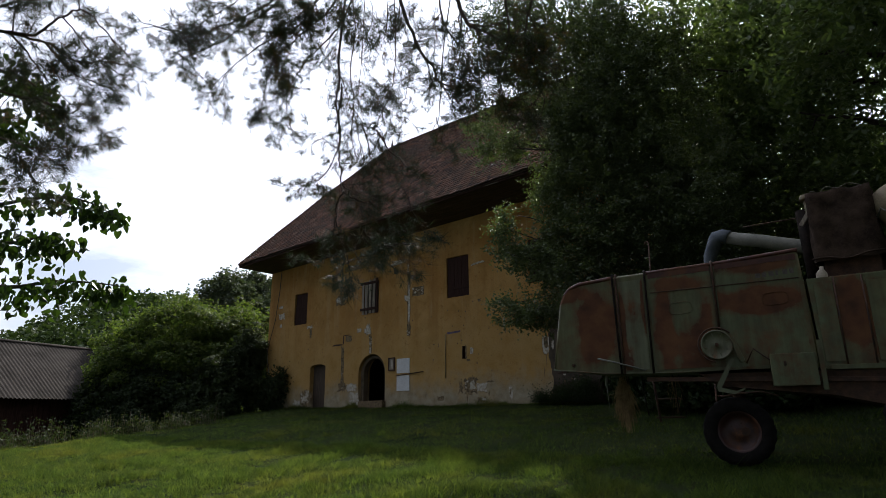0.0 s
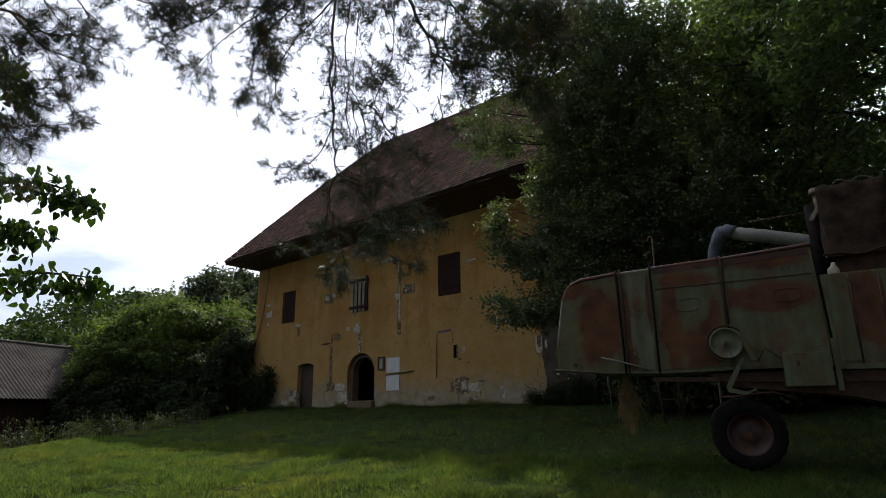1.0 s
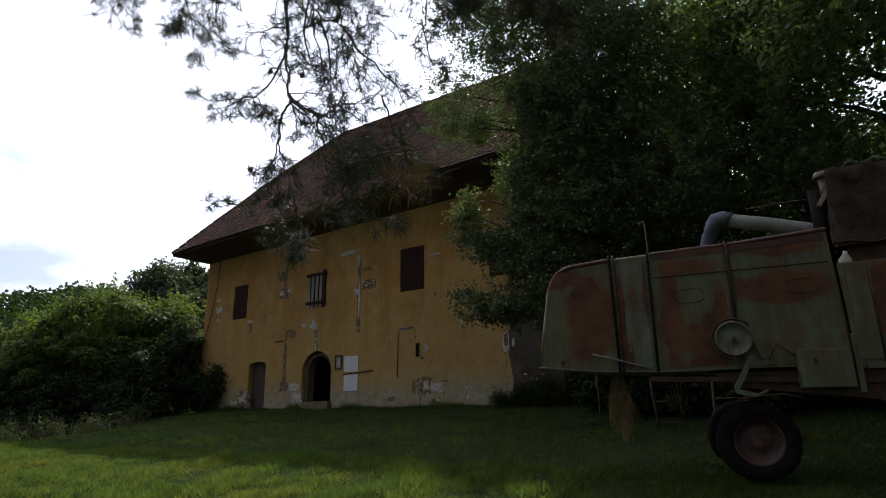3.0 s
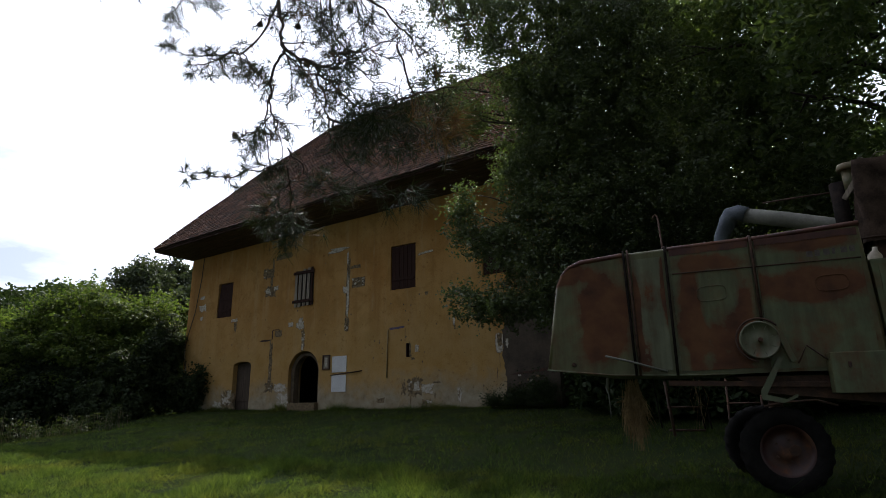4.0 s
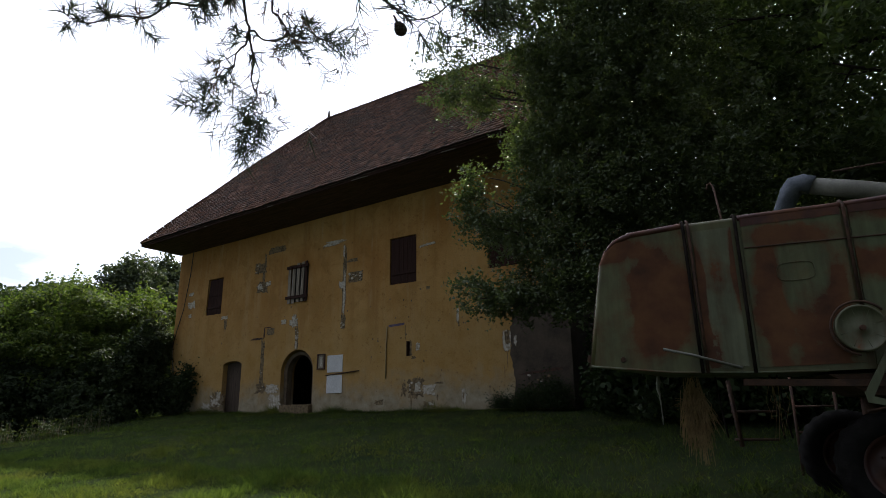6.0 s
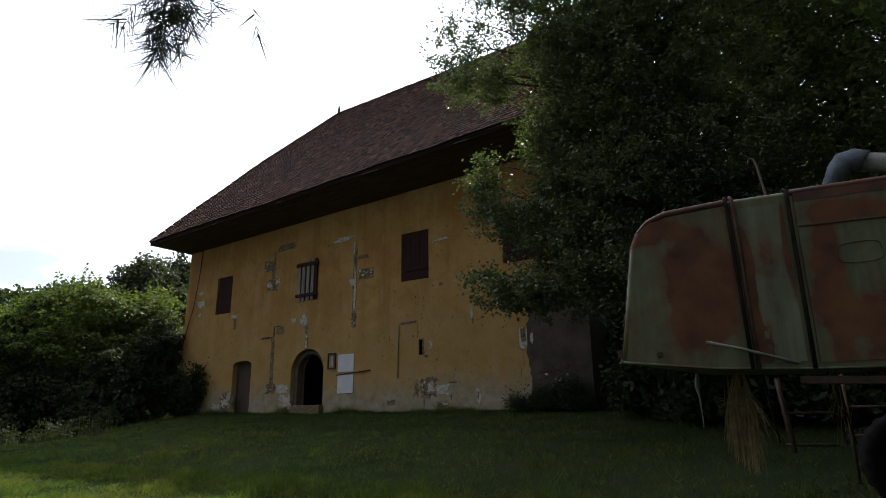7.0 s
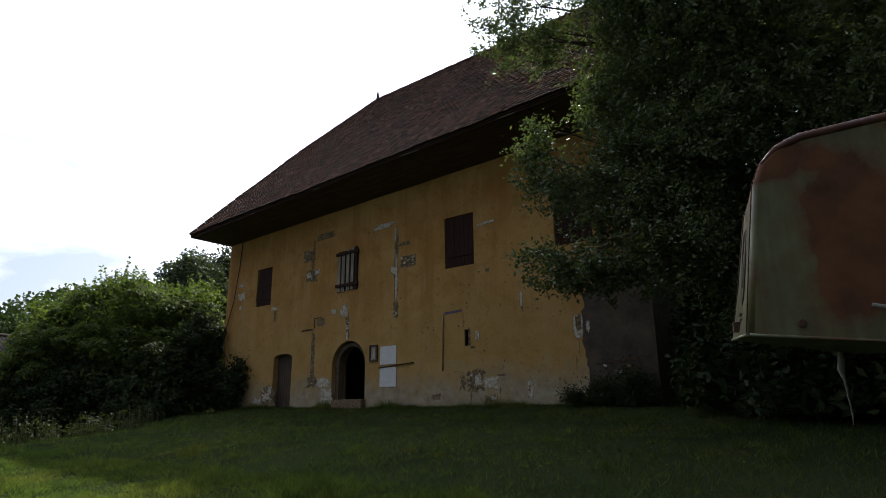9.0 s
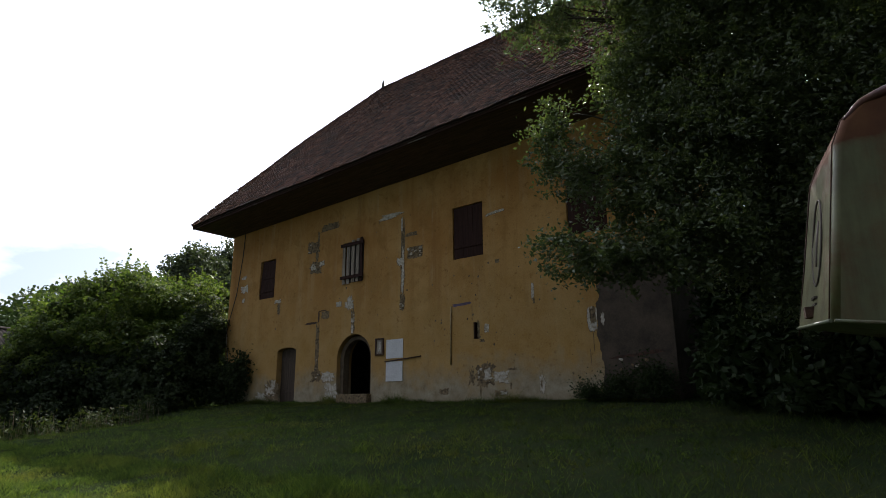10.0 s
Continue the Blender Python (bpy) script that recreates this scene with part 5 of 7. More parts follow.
SPOUT = [(-2.36, 11.13, 4.03), (-2.46, 11.14, 4.075), (-2.56, 11.15, 4.07), (-2.62, 11.17, 4.0), (-2.68, 11.21, 3.9), (-2.74, 11.26, 3.78), (-2.78, 11.30, 3.64), (-2.82, 11.33, 3.48), (-2.86, 11.35, 3.3)]
world_part("auger_spout", crumpled(tube_bm(SPOUT, [0.118, 0.128, 0.135, 0.125, 0.115, 0.10, 0.105, 0.12, 0.13], 20), 5, 0.028), plain_mat("blue_grey_canvas", (0.085, 0.10, 0.125), (0.16, 0.18, 0.215), 5, 0.9, 0, 50, 0.5), "slack crumpled blue-grey canvas spout")
world_part("air_filter", tube_bm([(-1.05, 10.9, 4.05), (-1.05, 10.9, 4.34)], [0.075, 0.085], 16), GREEN, "pale air filter neck")
world_part("filter_cap", tube_bm([(-1.05, 10.9, 4.34), (-1.05, 10.9, 4.37), (-1.05, 10.9, 4.43), (-1.05, 10.9, 4.45)], [0.13, 0.14, 0.12, 0.06], 18), GREEN, "round mushroom cap")
world_part("exhaust", tube_bm([(-1.18, 11.1, 3.0), (-1.2, 11.1, 4.25)], [0.10, 0.10], 12), SOOT, "dark exhaust stack")
world_part("linkage_rod", tube_bm([(-2.13, 11.2, 4.19), (-1.7, 11.15, 4.17), (-1.24, 11.1, 4.14)], 0.011, 6), IRON, "thin rod running out over the hood")
world_part("strut", box_bm(-0.03, 0.03, -0.03, 0.03, -0.25, 0.25, 0.005, pose(-1.02, 10.5, 4.05, 0, 35, 0)), GREYWOOD)
world_part("grain_tank", box_bm(-1.0, 1.6, 10.9, 11.9, 2.8, 3.3, 0.03), RUSTY, "low grain tank behind the engine")


def smooth_rope(pts, n=5):
    """Points along a slack line through those given."""
    p = [Vector(q) for q in pts]
    p = [p[0]] + p + [p[-1]]
    out = []
    for k in range(1, len(p) - 2):
        for j in range(n):
            t = j / n
            a, b, c, d = p[k - 1], p[k], p[k + 1], p[k + 2]
            out.append(0.5 * ((2 * b) + (c - a) * t + (2 * a - 5 * b + 4 * c - d) * t * t + (3 * b - a - 3 * c + d) * t ** 3))
    return out + [p[-1]]


def engine_cover():
    """A slack tarpaulin with folds over the engine."""
    bm = bmesh.new()
    nx, nz = 14, 12
    rows = []
    loop = [(0, 0), (1, 0), (1, 1), (0, 1)]
    n = 48
    for k in range(nz + 1):
        z = 3.22 + 1.06 * k / nz
        ring = []
        for j in range(n):
            a = 2 * math.pi * j / n
            ca, sa = math.cos(a), math.sin(a)
            s = 1 / max(abs(ca), abs(sa)) ** 0.85
            taper = 1 - 0.10 * (k / nz) ** 2
            x, y = 0.44 * ca * s * taper, 0.42 * sa * s * taper
            fold = 0.13 * noise.noise((x * 5, y * 5, z * 1.2)) + 0.03 * math.sin(9 * a + 2 * z) + 0.06 * noise.noise((a * 7, z * 3, 2)) + 0.05 * noise.noise((x * 11, y * 11, z * 6))
            ring.append(bm.verts.new((-0.62 + x * (1 + fold), 10.75 + y * (1 + fold), z + (0.05 + 0.05 * k / nz) * noise.noise((x * 4, y * 4, 7)))))
        rows.append(ring)
    for p, q in zip(rows, rows[1:]):
        for j in range(n):
            bm.faces.new((p[j], p[(j + 1) % n], q[(j + 1) % n], q[j])).smooth = True
    top = bm.verts.new((-0.58, 10.75, 4.36))
    for j in range(n):
        bm.faces.new((rows[-1][j], rows[-1][(j + 1) % n], top)).smooth = True
    bmesh.ops.recalc_face_normals(bm, faces=bm.faces)
    return bm


world_part("engine_block", box_bm(-0.95, -0.25, 10.45, 11.1, 2.85, 3.3, 0.03), IRON, "dark engine under the cover")
ob = part("tarpaulin", engine_cover(), CANVAS)
tagged(ob, "slack brown tarpaulin draped over the combine's engine", "tarpaulin")
ROPE = plain_mat("pale_tie_rope", (0.15, 0.13, 0.10), (0.26, 0.23, 0.18), 20, 0.9)
part("tie_rope", tube_bm(smooth_rope([(-1.00, 10.40, 4.20), (-0.94, 10.36, 4.31), (-0.84, 10.38, 4.27), (-0.74, 10.36, 4.34), (-0.60, 10.36, 4.29), (-0.46, 10.36, 4.33), (-0.30, 10.36, 4.26)]), 0.007, 6), ROPE, ob, "frayed pale rope along the upper edge")
part("hem", tube_bm([(-0.62 + 0.47 * math.cos(t) / max(abs(math.cos(t)), abs(math.sin(t))) ** 0.85, 10.75 + 0.45 * math.sin(t) / max(abs(math.cos(t)), abs(math.sin(t))) ** 0.85, 3.24 + 0.03 * math.sin(5 * t)) for t in [2 * math.pi * k / 40 for k in range(41)]], 0.014, 6), CANVAS, ob, "rolled lower hem")
world_part("fuel_drum", tube_bm([(-0.22, 10.7, 3.85), (-0.18, 10.7, 3.87), (0.0, 10.72, 3.98), (0.55, 10.8, 4.25), (0.95, 10.85, 4.45)], [0.22, 0.26, 0.30, 0.33, 0.33], 22), plain_mat("dusty_tan_metal", (0.24, 0.18, 0.11), (0.36, 0.29, 0.19), 3, 0.7, 0, 40, 0.3), "dusty tan drum lying tilted")
world_part("drum_cradle", box_bm(0.1, 0.8, 10.5, 11.1, 2.85, 3.8, 0.03), IRON)
world_part("cable_loop", tube_bm([(-0.20, 10.45, 3.75), (-0.14, 10.40, 3.88), (-0.06, 10.40, 3.80), (0.05, 10.42, 3.6), (0.2, 10.45, 3.42)], 0.014, 6), STEEL)
jug = part("plastic_jug", tube_bm([(0, 0, 0), (0, 0, 0.02), (0, 0, 0.17), (0.01, 0, 0.23), (0.015, 0, 0.27)], [0.06, 0.075, 0.075, 0.03, 0.028], 14), JUGPL)
jug.matrix_world = pose(-0.98, 10.28, 2.86)
tagged(jug, "small yellowed plastic jug beside the covered engine", "jug")


def straw():
    """Old straw hanging from under the hood in tangled tufts of single stalks."""
    base = thing("straw_bunch", tuple(comb.matrix_world @ Vector((0.90, 0.50, 1.2))), "bunch of dry brown straw hanging from under the hood", "straw")
    r = random.Random(8)
    inv = base.matrix_world.inverted() @ comb.matrix_world @ CT
    # tuft: foot offset along and across, lowest tip, stalks
    for du, dv, low, n in ((-0.09, -0.02, 0.98, 55), (-0.03, 0.05, 0.88, 70), (0.03, -0.05, 0.80, 80), (0.08, 0.03, 0.92, 60), (0.13, 0.0, 1.06, 35)):
        bm = bmesh.new()
        for k in range(n):
            u, v = 0.89 + 0.35 * du + r.gauss(0, 0.03), 0.50 + r.gauss(0, 0.05)
            u1, v1 = 0.90 + du + r.gauss(0, 0.04), v + dv + r.gauss(0, 0.08)
            zt = r.uniform(1.38, 1.54) if k % 4 else r.uniform(1.50, 1.66)
            zb = low + 0.55 * r.random() ** 1.6 * (1.45 - low)
            belly = 0.03 * (1 if du > 0 else -1) * r.random()
            tube(bm, [(u, v, zt), ((u + u1) / 2 + belly + r.gauss(0, 0.012), (v + v1) / 2, (zt + zb) / 2), (u1 + r.gauss(0, 0.012), v1, zb)], [0.0038, 0.0036, 0.0020], 3, False)
        if du < -0.05:
            for k in range(9):
                z = r.uniform(1.34, 1.44)
                tube(bm, [(0.88, 0.48, z), (0.80, 0.46, z - 0.01), (0.73 + r.gauss(0, 0.03), 0.44, z - 0.03 + r.gauss(0, 0.02))], [0.003, 0.0028, 0.0016], 3, False)
        bm.transform(inv)
        part("straw_tuft", bm, STRAWM, base)
    for u in (1.60, 1.66):
        bm = bmesh.new()
        for k in range(4):
            tube(bm, [(u, 0.42, 1.62), (u + r.gauss(0, 0.04), 0.42, 1.4), (u + r.gauss(0, 0.07), 0.42, r.uniform(1.0, 1.3))], [0.003, 0.0025, 0.0015], 3, False)
        bm.transform(inv)
        part("straw_wisp", bm, STRAWM, base)


straw()


def ladder():
    base = thing("ladder", (-2.75, 11.25, 0.55), "short iron ladder leaning behind the combine", "ladder")
    for x in (-0.22, 0.22):
        part("rail", tube_bm([(x, 0, 0), (x, 0.12, 1.15)], 0.018, 6), IRON, base)
    for z in (0.2, 0.5, 0.8):
        part("rung", tube_bm([(-0.22, 0.12 * z, z), (0.22, 0.12 * z, z)], 0.014, 6), IRON, base)


ladder()

# ---- barn ----
def barn():
    b = thing("barn", (-38.45, 11.8, -0.42), "low wooden barn under a grey corrugated roof", "barn", rz=20.6)
    # local x runs from the ridge towards the meadow, y along the ridge
    ridge, eave, half = 5.6, 2.45, 3.6
    y0, y1 = -9.0, 4.2
    n, step = 4 * int((y1 - y0) / 0.22), 0.055
    for side in (1, -1):
        bm = bmesh.new()
        rows = []
        for k in range(7):
            f = k / 6
            rows.append([bm.verts.new((-1.7 + side * half * (1 - f) * 1.06, y0 + j * step, eave + (ridge - eave) * f + 0.036 * math.cos(math.pi * j / 2) + 0.03 * noise.noise((f * 3, j * 0.027, side)))) for j in range(n + 1)])
        for p, q in zip(rows, rows[1:]):
            for j in range(n):
                bm.faces.new((p[j], p[j + 1], q[j + 1], q[j])).smooth = True
        part("roof", bm, GREYROOF, b, "weathered grey corrugated sheets")
    bm = bmesh.new()
    tube(bm, [(-1.7, y0, ridge + 0.03), (-1.7, y1, ridge + 0.03)], 0.09, 8)
    part("ridge_cap", bm, GREYROOF, b)
    xf, xb = -1.7 + half - 0.25, -1.7 - half + 0.25
    for k in range(46):
        a = y0 + 0.3 + k * 0.30
        if a + 0.28 > y1 - 0.2:
            break
        part("board", box_bm(xf - 0.03, xf, a, a + 0.285, -1.2, eave + 0.1), SHUTTER, b)
    for y in (y0 + 0.3, y1 - 0.3):
        part("gable", extrude_poly([(xb, -1.2), (xf - 0.03, -1.2), (xf - 0.03, eave + 0.1), (-1.7, ridge - 0.15), (xb, eave + 0.1)], y - 0.05, y + 0.05), SHUTTER, b, "dark board gable")
    part("back_wall", box_bm(xb, xb + 0.1, y0 + 0.3, y1 - 0.3, -1.2, eave + 0.1), SHUTTER, b)


barn()


# ---- trees ----
def limb_line(a, b, r, sag=0.0, n=6, jit=0.12):
    a, b = Vector(a), Vector(b)
    d = (b - a).length
    out = []
    for k in range(n + 1):
        f = k / n
        p = a.lerp(b, f)
        w = math.sin(math.pi * f) * d * jit
        out.append(p + Vector((r.uniform(-1, 1) * w, r.uniform(-1, 1) * w, r.uniform(-0.4, 0.8) * w - sag * f * f)))
    return out


def tree(name, base, girth, ellipsoids, count, per, size, tight, mat, label, seed, category="tree", wide=0.5, shell=0.5, limbs=14, fork=0.35, shoots=0, spray=0.0, thin=()):
    """A tapered trunk, limbs that reach into the crown, and a crown of single leaves in clumps."""
    g = np.random.default_rng(seed)
    r = random.Random(seed)
    t = thing(name, base, label, category)
    b = Vector(base)
    pts, cen = clumps(ellipsoids, count, per, tight, g, shell, spray)
    pts = pts[pts[:, 2] > b.z + 0.1]
    for x, y, z, far, keep in thin:
        # a looser part of the crown
        group = np.arange(len(pts)) // 46
        lot = g.random(group.max() + 1)[group]
        pts = pts[(np.linalg.norm(pts - np.array([x, y, z]), axis=1) > far) | (lot < keep)]
    if shoots:
        # leafy shoots that stand out of the upper side
        more = []
        for k in range(shoots):
            e = np.array(ellipsoids[g.integers(len(ellipsoids))])
            d = g.normal(size=3)
            d[2] = abs(d[2]) + 0.35
            d /= np.linalg.norm(d)
            p = e[:3] + d * e[3:] * 0.97
            way = d * 0.5 + np.array([0, 0, 0.8]) + g.normal(size=3) * 0.2
            f = g.random((16, 1)) * (0.5 + 0.7 * g.random())
            more.append(p + way * f + g.normal(size=(16, 3)) * 0.06)
        pts = np.concatenate([pts] + more)
    leaf_mesh("crown", pts - np.array(base), size, mat, t, g=g, wide=wide)
    top = Vector((sum(e[0] for e in ellipsoids) / len(ellipsoids), sum(e[1] for e in ellipsoids) / len(ellipsoids), max(e[2] + 0.5 * e[5] for e in ellipsoids))) - b
    n = 8
    line = [Vector((top.x * (k / n) ** 1.4, top.y * (k / n) ** 1.4, top.z * k / n)) + Vector((r.uniform(-1, 1), r.uniform(-1, 1), 0)) * girth * 0.6 * (k > 0) for k in range(n + 1)]
    line[0].z = -0.3
    part("trunk", tube_bm(line, [girth * (1.25 if k == 0 else 1) * (1 - 0.86 * k / n) for k in range(n + 1)], 10), BARK, t)
    for k in range(limbs):
        bm = bmesh.new()
        e = ellipsoids[k % len(ellipsoids)]
        target = Vector((e[0] + r.uniform(-0.75, 0.75) * e[3], e[1] + r.uniform(-0.75, 0.75) * e[4], e[2] + r.uniform(-0.6, 0.7) * e[5])) - b
        f = min(0.9, max(fork * 0.6, (target.z - 0.35 * math.hypot(target.x, target.y)) / max(top.z, 0.5)))
        i = int(f * n)
        start = line[i].lerp(line[min(n, i + 1)], f * n - i)
        lp = limb_line(start, target, r)
        rad = girth * 0.42 * (1 - 0.6 * f)
        tube(bm, lp, [rad * (1 - 0.85 * q / 6) for q in range(7)], 6)
        for q in (3, 4, 5):
            end = lp[q] + Vector((r.uniform(-1, 1), r.uniform(-1, 1), r.uniform(-0.3, 1.0))) * min(e[3:6]) * 0.45
            tube(bm, limb_line(lp[q], end, r, 0, 3), [rad * 0.3, rad * 0.22, rad * 0.14, rad * 0.05], 4)
        part("limb", bm, BARK, t)
    return t


tree("pear_tree", (-5.4, 17.0, 1.1), 0.16,
     [(-9.0, 14.0, 6.1, 0.50, 0.5, 0.90), (-8.6, 14.0, 5.4, 0.78, 0.7, 0.55), (-8.1, 13.6, 3.6, 0.92, 0.8, 0.42), (-8.9, 13.6, 4.0, 0.46, 0.4, 0.17), (-7.5, 14.3, 5.0, 0.95, 0.9, 1.75),
      (-7.5, 14.6, 7.2, 0.88, 0.9, 1.15), (-6.6, 14.0, 3.9, 1.0, 0.9, 1.0), (-9.4, 14.6, 9.1, 1.15, 1.0, 0.65), (-10.1, 14.8, 10.5, 0.95, 0.9, 1.0), (-8.7, 15.0, 11.2, 1.5, 1.3, 1.1),
      (-7.4, 15.0, 9.3, 1.1, 1.0, 1.25), (-6.4, 15.0, 8.4, 1.5, 1.3, 2.0), (-6.3, 14.5, 5.7, 1.2, 1.1, 1.5), (-9.3, 15.2, 13.6, 1.9, 1.7, 1.4), (-7.1, 15.2, 12.2, 2.2, 2.0, 1.9), (-4.8, 15.6, 6.4, 2.0, 1.6, 2.9), (-5.4, 15.4, 3.9, 1.5, 1.2, 1.4), (-5.2, 15.0, 10.0, 2.0, 1.8, 2.4)],
     5200, 46, 0.092, 0.075, PEAR, "old pear tree with small glossy dark leaves beside the farmhouse", 21, limbs=34, shoots=0, spray=0.62, shell=0.3,
     thin=((-9.9, 14.8, 10.2, 1.7, 0.5), (-9.1, 15.1, 12.2, 2.3, 0.50), (-9.0, 14.0, 6.1, 1.0, 0.6), (-8.9, 13.6, 3.9, 0.9, 0.7)))
tree("walnut_tree", (1.6, 17.6, 1.2), 0.36,
     [(1.0, 17.5, 9.5, 4.6, 3.2, 4.0), (-2.5, 18.0, 12.5, 4.0, 3.0, 3.6), (4.5, 16.5, 11.0, 4.5, 4.0, 4.5), (2.0, 18.5, 5.5, 4.4, 2.6, 2.6), (0.0, 17.0, 15.0, 4.6, 3.4, 3.0), (1.5, 13.6, 9.6, 3.8, 2.8, 2.2)],
     2500, 44, 0.17, 0.14, LEAF, "tall dark walnut tree behind the combine harvester", 22, spray=1.3)
# the lobes at y 8.0, 6.2 and 1.2 are added out of view to shade grass and combine
tree("maple_tree", (7.5, 13.5, 0.7), 0.33,
     [(6.0, 13.5, 8.0, 4.0, 3.5, 4.0), (7.5, 13.0, 12.0, 5.0, 4.5, 4.0), (9.5, 12.0, 6.5, 3.5, 3.5, 3.5), (10.5, 8.0, 7.5, 3.6, 3.6, 3.0), (5.6, 6.2, 6.6, 3.2, 3.6, 3.2), (6.0, 1.2, 8.0, 3.6, 3.6, 3.0), (4.0, 15.0, 5.5, 3.0, 2.5, 3.0)],
     1900, 44, 0.20, 0.16, LEAF, "broad dark maple at the edge of the yard, with added unseen shading lobes", 23, spray=1.2)
tree("ash_tree", (-3.8, 22.5, 1.5), 0.30,
     [(-3.5, 22.0, 9.0, 3.4, 2.8, 4.0), (-2.0, 22.5, 14.0, 3.8, 3.2, 3.8), (0.0, 22.0, 6.0, 3.6, 2.8, 3.5), (-2.8, 19.8, 7.2, 2.8, 2.0, 3.0), (-4.9, 20.0, 8.4, 1.9, 1.7, 3.4), (-5.6, 20.6, 5.2, 1.9, 1.6, 2.4), (-4.2, 19.4, 11.5, 2.4, 2.0, 2.6), (-6.6, 21.9, 6.4, 1.6, 1.5, 2.4), (-7.0, 21.6, 10.9, 2.2, 1.8, 2.0)],
     2400, 42, 0.175, 0.14, LEAF, "slender ash tree standing beside the house gable", 24, spray=1.3)
for k, (x, y, z, w) in enumerate(((2.5, 29.0, 6.5, 5.0), (-3.5, 31.0, 6.5, 4.6))):
    tree("oak_tree", (x, y, 1.6), 0.4, [(x, y, z, w, w * 0.8, 5.0), (x + 1.0, y, z + 3.5, w * 0.8, w * 0.7, 2.5), (x - 0.8, y - 0.5, z - 2.6, w * 0.85, w * 0.6, 2.6)],
         800, 36, 0.34, 0.30, LEAF, "tall oak in the dark wood behind the yard", 95 + k, limbs=10, spray=1.2, shell=0.4)
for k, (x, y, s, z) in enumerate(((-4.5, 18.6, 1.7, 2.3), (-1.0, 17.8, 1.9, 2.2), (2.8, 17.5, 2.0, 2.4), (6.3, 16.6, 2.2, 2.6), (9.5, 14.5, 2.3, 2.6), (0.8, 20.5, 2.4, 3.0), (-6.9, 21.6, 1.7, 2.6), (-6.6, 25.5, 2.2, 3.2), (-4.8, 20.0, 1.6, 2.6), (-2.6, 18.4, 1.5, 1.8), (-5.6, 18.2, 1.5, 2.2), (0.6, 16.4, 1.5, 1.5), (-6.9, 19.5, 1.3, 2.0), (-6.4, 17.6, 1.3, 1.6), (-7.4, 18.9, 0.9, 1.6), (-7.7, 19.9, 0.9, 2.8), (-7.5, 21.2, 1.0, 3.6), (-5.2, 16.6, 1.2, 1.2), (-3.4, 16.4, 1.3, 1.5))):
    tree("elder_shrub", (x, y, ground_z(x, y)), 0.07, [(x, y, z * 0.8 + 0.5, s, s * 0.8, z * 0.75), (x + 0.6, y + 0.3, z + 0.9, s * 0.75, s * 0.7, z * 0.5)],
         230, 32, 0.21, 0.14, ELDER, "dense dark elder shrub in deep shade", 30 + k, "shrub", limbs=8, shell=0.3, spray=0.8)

# hazel thicket, ivy mound and wall ivy west of the house
def bush(name, base, ellipsoids, lobes, per, radius, size, mat, label, seed, category, wide=0.75, shoots=0, core=2500, droop=0.4, tendrils=0, low=-0.35):
    """Stems from one root, a dark leafy core, and an outside of leafy domes with gaps between them."""
    g = np.random.default_rng(seed)
    r = random.Random(seed)
    t = thing(name, base, label, category)
    b = np.array(base, float)
    pts, nm, cen = leafy_domes(ellipsoids, lobes, per, radius, g, low)
    more, mnm = [pts], [nm]
    rods = bmesh.new()
    for k in range(shoots):
        # a leafy shoot that stands out of the upper side
        e = np.array(ellipsoids[g.integers(len(ellipsoids))])
        d = g.normal(size=3)
        d[2] = abs(d[2]) + 0.8
        d /= np.linalg.norm(d)
        p = e[:3] + d * e[3:] * 0.98
        way = d * 0.5 + np.array([0, 0, 0.8]) + g.normal(size=3) * 0.25
        n = 20
        f = g.random((n, 1)) * (0.35 + 0.55 * g.random())
        more.append(p + way * f + g.normal(size=(n, 3)) * 0.075 * (1.15 - f))
        mnm.append(g.normal(size=(n, 3)) * 0.5 + np.array([0, 0, 0.8]))
        tube(rods, [Vector(p - way * 0.3 - b), Vector(p - b), Vector(p + way * f.max() - b)], [0.012, 0.009, 0.003], 4, False)
    for k in range(tendrils):
        # creeper trailing down the outside
        e = np.array(ellipsoids[g.integers(len(ellipsoids))])
        d = g.normal(size=3)
        d[2] = abs(d[2]) * 0.7
        d /= np.linalg.norm(d)
        p = e[:3] + d * e[3:] * 1.04
        n = 26
        f = np.sort(g.random(n))[:, None] * (0.5 + 1.0 * g.random())
        more.append(p + np.array([d[0] * 0.25, d[1] * 0.25, -1.0]) * f + g.normal(size=(n, 3)) * 0.05)
        mnm.append(np.tile(d + np.array([0, 0, 0.2]), (n, 1)))
    pts, nm = np.concatenate(more), np.concatenate(mnm)
    ok = pts[:, 2] > b[2] + 0.05
    laid_leaves("foliage", pts[ok] - b, nm[ok], size, mat, t, wide=wide, droop=droop, g=g)
    inner = [(x, y, z, rx * 0.86, ry * 0.86, rz * 0.86) for x, y, z, rx, ry, rz in ellipsoids]
    ci, _ = clumps(inner, core // 20, 20, 0.22, g, 0.75)
    ci = ci[ci[:, 2] > b[2] + 0.05]
    leaf_mesh("inner_foliage", ci - b, size * 1.5, mat, t, g=g, wide=0.9)
    if shoots:
        part("twig_growth", rods, BARK, t)["kind"] = "stuff"
    else:
        rods.free()
    for k in range(9):
        tgt = Vector(cen[g.integers(len(cen))] - b)
        lp = limb_line((r.uniform(-0.3, 0.3), r.uniform(-0.3, 0.3), -0.2), tgt, r, -0.4)
        part("stem", tube_bm(lp, [0.05 * (1 - 0.85 * q / 6) for q in range(7)], 6), BARK, t)
    return t


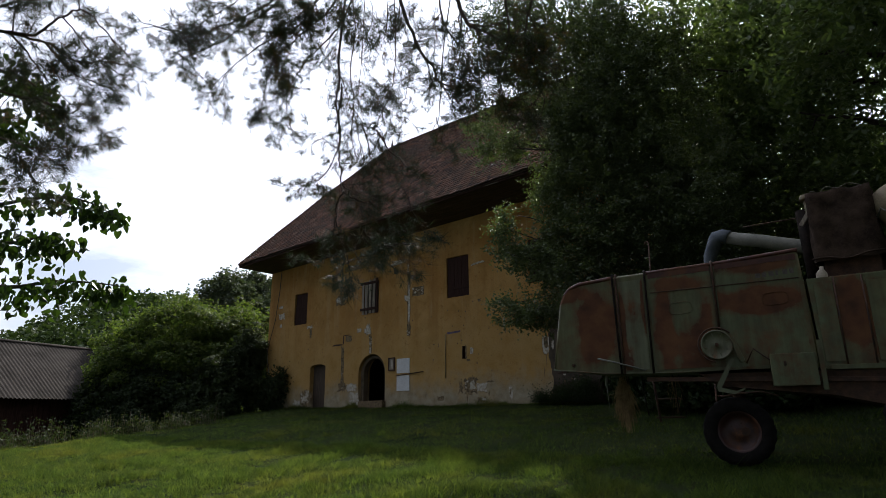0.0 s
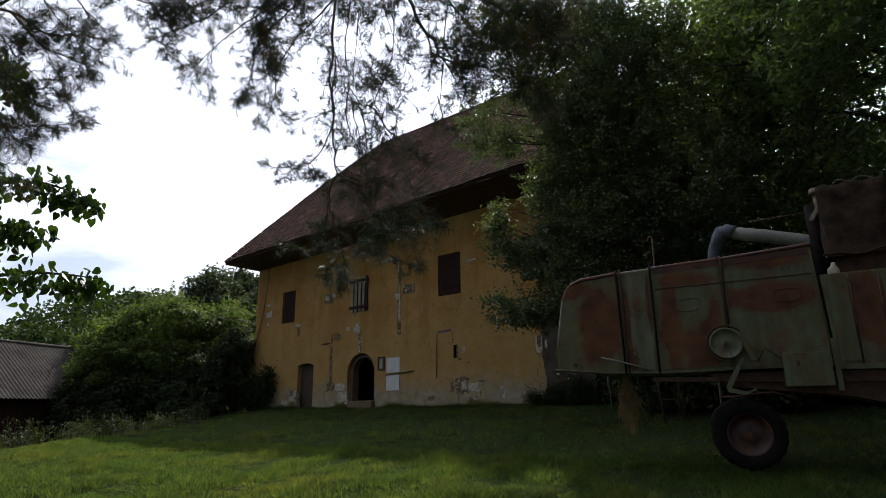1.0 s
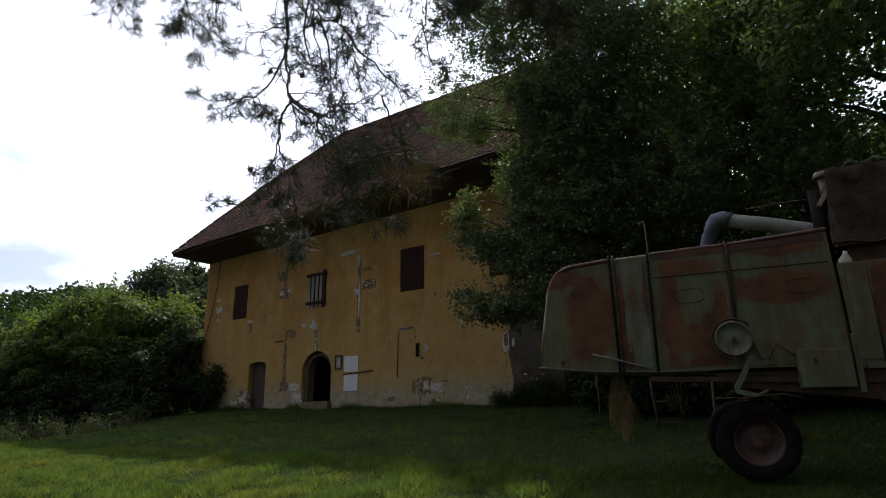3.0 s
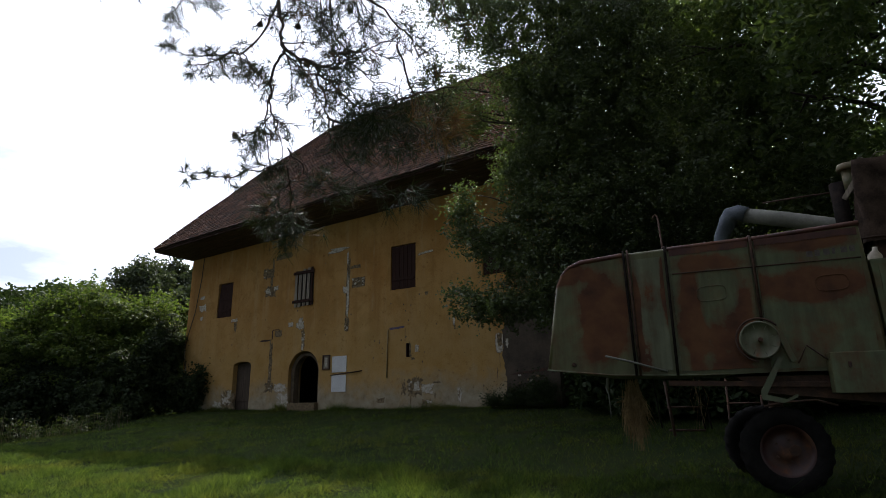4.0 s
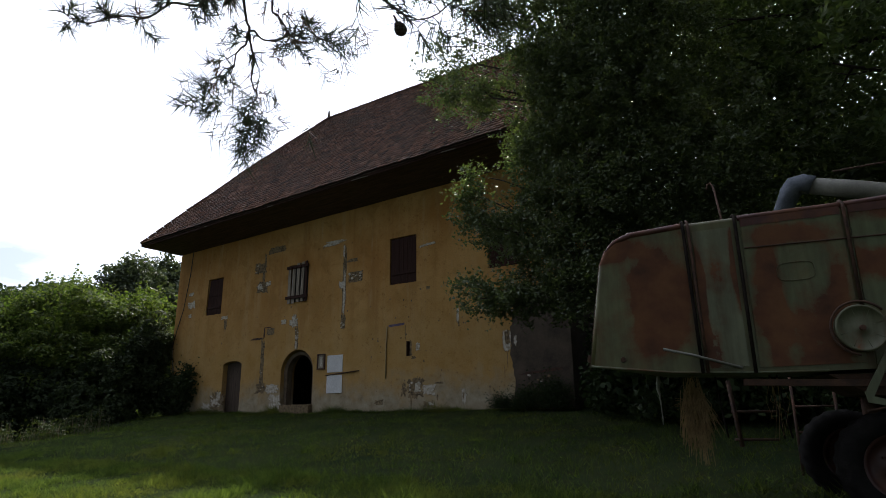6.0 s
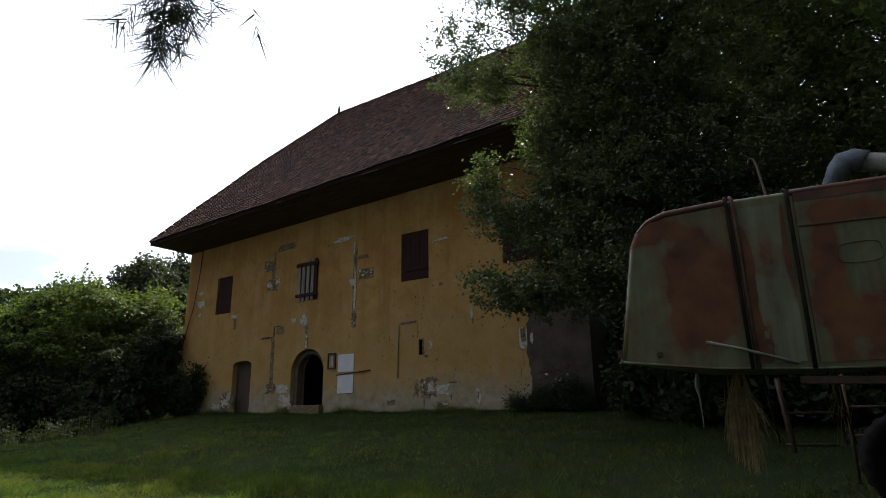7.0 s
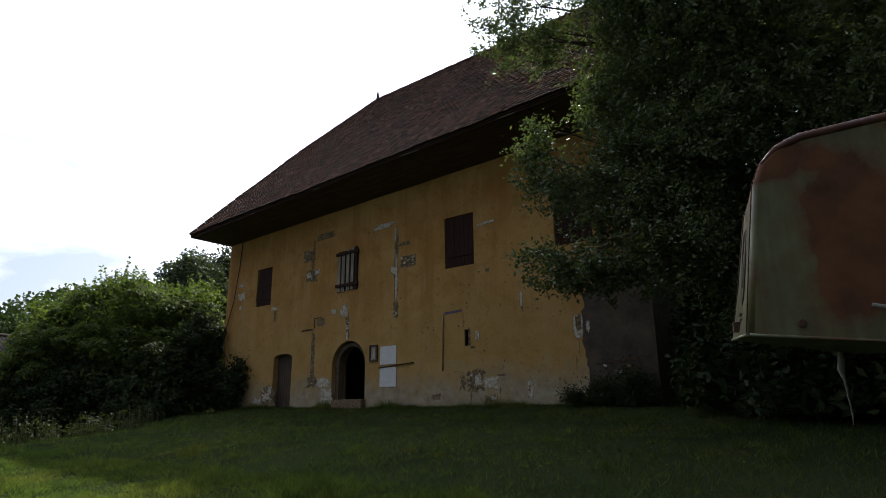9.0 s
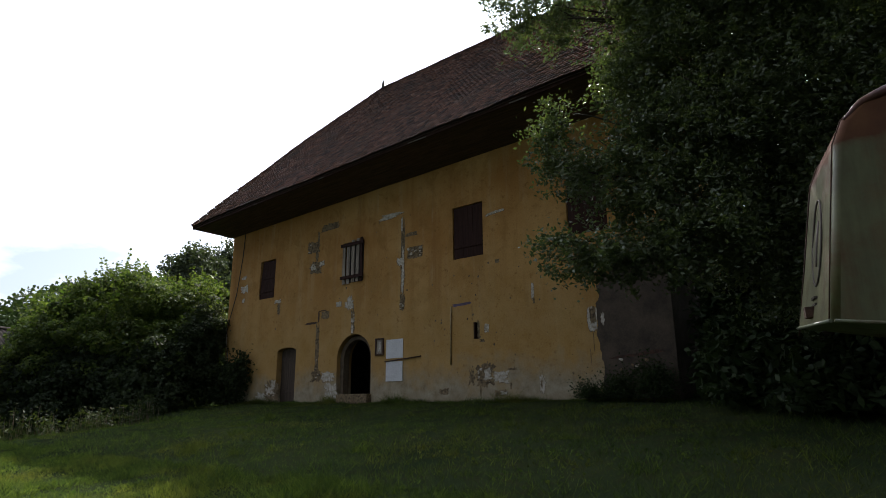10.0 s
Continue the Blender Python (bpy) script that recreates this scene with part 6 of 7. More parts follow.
for k, (x, y, foot, crest, rx, ry) in enumerate(((-33.2, 16.5, 0.2, 7.1, 2.7, 2.4), (-33.6, 20.6, 0.6, 7.4, 3.0, 2.8), (-34.9, 15.3, 0.0, 6.5, 2.1, 1.9), (-36.8, 18.6, 0.2, 7.9, 3.0, 2.8), (-41.5, 17.6, -0.3, 7.0, 3.2, 2.4), (-31.6, 19.0, 0.6, 6.6, 1.8, 1.9))):
    gz, hh = ground_z(x, y), crest - foot
    bush("hazel_bush", (x, y, gz), [(x, y, foot + 0.62 * hh, rx, ry, 0.36 * hh), (x + 0.9, y - 0.9, foot + 0.40 * hh, rx * 0.8, ry * 0.8, 0.34 * hh), (x - 0.8, y - 0.5, foot + 0.34 * hh, rx * 0.8, ry * 0.85, 0.33 * hh), (x + 0.3, y + 0.3, foot + 0.80 * hh, rx * 0.66, ry * 0.66, 0.19 * hh)],
         74, 370, 0.66, 0.13, HAZEL, "tall spreading hazel bush with fresh green leaves", 50 + k, "bush", shoots=80, core=5000)
# an added low thicket before the hazels; its dark leaves paint their lower shade
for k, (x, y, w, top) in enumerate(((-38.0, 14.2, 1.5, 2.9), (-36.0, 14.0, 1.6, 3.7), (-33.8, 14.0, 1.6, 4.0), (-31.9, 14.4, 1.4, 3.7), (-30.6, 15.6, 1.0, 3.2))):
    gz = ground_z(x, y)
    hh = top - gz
    bush("shade_thicket", (x, y, gz), [(x, y, gz + 0.55 * hh, w, 1.0, 0.42 * hh), (x + 0.5 * w, y - 0.4, gz + 0.36 * hh, 0.7 * w, 0.9, 0.36 * hh), (x - 0.5 * w, y - 0.3, gz + 0.40 * hh, 0.7 * w, 0.9, 0.38 * hh)],
         110, 200, 0.42, 0.11, SHADE_LEAF, "added dark thicket standing in for the shaded lower hazels", 110 + k, "thicket", core=5000, droop=0.7, tendrils=60, low=-0.7)
bush("ivy_mound", (-28.7, 16.9, 0.8), [(-28.7, 18.1, 2.6, 1.0, 1.0, 2.3), (-28.5, 16.5, 1.9, 1.3, 1.2, 1.95), (-28.9, 15.8, 1.3, 1.0, 1.0, 1.35), (-29.2, 18.7, 3.6, 0.9, 0.9, 2.15), (-28.2, 16.2, 1.1, 1.4, 1.3, 0.95), (-28.6, 18.5, 3.2, 0.9, 0.7, 2.3)],
     270, 180, 0.34, 0.10, IVY, "dense dark mound of ivy and creeper by the corner", 60, "ivy", wide=0.85, core=9000, droop=0.9, tendrils=190, low=-0.6)
bush("wall_ivy", (-27.2, 18.85, 1.3), [(-26.7, 18.85, 2.2, 0.62, 0.26, 1.0), (-26.3, 18.88, 2.6, 0.34, 0.24, 0.82), (-27.4, 18.8, 2.0, 0.55, 0.35, 1.0)],
     120, 110, 0.13, 0.068, IVY, "clipped dark ivy growing up the house wall", 61, "ivy", wide=0.85, core=4000, droop=0.9, low=-0.9)
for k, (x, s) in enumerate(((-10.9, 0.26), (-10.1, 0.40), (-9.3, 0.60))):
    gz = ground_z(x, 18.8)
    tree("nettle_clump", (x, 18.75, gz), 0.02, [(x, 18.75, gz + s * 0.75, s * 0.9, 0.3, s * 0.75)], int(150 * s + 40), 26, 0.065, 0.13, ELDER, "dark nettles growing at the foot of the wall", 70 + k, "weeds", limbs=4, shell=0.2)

# two round trees beyond the thicket
tree("far_tree", (-52.0, 30.5, -0.8), 0.35, [(-51.3, 29.6, 11.2, 2.3, 2.3, 2.6), (-50.6, 31.0, 9.0, 3.0, 3.0, 3.4)], 800, 40, 0.34, 0.24, FAR, "rounded oak crown beyond the thicket", 80)
tree("far_tree", (-50.5, 36.0, -0.8), 0.35, [(-53.0, 33.9, 12.4, 2.6, 2.6, 2.9), (-50.5, 36.0, 10.0, 3.6, 3.6, 3.6)], 800, 40, 0.34, 0.24, FAR, "rounded oak crown beyond the thicket", 81)


def hillside():
    """A wooded hill in the distance: its ground, and the crowns on it."""
    def top(h):
        # height of the skyline by compass heading, west of north
        return 25.6 + 3.4 * min(1.0, max(0.0, (h - 65) / 3)) - 1.15 * max(0.0, h - 66) - 0.3 * max(0.0, 58 - h) + 1.0 * math.sin(h * 0.9)
    bm = bmesh.new()
    rows = []
    for k in range(9):
        f = k / 8
        row = []
        for j in range(41):
            h = 20 + 80 * j / 40
            d = 75 + 70 * f
            z = -2 + (top(h) - 2) * math.sin(f * math.pi / 2) ** 1.2
            row.append(bm.verts.new((-d * math.sin(radians(h)), d * math.cos(radians(h)), z - 1)))
        rows.append(row)
    for p, q in zip(rows, rows[1:]):
        for j in range(40):
            bm.faces.new((p[j], p[j + 1], q[j + 1], q[j])).smooth = True
    ob = part("hillside", bm, TURF)
    tagged(ob, "wooded hillside rising beyond the barn", "hill", kind="structure")
    g = np.random.default_rng(90)
    n = 1300
    h = 22 + 76 * g.random(n)
    f = g.random(n) ** 0.8
    d = 75 + 70 * f
    z = np.array([-2 + (top(a) - 2) * math.sin(q * math.pi / 2) ** 1.2 for a, q in zip(h, f)])
    cen = np.stack([-d * np.sin(np.radians(h)), d * np.cos(np.radians(h)), z + 1.0], 1)
    per = 90
    dirs = g.normal(size=(n, per, 3))
    dirs /= np.linalg.norm(dirs, axis=2)[:, :, None]
    rad = (1.8 + 1.6 * g.random(n))[:, None, None] * (0.75 + 0.35 * g.random((n, per, 1)))
    pts = (cen[:, None, :] + dirs * rad * np.array([1, 1, 0.95])).reshape(-1, 3)
    ob = leaf_mesh("hill_wood", pts, 0.70, HILLWOOD, g=g, wide=0.9)
    tagged(ob, "dense green wood covering the distant hill", "wood", kind="stuff")


hillside()


# ---- pine overhead ----
def smooth_line(pts, n=6):
    """A rounded line through the points."""
    p = [Vector(q) for q in pts]
    p = [p[0] * 2 - p[1]] + p + [p[-1] * 2 - p[-2]]
    out = []
    for k in range(1, len(p) - 2):
        for j in range(n):
            t = j / n
            a, b, c, d = p[k - 1], p[k], p[k + 1], p[k + 2]
            out.append(0.5 * ((2 * b) + (c - a) * t + (2 * a - 5 * b + 4 * c - d) * t * t + (3 * b - a - 3 * c + d) * t ** 3))
    out.append(p[-2])
    return out


pine = thing("pine_tree", (3.4, -2.2, ground_z(3.4, -2.2)), "tall Scots pine whose twiggy branches hang over the meadow", "tree")
PB = Vector(pine.location)
tufts, dead = [], []
pr = random.Random(12)


def grow(bm, start, d, ln, girth, wild=0.3, n=4, droop=0.0):
    """A bent twig; gives its points."""
    pts = [Vector(start)]
    d = Vector(d).normalized()
    for q in range(n):
        d = (d + Vector((pr.gauss(0, wild), pr.gauss(0, wild), pr.gauss(-droop, wild)))).normalized()
        pts.append(pts[-1] + d * ln / n)
    tube(bm, pts, [max(0.0012, girth * (1 - 0.8 * q / n)) for q in range(n + 1)], 5, False)
    return pts


def leafy(a, b, ln, share):
    if pr.random() < share:
        (tufts if pr.random() < 0.88 else dead).append((a, b, ln))


def twig(bm, p, d, ln, girth, share, tuft, subs):
    """A twig with short shoots; needles sit along the outer half and on every shoot."""
    tw = grow(bm, p, d, ln, girth)
    for a, b in zip(tw[1:], tw[2:]):
        leafy(a, b, tuft, share * 0.75)
    for q in range(subs):
        j = pr.randint(1, 3)
        e = (tw[j + 1] - tw[j]).normalized() + Vector((pr.gauss(0, 0.6), pr.gauss(0, 0.6), pr.gauss(0, 0.6)))
        sh = grow(bm, tw[j], e, min(0.14, ln * pr.uniform(0.3, 0.6)), girth * 0.55, 0.25, 2)
        leafy(sh[0].lerp(sh[1], 0.5), sh[2], tuft, share)
    leafy(tw[-2], tw[-1], tuft, share)


def pine_branch(points, girth, twigs, reach, share=0.85, tuft=0.115, subs=3, hang=0.25, seconds=0):
    """A hanging branch with side twigs, and where told with smaller branches in turn."""
    line = smooth_line(points)
    girth = max(0.0040, girth * 0.95)
    jit = 0.4 * girth
    ph = [pr.uniform(0, 6.28) for q in range(4)]
    bend = 0.009 if len(points) > 4 else 0.006
    line = [q + Vector((pr.gauss(0, jit), pr.gauss(0, jit), pr.gauss(0, jit))) + Vector((math.sin(k * 0.9 + ph[0]), math.sin(k * 0.8 + ph[1]), 0.5 * math.sin(k * 1.1 + ph[2]))) * bend * min(1, k / 3) for k, q in enumerate(line)]
    bm = bmesh.new()
    n = len(line)
    tube(bm, line, [girth * (1 - 0.72 * k / (n - 1)) for k in range(n)], 7)

    def off(f, side=0.8, fwd=0.6):
        i = min(n - 2, int(f * (n - 1)))
        p = line[i].lerp(line[i + 1], f * (n - 1) - i)
        along = (line[i + 1] - line[i]).normalized()
        return p, along * fwd + Vector((pr.gauss(0, side), pr.gauss(0, side), pr.gauss(-hang, 0.5)))

    for k in range(twigs):
        f = 0.10 + 0.89 * (k + pr.random()) / twigs
        p, d = off(f)
        twig(bm, p, d, reach * pr.uniform(0.5, 1.1) * (1 - 0.3 * f), max(0.0018, girth * 0.28), share, tuft, subs)
    for k in range(seconds):
        f = 0.08 + 0.88 * (k + pr.random()) / seconds
        p, d = off(f, 0.9, 0.5)
        ln = pr.uniform(0.25, 0.55) if hang < 0.25 else pr.uniform(0.4, 0.8)
        sec = grow(bm, p, d, ln, girth * 0.45, 0.16, 6, 0.06)
        for q in range(11):
            j = pr.randint(1, 5)
            e = (sec[j + 1] - sec[j]).normalized() * 0.6 + Vector((pr.gauss(0, 0.7), pr.gauss(0, 0.7), pr.gauss(-0.1, 0.6)))
            twig(bm, sec[j].lerp(sec[j + 1], pr.random()), e, pr.uniform(0.12, 0.28), 0.0022, share, tuft, 3)
        leafy(sec[-2], sec[-1], tuft, 1.0)
    leafy(line[-2], line[-1], tuft, 1.0)
    bm.transform(Matrix.Translation(-PB))
    part("branch", bm, TWIG, pine, "brown twiggy branch")


# the long hanging branch and its forks
def sprig(at, way, count, spread=0.05, ln=0.115):
    """A thick brush of needles round a few short shoots."""
    w = Vector(way).normalized()
    for k in range(count):
        p = Vector(at) + Vector((pr.gauss(0, spread), pr.gauss(0, spread), pr.gauss(0, spread)))
        d = (w + Vector((pr.gauss(0, 0.5), pr.gauss(0, 0.5), pr.gauss(0, 0.5)))).normalized()
        tufts.append((p, p + d * 0.07, ln))


pine_branch([(-4.16, 3.87, 6.3), (-4.19, 3.84, 5.35), (-3.99, 3.65, 4.39), (-3.87, 3.56, 3.96), (-3.74, 3.50, 3.46), (-3.56, 3.38, 3.07), (-3.46, 3.34, 2.92)], 0.016, 26, 0.32, 0.40, seconds=4, hang=0.2)
pine_branch([(-4.16, 3.87, 6.1), (-4.10, 3.93, 5.36), (-3.90, 3.75, 4.41), (-3.78, 3.70, 4.05), (-3.59, 3.63, 3.78), (-3.47, 3.66, 3.70), (-3.37, 3.67, 3.61), (-3.35, 3.75, 3.44), (-3.29, 3.85, 3.28)], 0.008, 30, 0.30, 0.45, seconds=3, hang=0.2)
pine_branch([(-3.59, 3.63, 3.78), (-3.56, 3.70, 3.54), (-3.54, 3.71, 3.33), (-3.45, 3.75, 3.18)], 0.008, 16, 0.20, 0.55)
pine_branch([(-3.72, 3.64, 3.99), (-3.69, 3.59, 3.69), (-3.66, 3.62, 3.49), (-3.59, 3.63, 3.37)], 0.008, 16, 0.20, 0.5)
pine_branch([(-3.47, 3.33, 2.98), (-3.54, 3.33, 2.91), (-3.60, 3.36, 2.80), (-3.64, 3.43, 2.71), (-3.67, 3.49, 2.65), (-3.71, 3.57, 2.52)], 0.008, 15, 0.17, 0.22)
pine_branch([(-3.60, 3.36, 2.80), (-3.67, 3.40, 2.67), (-3.70, 3.46, 2.55), (-3.72, 3.49, 2.46)], 0.005, 12, 0.14, 0.25)
pine_branch([(-3.71, 3.57, 2.53), (-3.85, 3.51, 2.51), (-3.98, 3.45, 2.48), (-4.07, 3.41, 2.49), (-4.17, 3.37, 2.49), (-4.24, 3.33, 2.53)], 0.0045, 13, 0.09, 0.8, 0.095, 2)
pine_branch([(-3.71, 3.57, 2.52), (-3.74, 3.54, 2.51), (-3.79, 3.49, 2.51), (-3.85, 3.43, 2.50)], 0.004, 8, 0.10, 0.6, 0.095, 2)
pine_branch([(-3.70, 3.58, 2.52), (-3.77, 3.67, 2.48), (-3.82, 3.73, 2.43), (-3.88, 3.79, 2.37), (-3.94, 3.85, 2.33), (-3.96, 3.89, 2.30)], 0.005, 12, 0.13, 0.3)
pine_branch([(-3.77, 3.67, 2.48), (-3.91, 3.74, 2.48), (-3.94, 3.72, 2.42), (-3.97, 3.69, 2.36)], 0.004, 9, 0.11, 0.5)
pine_branch([(-3.67, 3.55, 2.60), (-3.66, 3.64, 2.54), (-3.66, 3.70, 2.48), (-3.63, 3.76, 2.43), (-3.60, 3.83, 2.48)], 0.005, 14, 0.14, 0.35)
pine_branch([(-3.77, 3.67, 2.48), (-3.83, 3.80, 2.54), (-3.78, 3.84, 2.56), (-3.72, 3.87, 2.60)], 0.004, 10, 0.12, 0.3)
pine_branch([(-3.65, 3.40, 2.70), (-3.73, 3.42, 2.69), (-3.83, 3.42, 2.67), (-3.91, 3.42, 2.68)], 0.005, 12, 0.11, 0.5)
pine_branch([(-3.47, 3.33, 2.98), (-3.37, 3.38, 2.91), (-3.27, 3.40, 2.86), (-3.19, 3.39, 2.82), (-3.15, 3.39, 2.87), (-3.11, 3.41, 2.88), (-3.05, 3.46, 2.90), (-2.93, 3.51, 2.95)], 0.009, 24, 0.20, 0.45)
pine_branch([(-3.37, 3.38, 2.91), (-3.26, 3.40, 2.79), (-3.16, 3.40, 2.68), (-3.04, 3.40, 2.57), (-2.91, 3.36, 2.54), (-2.82, 3.38, 2.47)], 0.007, 18, 0.18, 0.5)
pine_branch([(-3.33, 3.40, 2.84), (-3.25, 3.38, 2.70), (-3.18, 3.34, 2.54), (-3.34, 3.56, 2.52), (-3.27, 3.64, 2.40), (-3.17, 3.70, 2.30), (-2.99, 3.66, 2.24)], 0.006, 22, 0.16, 0.32)
pine_branch([(-3.18, 3.34, 2.54), (-3.08, 3.39, 2.47), (-2.99, 3.41, 2.42), (-2.90, 3.43, 2.39), (-2.79, 3.45, 2.38), (-2.70, 3.50, 2.40)], 0.006, 16, 0.18, 0.5)
pine_branch([(-3.63, 3.60, 3.80), (-3.53, 3.58, 3.45), (-3.48, 3.62, 3.24), (-3.41, 3.61, 3.09), (-3.31, 3.59, 3.00), (-3.24, 3.68, 2.92), (-3.13, 3.77, 2.88), (-3.00, 3.83, 2.85)], 0.005, 26, 0.24, 0.36)
pine_branch([(-3.99, 3.69, 4.39), (-3.96, 3.66, 3.94), (-4.01, 3.67, 3.58), (-4.13, 3.56, 3.34), (-4.21, 3.48, 3.31), (-4.31, 3.36, 3.27), (-4.38, 3.23, 3.30)], 0.009, 24, 0.16, 0.6)
pine_branch([(-4.13, 3.56, 3.34), (-4.09, 3.60, 3.27), (-4.06, 3.69, 3.16)], 0.005, 10, 0.13, 0.6)
pine_branch([(-4.18, 3.51, 3.32), (-4.22, 3.45, 3.25), (-4.27, 3.37, 3.19), (-4.22, 3.48, 3.16)], 0.005, 12, 0.13, 0.7)
pine_branch([(-4.14, 3.54, 3.34), (-4.07, 3.55, 3.25), (-4.04, 3.63, 3.19), (-4.02, 3.67, 3.07)], 0.005, 12, 0.15, 0.6)
pine_branch([(-3.42, 3.66, 3.66), (-3.26, 3.71, 3.41), (-3.14, 3.81, 3.25), (-3.11, 3.89, 3.19), (-3.07, 3.91, 3.03)], 0.008, 20, 0.20, 0.5)
pine_branch([(-3.06, 4.40, 5.70), (-3.21, 4.35, 4.49), (-3.20, 4.31, 4.05), (-3.26, 4.28, 3.85), (-3.28, 4.26, 3.68)], 0.008, 14, 0.22, 0.6)
pine_branch([(-3.22, 4.27, 3.98), (-3.23, 4.36, 3.78), (-3.19, 4.41, 3.67), (-3.07, 4.43, 3.65)], 0.006, 12, 0.17, 0.8)
pine_branch([(-3.61, 3.66, 5.50), (-3.67, 3.65, 4.26), (-3.72, 3.69, 4.01), (-3.76, 3.69, 3.88), (-3.85, 3.68, 3.67), (-3.86, 3.76, 3.48)], 0.005, 18, 0.20, 0.45)
pine_branch([(-3.39, 3.84, 5.60), (-3.42, 3.87, 4.29), (-3.57, 3.81, 3.87), (-3.55, 3.85, 3.76), (-3.55, 3.95, 3.55), (-3.51, 4.01, 3.33), (-3.35, 4.14, 3.36)], 0.006, 22, 0.20, 0.4)
pine_branch([(-2.98, 3.57, 2.96), (-2.95, 3.67, 2.74), (-2.91, 3.76, 2.60), (-2.81, 3.83, 2.53)], 0.006, 14, 0.16, 0.5)
sprig((-2.91, 3.36, 2.55), (0.2, 0.1, -0.2), 16, 0.055)
sprig((-2.99, 3.41, 2.51), (-0.3, 0.1, -0.4), 18, 0.05)
sprig((-2.81, 3.42, 2.44), (0.5, 0.2, -0.2), 18, 0.05)
sprig((-3.97, 3.69, 2.34), (-0.5, -0.3, -0.4), 18, 0.035)
sprig((-3.98, 3.87, 2.33), (-0.3, 0.1, -1.0), 38, 0.055, 0.14)
sprig((-3.60, 3.83, 2.47), (0.5, 0.5, -0.1), 16, 0.035)
sprig((-3.76, 3.44, 2.64), (0.0, 0.0, -0.8), 10, 0.035)
sprig((-2.99, 3.66, 2.24), (0.4, 0.3, -0.4), 12, 0.04)
sprig((-2.91, 3.80, 2.56), (0.3, 0.2, -0.3), 12, 0.05)
# two thick brushes on the lowest bough, one of them dead and bleached
sprig((-2.66, 3.05, 2.27), (-0.5, 0.1, -0.2), 16, 0.05, 0.13)
sprig((-2.74, 3.02, 2.22), (-0.2, 0.3, -0.3), 10, 0.04, 0.13)
pine_branch([(-3.00, 3.40, 2.44), (-2.85, 3.20, 2.36), (-2.70, 3.08, 2.30), (-2.46, 3.00, 2.26), (-2.30, 2.98, 2.22)], 0.008, 10, 0.14, 0.5)
for k in range(14):
    p = Vector((-2.38, 3.02, 2.13)) + Vector((pr.gauss(0, 0.04), pr.gauss(0, 0.04), pr.gauss(0, 0.03)))
    dead.append((p, p + Vector((0.05, pr.gauss(0, 0.03), pr.gauss(-0.02, 0.03))), 0.12))
# the fans above it, a lattice of fine twigs
FANS = [
    (0.016, 0.85, ((-4.70, 3.83, 6.29), (-5.21, 3.73, 6.10), (-5.86, 3.60, 6.02), (-6.35, 3.36, 5.90), (-6.16, 2.84, 5.56), (-6.28, 2.53, 5.60))),
    (0.014, 0.85, ((-4.86, 3.80, 6.20), (-5.47, 3.68, 5.96), (-6.13, 3.54, 5.79), (-6.45, 3.30, 5.60), (-6.30, 2.95, 5.20))),
    (0.014, 0.85, ((-4.35, 3.90, 5.99), (-4.83, 3.80, 5.72), (-5.34, 3.70, 5.52), (-5.89, 3.59, 5.38), (-6.32, 3.51, 5.13))),
    (0.013, 0.80, ((-4.19, 3.93, 5.85), (-4.65, 3.84, 5.50), (-5.15, 3.74, 5.30), (-5.38, 3.69, 4.92), (-5.40, 3.69, 4.49))),
    (0.012, 0.75, ((-4.14, 3.94, 5.61), (-4.40, 3.89, 5.26), (-4.79, 3.81, 5.03), (-5.05, 3.76, 4.60), (-4.91, 3.79, 4.16))),
    (0.006, 0.55, ((-4.03, 3.96, 5.78), (-3.87, 4.00, 5.29), (-4.01, 3.97, 4.91), (-3.92, 3.99, 4.48), (-3.78, 4.01, 4.18))),
    (0.022, 0.55, ((-3.59, 4.05, 5.60), (-3.38, 4.09, 4.90), (-3.15, 4.14, 4.44), (-3.03, 4.16, 4.21), (-2.59, 4.25, 3.99))),
    (0.006, 0.55, ((-3.66, 4.04, 5.63), (-3.69, 4.03, 5.08), (-3.58, 4.05, 4.64), (-3.44, 4.08, 4.24), (-3.57, 4.06, 4.12))),
    (0.024, 0.50, ((-2.92, 4.19, 5.33), (-2.77, 4.22, 4.82), (-2.41, 4.29, 4.50), (-2.09, 4.35, 4.33))),
    (0.012, 0.55, ((-3.11, 4.15, 5.41), (-2.99, 4.17, 4.83), (-2.75, 4.22, 4.43), (-2.64, 4.24, 4.16))),
    (0.012, 0.85, ((-5.72, 3.63, 6.65), (-5.99, 3.57, 6.33), (-6.30, 3.30, 6.00), (-6.12, 2.95, 5.67))),
    (0.014, 0.60, ((-2.38, 4.29, 5.11), (-2.35, 4.30, 4.54), (-2.47, 4.28, 4.16), (-2.36, 4.30, 3.73))),
    (0.014, 0.60, ((-2.05, 4.36, 4.97), (-2.19, 4.33, 4.48), (-2.10, 4.35, 4.05), (-2.04, 4.36, 3.75))),
    (0.012, 0.85, ((-4.61, 3.85, 6.18), (-4.71, 3.83, 5.75), (-4.99, 3.77, 5.55), (-5.73, 3.62, 5.73))),
]
for girth, share, pts in FANS:
    pine_branch(pts, girth, 18, 0.32, share, 0.135, seconds=7, hang=0.2)
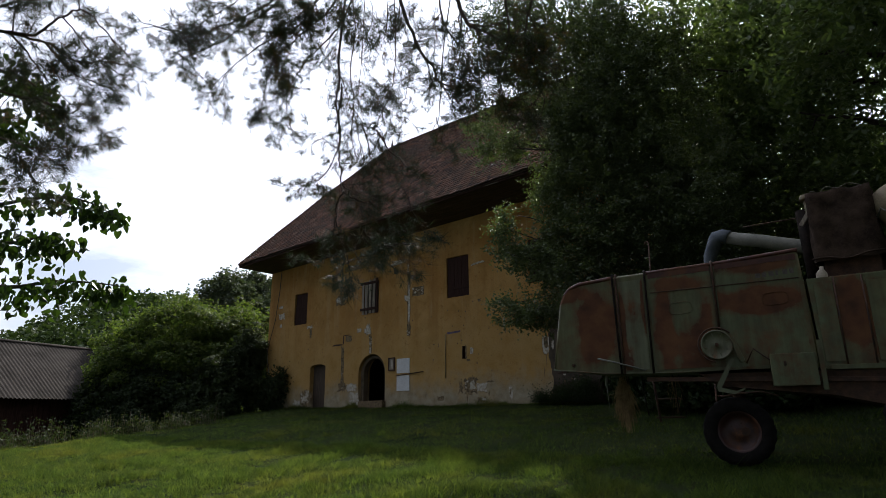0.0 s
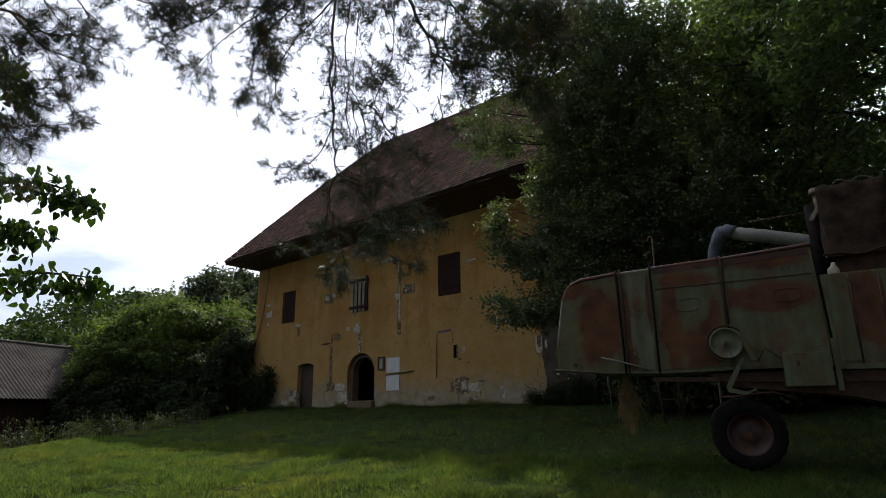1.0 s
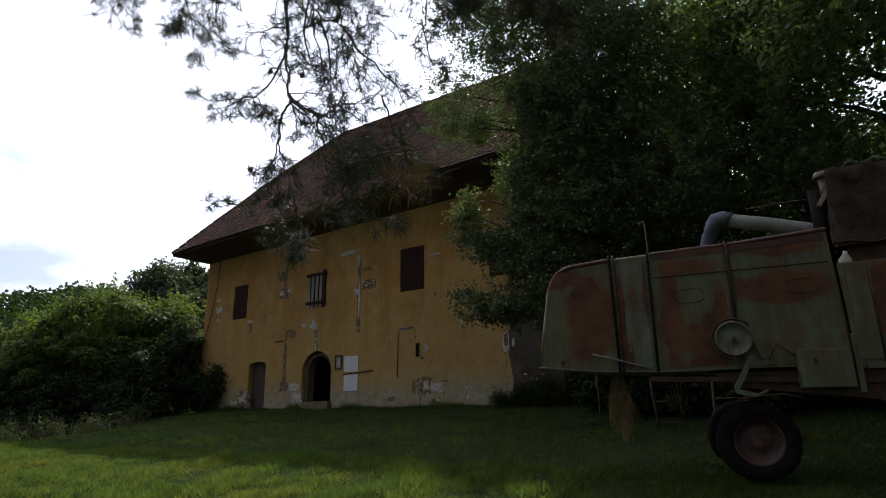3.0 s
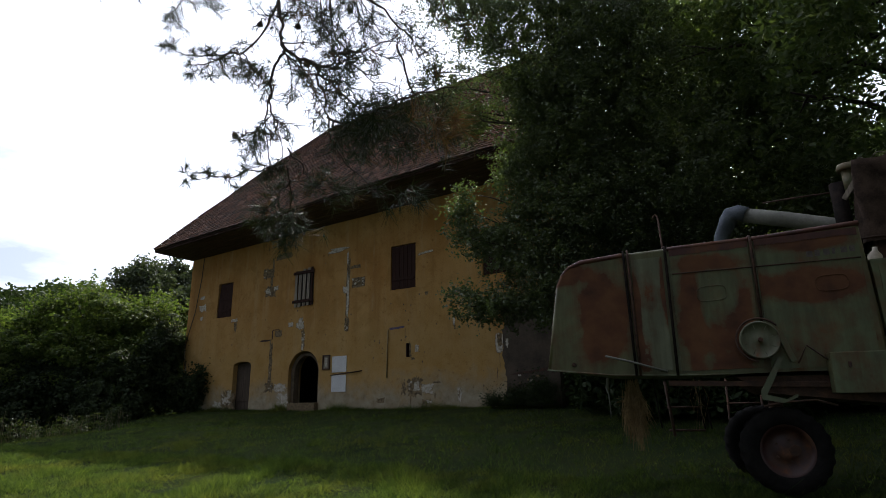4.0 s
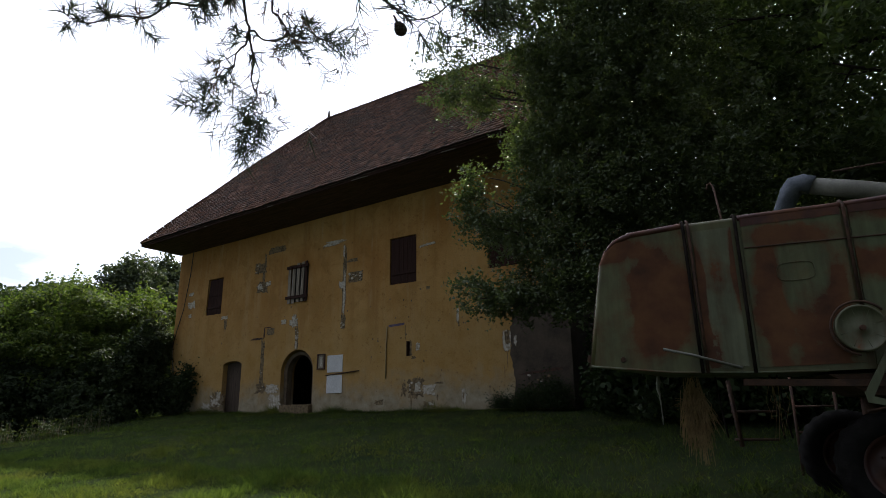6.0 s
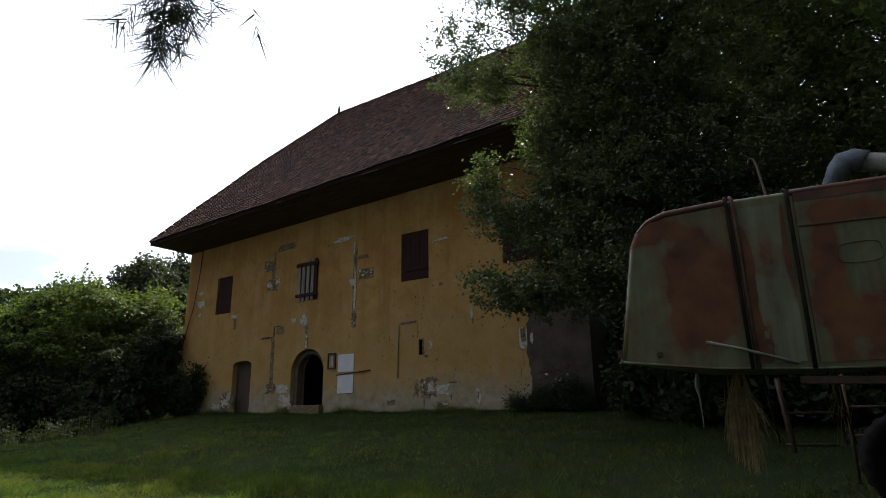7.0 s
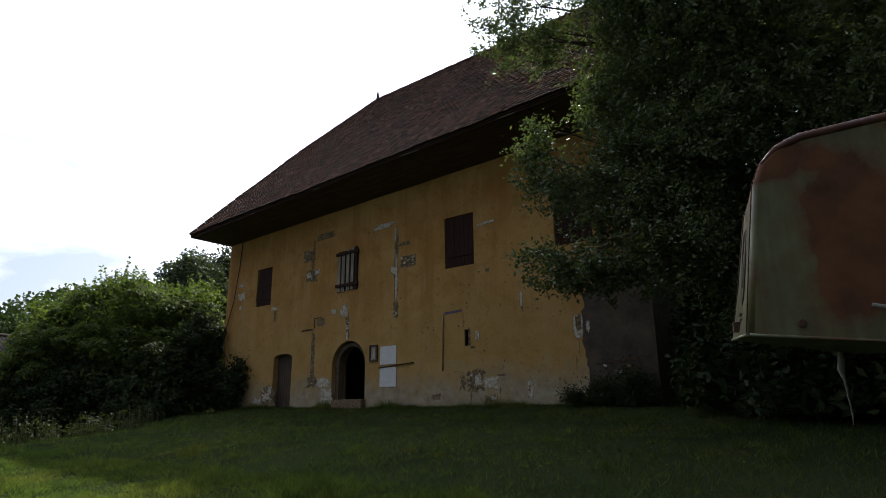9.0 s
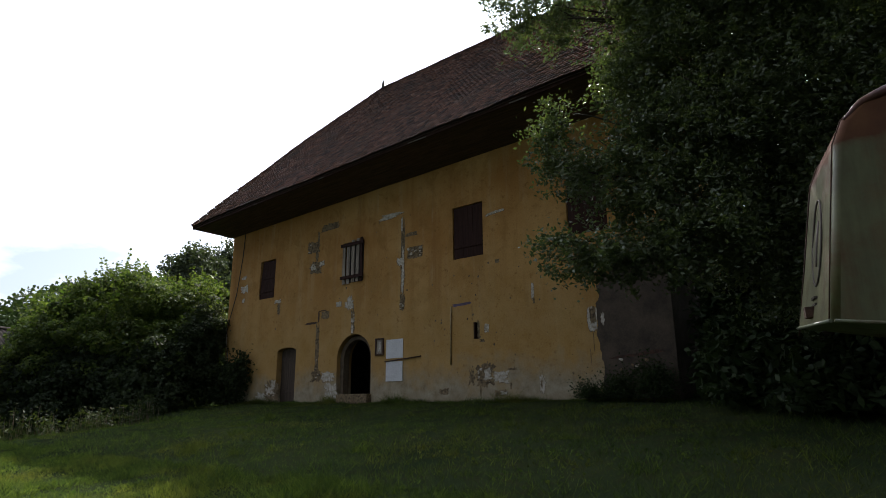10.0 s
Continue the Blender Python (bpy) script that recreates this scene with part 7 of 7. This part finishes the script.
# the branch that hangs at the western side
WEST = [
    (0.020, ((-6.83, 1.11, 5.05), (-6.72, 1.38, 5.04), (-6.62, 1.65, 5.10), (-6.54, 1.85, 5.39), (-6.47, 2.03, 5.53), (-6.38, 2.27, 5.32), (-6.29, 2.50, 5.10))),
    (0.016, ((-6.72, 1.38, 5.04), (-6.58, 1.75, 5.03), (-6.46, 2.06, 4.89), (-6.35, 2.35, 4.98), (-6.22, 2.68, 4.98))),
    (0.012, ((-6.58, 1.75, 5.03), (-6.47, 2.03, 4.74), (-6.37, 2.28, 4.68), (-6.27, 2.54, 4.58))),
    (0.014, ((-6.76, 1.29, 4.39), (-6.64, 1.61, 4.35), (-6.55, 1.84, 4.35), (-6.48, 2.00, 4.16), (-6.49, 1.97, 3.99))),
    (0.013, ((-6.73, 1.36, 3.91), (-6.63, 1.63, 3.85), (-6.54, 1.86, 3.81), (-6.45, 2.08, 3.88), (-6.33, 2.39, 4.00))),
    (0.012, ((-6.70, 1.43, 3.74), (-6.62, 1.66, 3.64), (-6.56, 1.80, 3.57), (-6.55, 1.84, 3.43))),
    (0.014, ((-6.77, 1.26, 5.24), (-6.68, 1.50, 5.47), (-6.57, 1.77, 5.65), (-6.47, 2.04, 5.90))),
    (0.012, ((-6.69, 1.47, 5.04), (-6.60, 1.69, 4.77), (-6.54, 1.86, 4.55), (-6.45, 2.07, 4.35))),
    (0.010, ((-6.54, 1.85, 5.39), (-6.43, 2.14, 5.06), (-6.34, 2.38, 4.78))),
    (0.010, ((-6.55, 1.84, 4.35), (-6.45, 2.08, 4.28), (-6.39, 2.24, 4.67))),
]
for girth, pts in WEST:
    pine_branch(pts, girth, 22, 0.24, 0.95, 0.17, subs=2, hang=0.15, seconds=2)


def cone(at, way):
    """An open cone of rows of blunt scales."""
    d = Vector(way).normalized()
    bm = bmesh.new()
    turn = d.to_track_quat("Z", "Y").to_matrix().to_4x4()
    for k in range(46):
        f = k / 45
        a = 2.4 * k
        r = 0.011 * math.sin(math.pi * (0.12 + 0.80 * f)) + 0.003
        m = Matrix.Translation(Vector(at) - PB) @ turn @ pose(0, 0, 0.034 * f, 0, 0, math.degrees(a)) @ Matrix.Translation((r * 0.6, 0, 0)) @ pose(0, 0, 0, 0, -35, 0)
        box(bm, 0, r * 0.75, -0.004, 0.004, -0.0015, 0.002, m)
    tube(bm, [Vector(at) - PB - d * 0.02, Vector(at) - PB + d * 0.03], [0.003, 0.005], 6)
    part("cone", bm, TWIG, pine, "small open brown pine cone")


for at in ((-3.98, 3.45, 2.73), (-4.15, 3.97, 2.42), (-3.23, 3.72, 2.32), (-3.52, 3.52, 3.02), (-3.72, 3.62, 3.40), (-4.05, 3.62, 3.55), (-3.40, 3.62, 3.68)):
    cone(at, (pr.gauss(0, 0.5), pr.gauss(0, 0.5), -0.7))


def needles(name, ends, mat, per, label):
    """Single needles all along the outer twigs, standing off at an angle."""
    g = np.random.default_rng(33)
    verts = []
    for a, b, ln in ends:
        a, b = np.array(a - PB), np.array(b - PB)
        d = b - a
        L = np.linalg.norm(d) + 1e-9
        d /= L
        n = max(12, int(per * min(2.2, L / 0.10)))
        s = 1 - g.random(n)[:, None] ** 1.4
        root = a + d * L * s
        out = np.cross(d, g.normal(size=(n, 3)))
        out /= np.linalg.norm(out, axis=1)[:, None]
        dirs = d * (0.15 + 0.95 * g.random(n)[:, None]) + out * (0.65 + 0.3 * g.random(n)[:, None])
        dirs[:, 2] -= 0.10
        dirs /= np.linalg.norm(dirs, axis=1)[:, None]
        w = np.cross(dirs, g.normal(size=(n, 3)))
        w /= np.linalg.norm(w, axis=1)[:, None]
        length = ln * (0.5 + 0.5 * g.random(n))[:, None]
        tipp = root + dirs * length
        hw = 0.0014
        verts.append(np.stack([root - w * hw, root + w * hw, tipp], 1))
    v = np.concatenate(verts).reshape(-1, 3)
    n = len(v) // 3
    me = bpy.data.meshes.new(name)
    me.vertices.add(n * 3)
    me.vertices.foreach_set("co", v.astype(np.float32).ravel())
    me.loops.add(n * 3)
    me.loops.foreach_set("vertex_index", np.arange(n * 3, dtype=np.int32))
    me.polygons.add(n)
    me.polygons.foreach_set("loop_start", np.arange(0, n * 3, 3, dtype=np.int32))
    me.update(calc_edges=True)
    me.materials.append(mat)
    ob = new(name, me)
    ob.parent = pine
    ob["label"] = label
    return ob


needles("needles", tufts, NEEDLE, 34, "dull green pine needles")
needles("needles", dead, DRYNEEDLE, 34, "dry brown pine needles")
rt = random.Random(4)
part("trunk", tube_bm([(0, 0, -0.3), (0.05, 0.02, 2), (-0.1, 0.1, 5), (0.05, 0.0, 8), (0, 0.1, 12), (0.1, 0, 15)], [0.30, 0.25, 0.22, 0.18, 0.11, 0.04], 12), BARK, pine, "reddish-brown pine trunk")
for tgt, z in (((-4.16, 3.87, 6.35), 6.0), ((-3.06, 4.4, 5.75), 5.4), ((-3.61, 3.66, 5.6), 5.6), ((-2.7, 4.4, 5.65), 5.2), ((-4.5, 2.9, 5.65), 6.2), ((-7.0, 0.93, 5.3), 6.4), ((-6.33, 1.51, 5.85), 6.8)):
    part("limb", tube_bm(limb_line((0, 0, z), Vector(tgt) - PB, rt, 0, 8, 0.03), [0.09 - 0.008 * k for k in range(9)], 7), TWIG, pine)
g = np.random.default_rng(41)
# unseen crown; low lobes over the meadow are added to cut the sky light
pc, _ = clumps([(3.4, -2.2, 10.5, 4.0, 4.0, 2.6), (3.2, -2.4, 13.0, 2.8, 2.8, 2.0), (0.4, 0.0, 8.6, 3.0, 2.4, 1.0), (-2.4, 1.6, 8.2, 3.4, 2.6, 0.9), (5.5, -4, 8.5, 3, 3, 1.2), (2.6, 3.2, 9.0, 3.4, 2.6, 1.2), (-6.0, 0.2, 8.0, 2.4, 2.0, 0.8)], 1100, 28, 0.30, g, 0.2)
leaf_mesh("crown", pc - np.array(PB), 0.16, NEEDLE, pine, "dense tufted upper crown, unseen and widened to block sky light", wide=0.12, g=g)


# ---- lime boughs at the western edge ----
def lime():
    base = (-11.2, -0.6, ground_z(-11.2, -0.6))
    b = Vector(base)
    t = thing("lime_tree", base, "young lime tree with large heart-shaped leaves on low boughs", "tree")
    g = np.random.default_rng(77)
    r = random.Random(77)
    part("trunk", tube_bm([(0, 0, -0.3), (0.05, 0, 1.5), (0.0, 0.1, 4.0), (0.1, 0, 7.0)], [0.14, 0.12, 0.09, 0.03], 10), BARK, t)
    lines = [((-8.46, 1.35, 3.27), (-7.76, 1.94, 3.53), (-7.32, 2.31, 3.60), (-7.01, 2.56, 3.52), (-6.78, 2.75, 3.36)),
             ((-8.34, 1.46, 2.60), (-7.61, 2.06, 2.54), (-7.24, 2.37, 2.60), (-6.90, 2.65, 2.58), (-6.62, 2.89, 2.53)),
             ((-8.43, 1.38, 3.10), (-7.68, 2.00, 3.05), (-7.40, 2.24, 3.12), (-7.12, 2.48, 3.05)),
             ((-8.83, 1.05, 5.40), (-8.00, 1.74, 5.23), (-7.65, 2.03, 4.99), (-7.49, 2.16, 4.61)),
             ((-8.60, 1.20, 4.80), (-8.05, 1.70, 4.70), (-7.75, 1.95, 4.40))]
    cen, size = [], []
    for k, l in enumerate(lines):
        pts = [Vector((0, 0, 2.2 + 0.6 * k)) + b] + [Vector(p) for p in l]
        line = smooth_line(pts, 5)
        bm = bmesh.new()
        n = len(line)
        tube(bm, [p - b for p in line], [0.035 * (1 - 0.88 * i / (n - 1)) for i in range(n)], 6)
        part("bough", bm, BARK, t)
        for i in range(n // 4, n):
            m = 17 if k < 3 else 30
            for q in range(m):
                spread = 0.07 + 0.16 * (1 - i / n)
                cen.append(line[i] + Vector((r.gauss(0, spread), r.gauss(0, spread), r.gauss(-0.07, spread * 0.8))) - b)
    # heart-shaped blades of eight corners
    outline = [(0.0, 0.0), (0.20, -0.10), (0.42, 0.10), (0.44, 0.36), (0.26, 0.68), (0.0, 1.0), (-0.26, 0.68), (-0.44, 0.36), (-0.42, 0.10), (-0.20, -0.10)]
    verts, faces = [], []
    for c in cen:
        s = r.uniform(0.06, 0.105)
        d = Vector((r.gauss(0, 0.5), r.gauss(0, 0.5), -1.0 + r.gauss(0, 0.45))).normalized()
        w = d.cross(Vector((r.gauss(0, 1), r.gauss(0, 1), r.gauss(0, 0.6)))).normalized()
        u = w.cross(d)
        k = len(verts)
        for x, y in outline:
            verts.append(tuple(c + w * x * s + d * y * s + u * (abs(x) * 0.35 - 0.15 * y * y) * s))
        faces.append(tuple(range(k, k + 6)))
        faces.append((k, k + 5, k + 6, k + 7, k + 8, k + 9))
    raw("leaves", verts, faces, LIME, t, "large heart-shaped green leaves")


lime()


# ---- meadow ----
def grass():
    """Single blades, thick enough to cover the turf, with taller tufts between."""
    g = np.random.default_rng(99)
    n = 520000
    x = -36 + 41 * g.random(n)
    y = 2.0 + 17.0 * g.random(n) ** 1.25
    # thickest where the camera passes
    x[300000:] = -24 + 27 * g.random(n - 300000)
    y[300000:] = 3.2 + 6.6 * g.random(n - 300000)
    x[:60000] = -16 + 22 * g.random(60000)
    y[:60000] = -7 + 9.2 * g.random(60000)
    # a fringe along the foot of the wall, and rank tufts in the meadow
    x[60000:72000] = X0 + (X1 - X0) * g.random(12000)
    y[60000:72000] = YF - 0.03 - 0.35 * g.random(12000) ** 2
    spots = np.stack([-30 + 33 * g.random(150), 3.5 + 12 * g.random(150)], 1)
    # rank clumps left standing beside the combine
    spots[:9] = [(-7.0, 8.75), (-6.8, 8.6), (-6.55, 8.8), (-5.6, 8.75), (-5.45, 8.9), (-6.1, 8.5), (-8.2, 8.9), (-9.6, 8.75), (-11.2, 8.7)]
    pick = g.integers(150, size=15000)
    pick[:2600] = g.integers(9, size=2600)
    at = spots[pick] + g.normal(size=(15000, 2)) * np.where(pick < 9, 0.24, 0.11)[:, None]
    x[72000:87000], y[72000:87000] = at[:, 0], at[:, 1]
    rank = np.zeros(n)
    rank[60000:72000] = np.clip(1.5 * np.sin(x[60000:72000] * 1.7) + np.sin(x[60000:72000] * 4.1), 0, 2)
    rank[72000:87000] = np.where(pick < 9, 0.75, 0.6)
    ok = ~((x > X0 - 0.1) & (x < X1 + 0.1) & (y > YF - 0.02))
    x, y, rank = x[ok], y[ok], rank[ok]
    # gather blades into tussocks
    m = len(x)
    hx, hy = np.round(x / 0.13 + 0.7 * np.sin(y * 7)) * 0.13, np.round(y / 0.13 + 0.7 * np.sin(x * 5)) * 0.13
    pull = 0.5 * g.random(m)
    x, y = x + (hx - x) * pull, y + (hy - y) * pull
    z = np.array([turf_z(a, b) for a, b in zip(x, y)]) - 0.01
    tuft = np.array([noise.noise((a * 0.9, b * 0.9, 4.0)) + 0.8 * noise.noise((a * 2.3, b * 2.3, 6.0)) for a, b in zip(x, y)])
    h = (0.038 + 0.072 * g.random(m)) * (1 + 1.15 * np.clip(tuft, -0.6, 1.2)) * (1 + rank)
    tall = g.random(m) < 0.006
    h[tall] *= 2.6
    a = g.random(m) * 2 * np.pi
    wd = 0.0032 + 0.0034 * g.random(m)
    side = np.stack([np.cos(a), np.sin(a), np.zeros(m)], 1) * wd[:, None]
    bend = g.normal(size=(m, 3)) * (h * 0.75)[:, None]
    bend[:, 2] = 0
    root = np.stack([x, y, z], 1)
    mid = root + bend * 0.35 + np.stack([np.zeros(m), np.zeros(m), h * 0.6], 1)
    tipp = root + bend + np.stack([np.zeros(m), np.zeros(m), h], 1)
    v = np.stack([root - side, root + side, mid + side * 0.7, mid - side * 0.7, tipp], 1).reshape(-1, 3)
    k = np.arange(m) * 5
    near = (y < 6.8) & (y > 2.5)
    kn, kf = k[near], k[~near]
    f = np.concatenate([np.stack([kn, kn + 1, kn + 2, kn, kn + 2, kn + 3, kn + 3, kn + 2, kn + 4], 1).reshape(-1), np.stack([kf, kf + 1, kf + 4], 1).reshape(-1)])
    tris = len(f) // 3
    me = bpy.data.meshes.new("grass")
    me.vertices.add(m * 5)
    me.vertices.foreach_set("co", v.astype(np.float32).ravel())
    me.loops.add(tris * 3)
    me.loops.foreach_set("vertex_index", f.astype(np.int32))
    me.polygons.add(tris)
    me.polygons.foreach_set("loop_start", np.arange(0, tris * 3, 3, dtype=np.int32))
    me.update(calc_edges=True)
    me.materials.append(GRASS)
    tagged(new("grass", me), "short uneven meadow grass with taller tufts", "grass", kind="stuff")


grass()


def clover():
    """Low broad-leaved weeds in drifts between the blades."""
    g = np.random.default_rng(120)
    n = 15000
    x = -34 + 36 * g.random(n)
    y = 3.0 + 15.8 * g.random(n)
    keep = np.array([noise.noise((a * 0.45, b * 0.45, 8.0)) > 0.05 + 0.35 * c for a, b, c in zip(x, y, g.random(n))])
    x, y = x[keep], y[keep]
    z = np.array([turf_z(a, b) for a, b in zip(x, y)])
    pts = np.stack([x, y, z + 0.015 + 0.05 * g.random(len(x)) ** 2], 1)
    ob = leaf_mesh("clover", pts, 0.05, GRASS, g=g, wide=0.8, droop=0.0)
    tagged(ob, "low clover and plantain leaves among the grass", "weeds", kind="stuff")


clover()


def weed_band():
    """Tall weeds and seed stalks along the foot of the thicket."""
    r = random.Random(15)
    g = np.random.default_rng(15)
    for k in range(26):
        f = k / 25
        x = -23.7 - 1.3 * math.sin(2.2 * f) + r.gauss(0, 0.35)
        y = 5.6 + 8.6 * f + r.gauss(0, 0.35)
        gz = ground_z(x, y)
        s = r.uniform(0.30, 0.62)
        t = thing("weed_clump", (x, y, gz), "tall nettles and seeding weeds below the thicket", "weeds", "weeds along the thicket")
        bm = bmesh.new()
        pts = []
        for q in range(12):
            dx, dy = r.gauss(0, 0.28), r.gauss(0, 0.28)
            hh = s * r.uniform(0.7, 1.9)
            tube(bm, [(dx, dy, -0.05), (dx + r.gauss(0, 0.05), dy, hh * 0.6), (dx + r.gauss(0, 0.1), dy, hh)], [0.008, 0.006, 0.002], 4, False)
            for w in range(16):
                pts.append((dx + r.gauss(0, 0.09), dy + r.gauss(0, 0.09), hh * r.uniform(0.15, 1.0)))
        part("dry_growth", bm, WEEDSTALK, t)["kind"] = "stuff"
        leaf_mesh("foliage", pts, 0.11, WEED, t, g=g, wide=0.4)


weed_band()
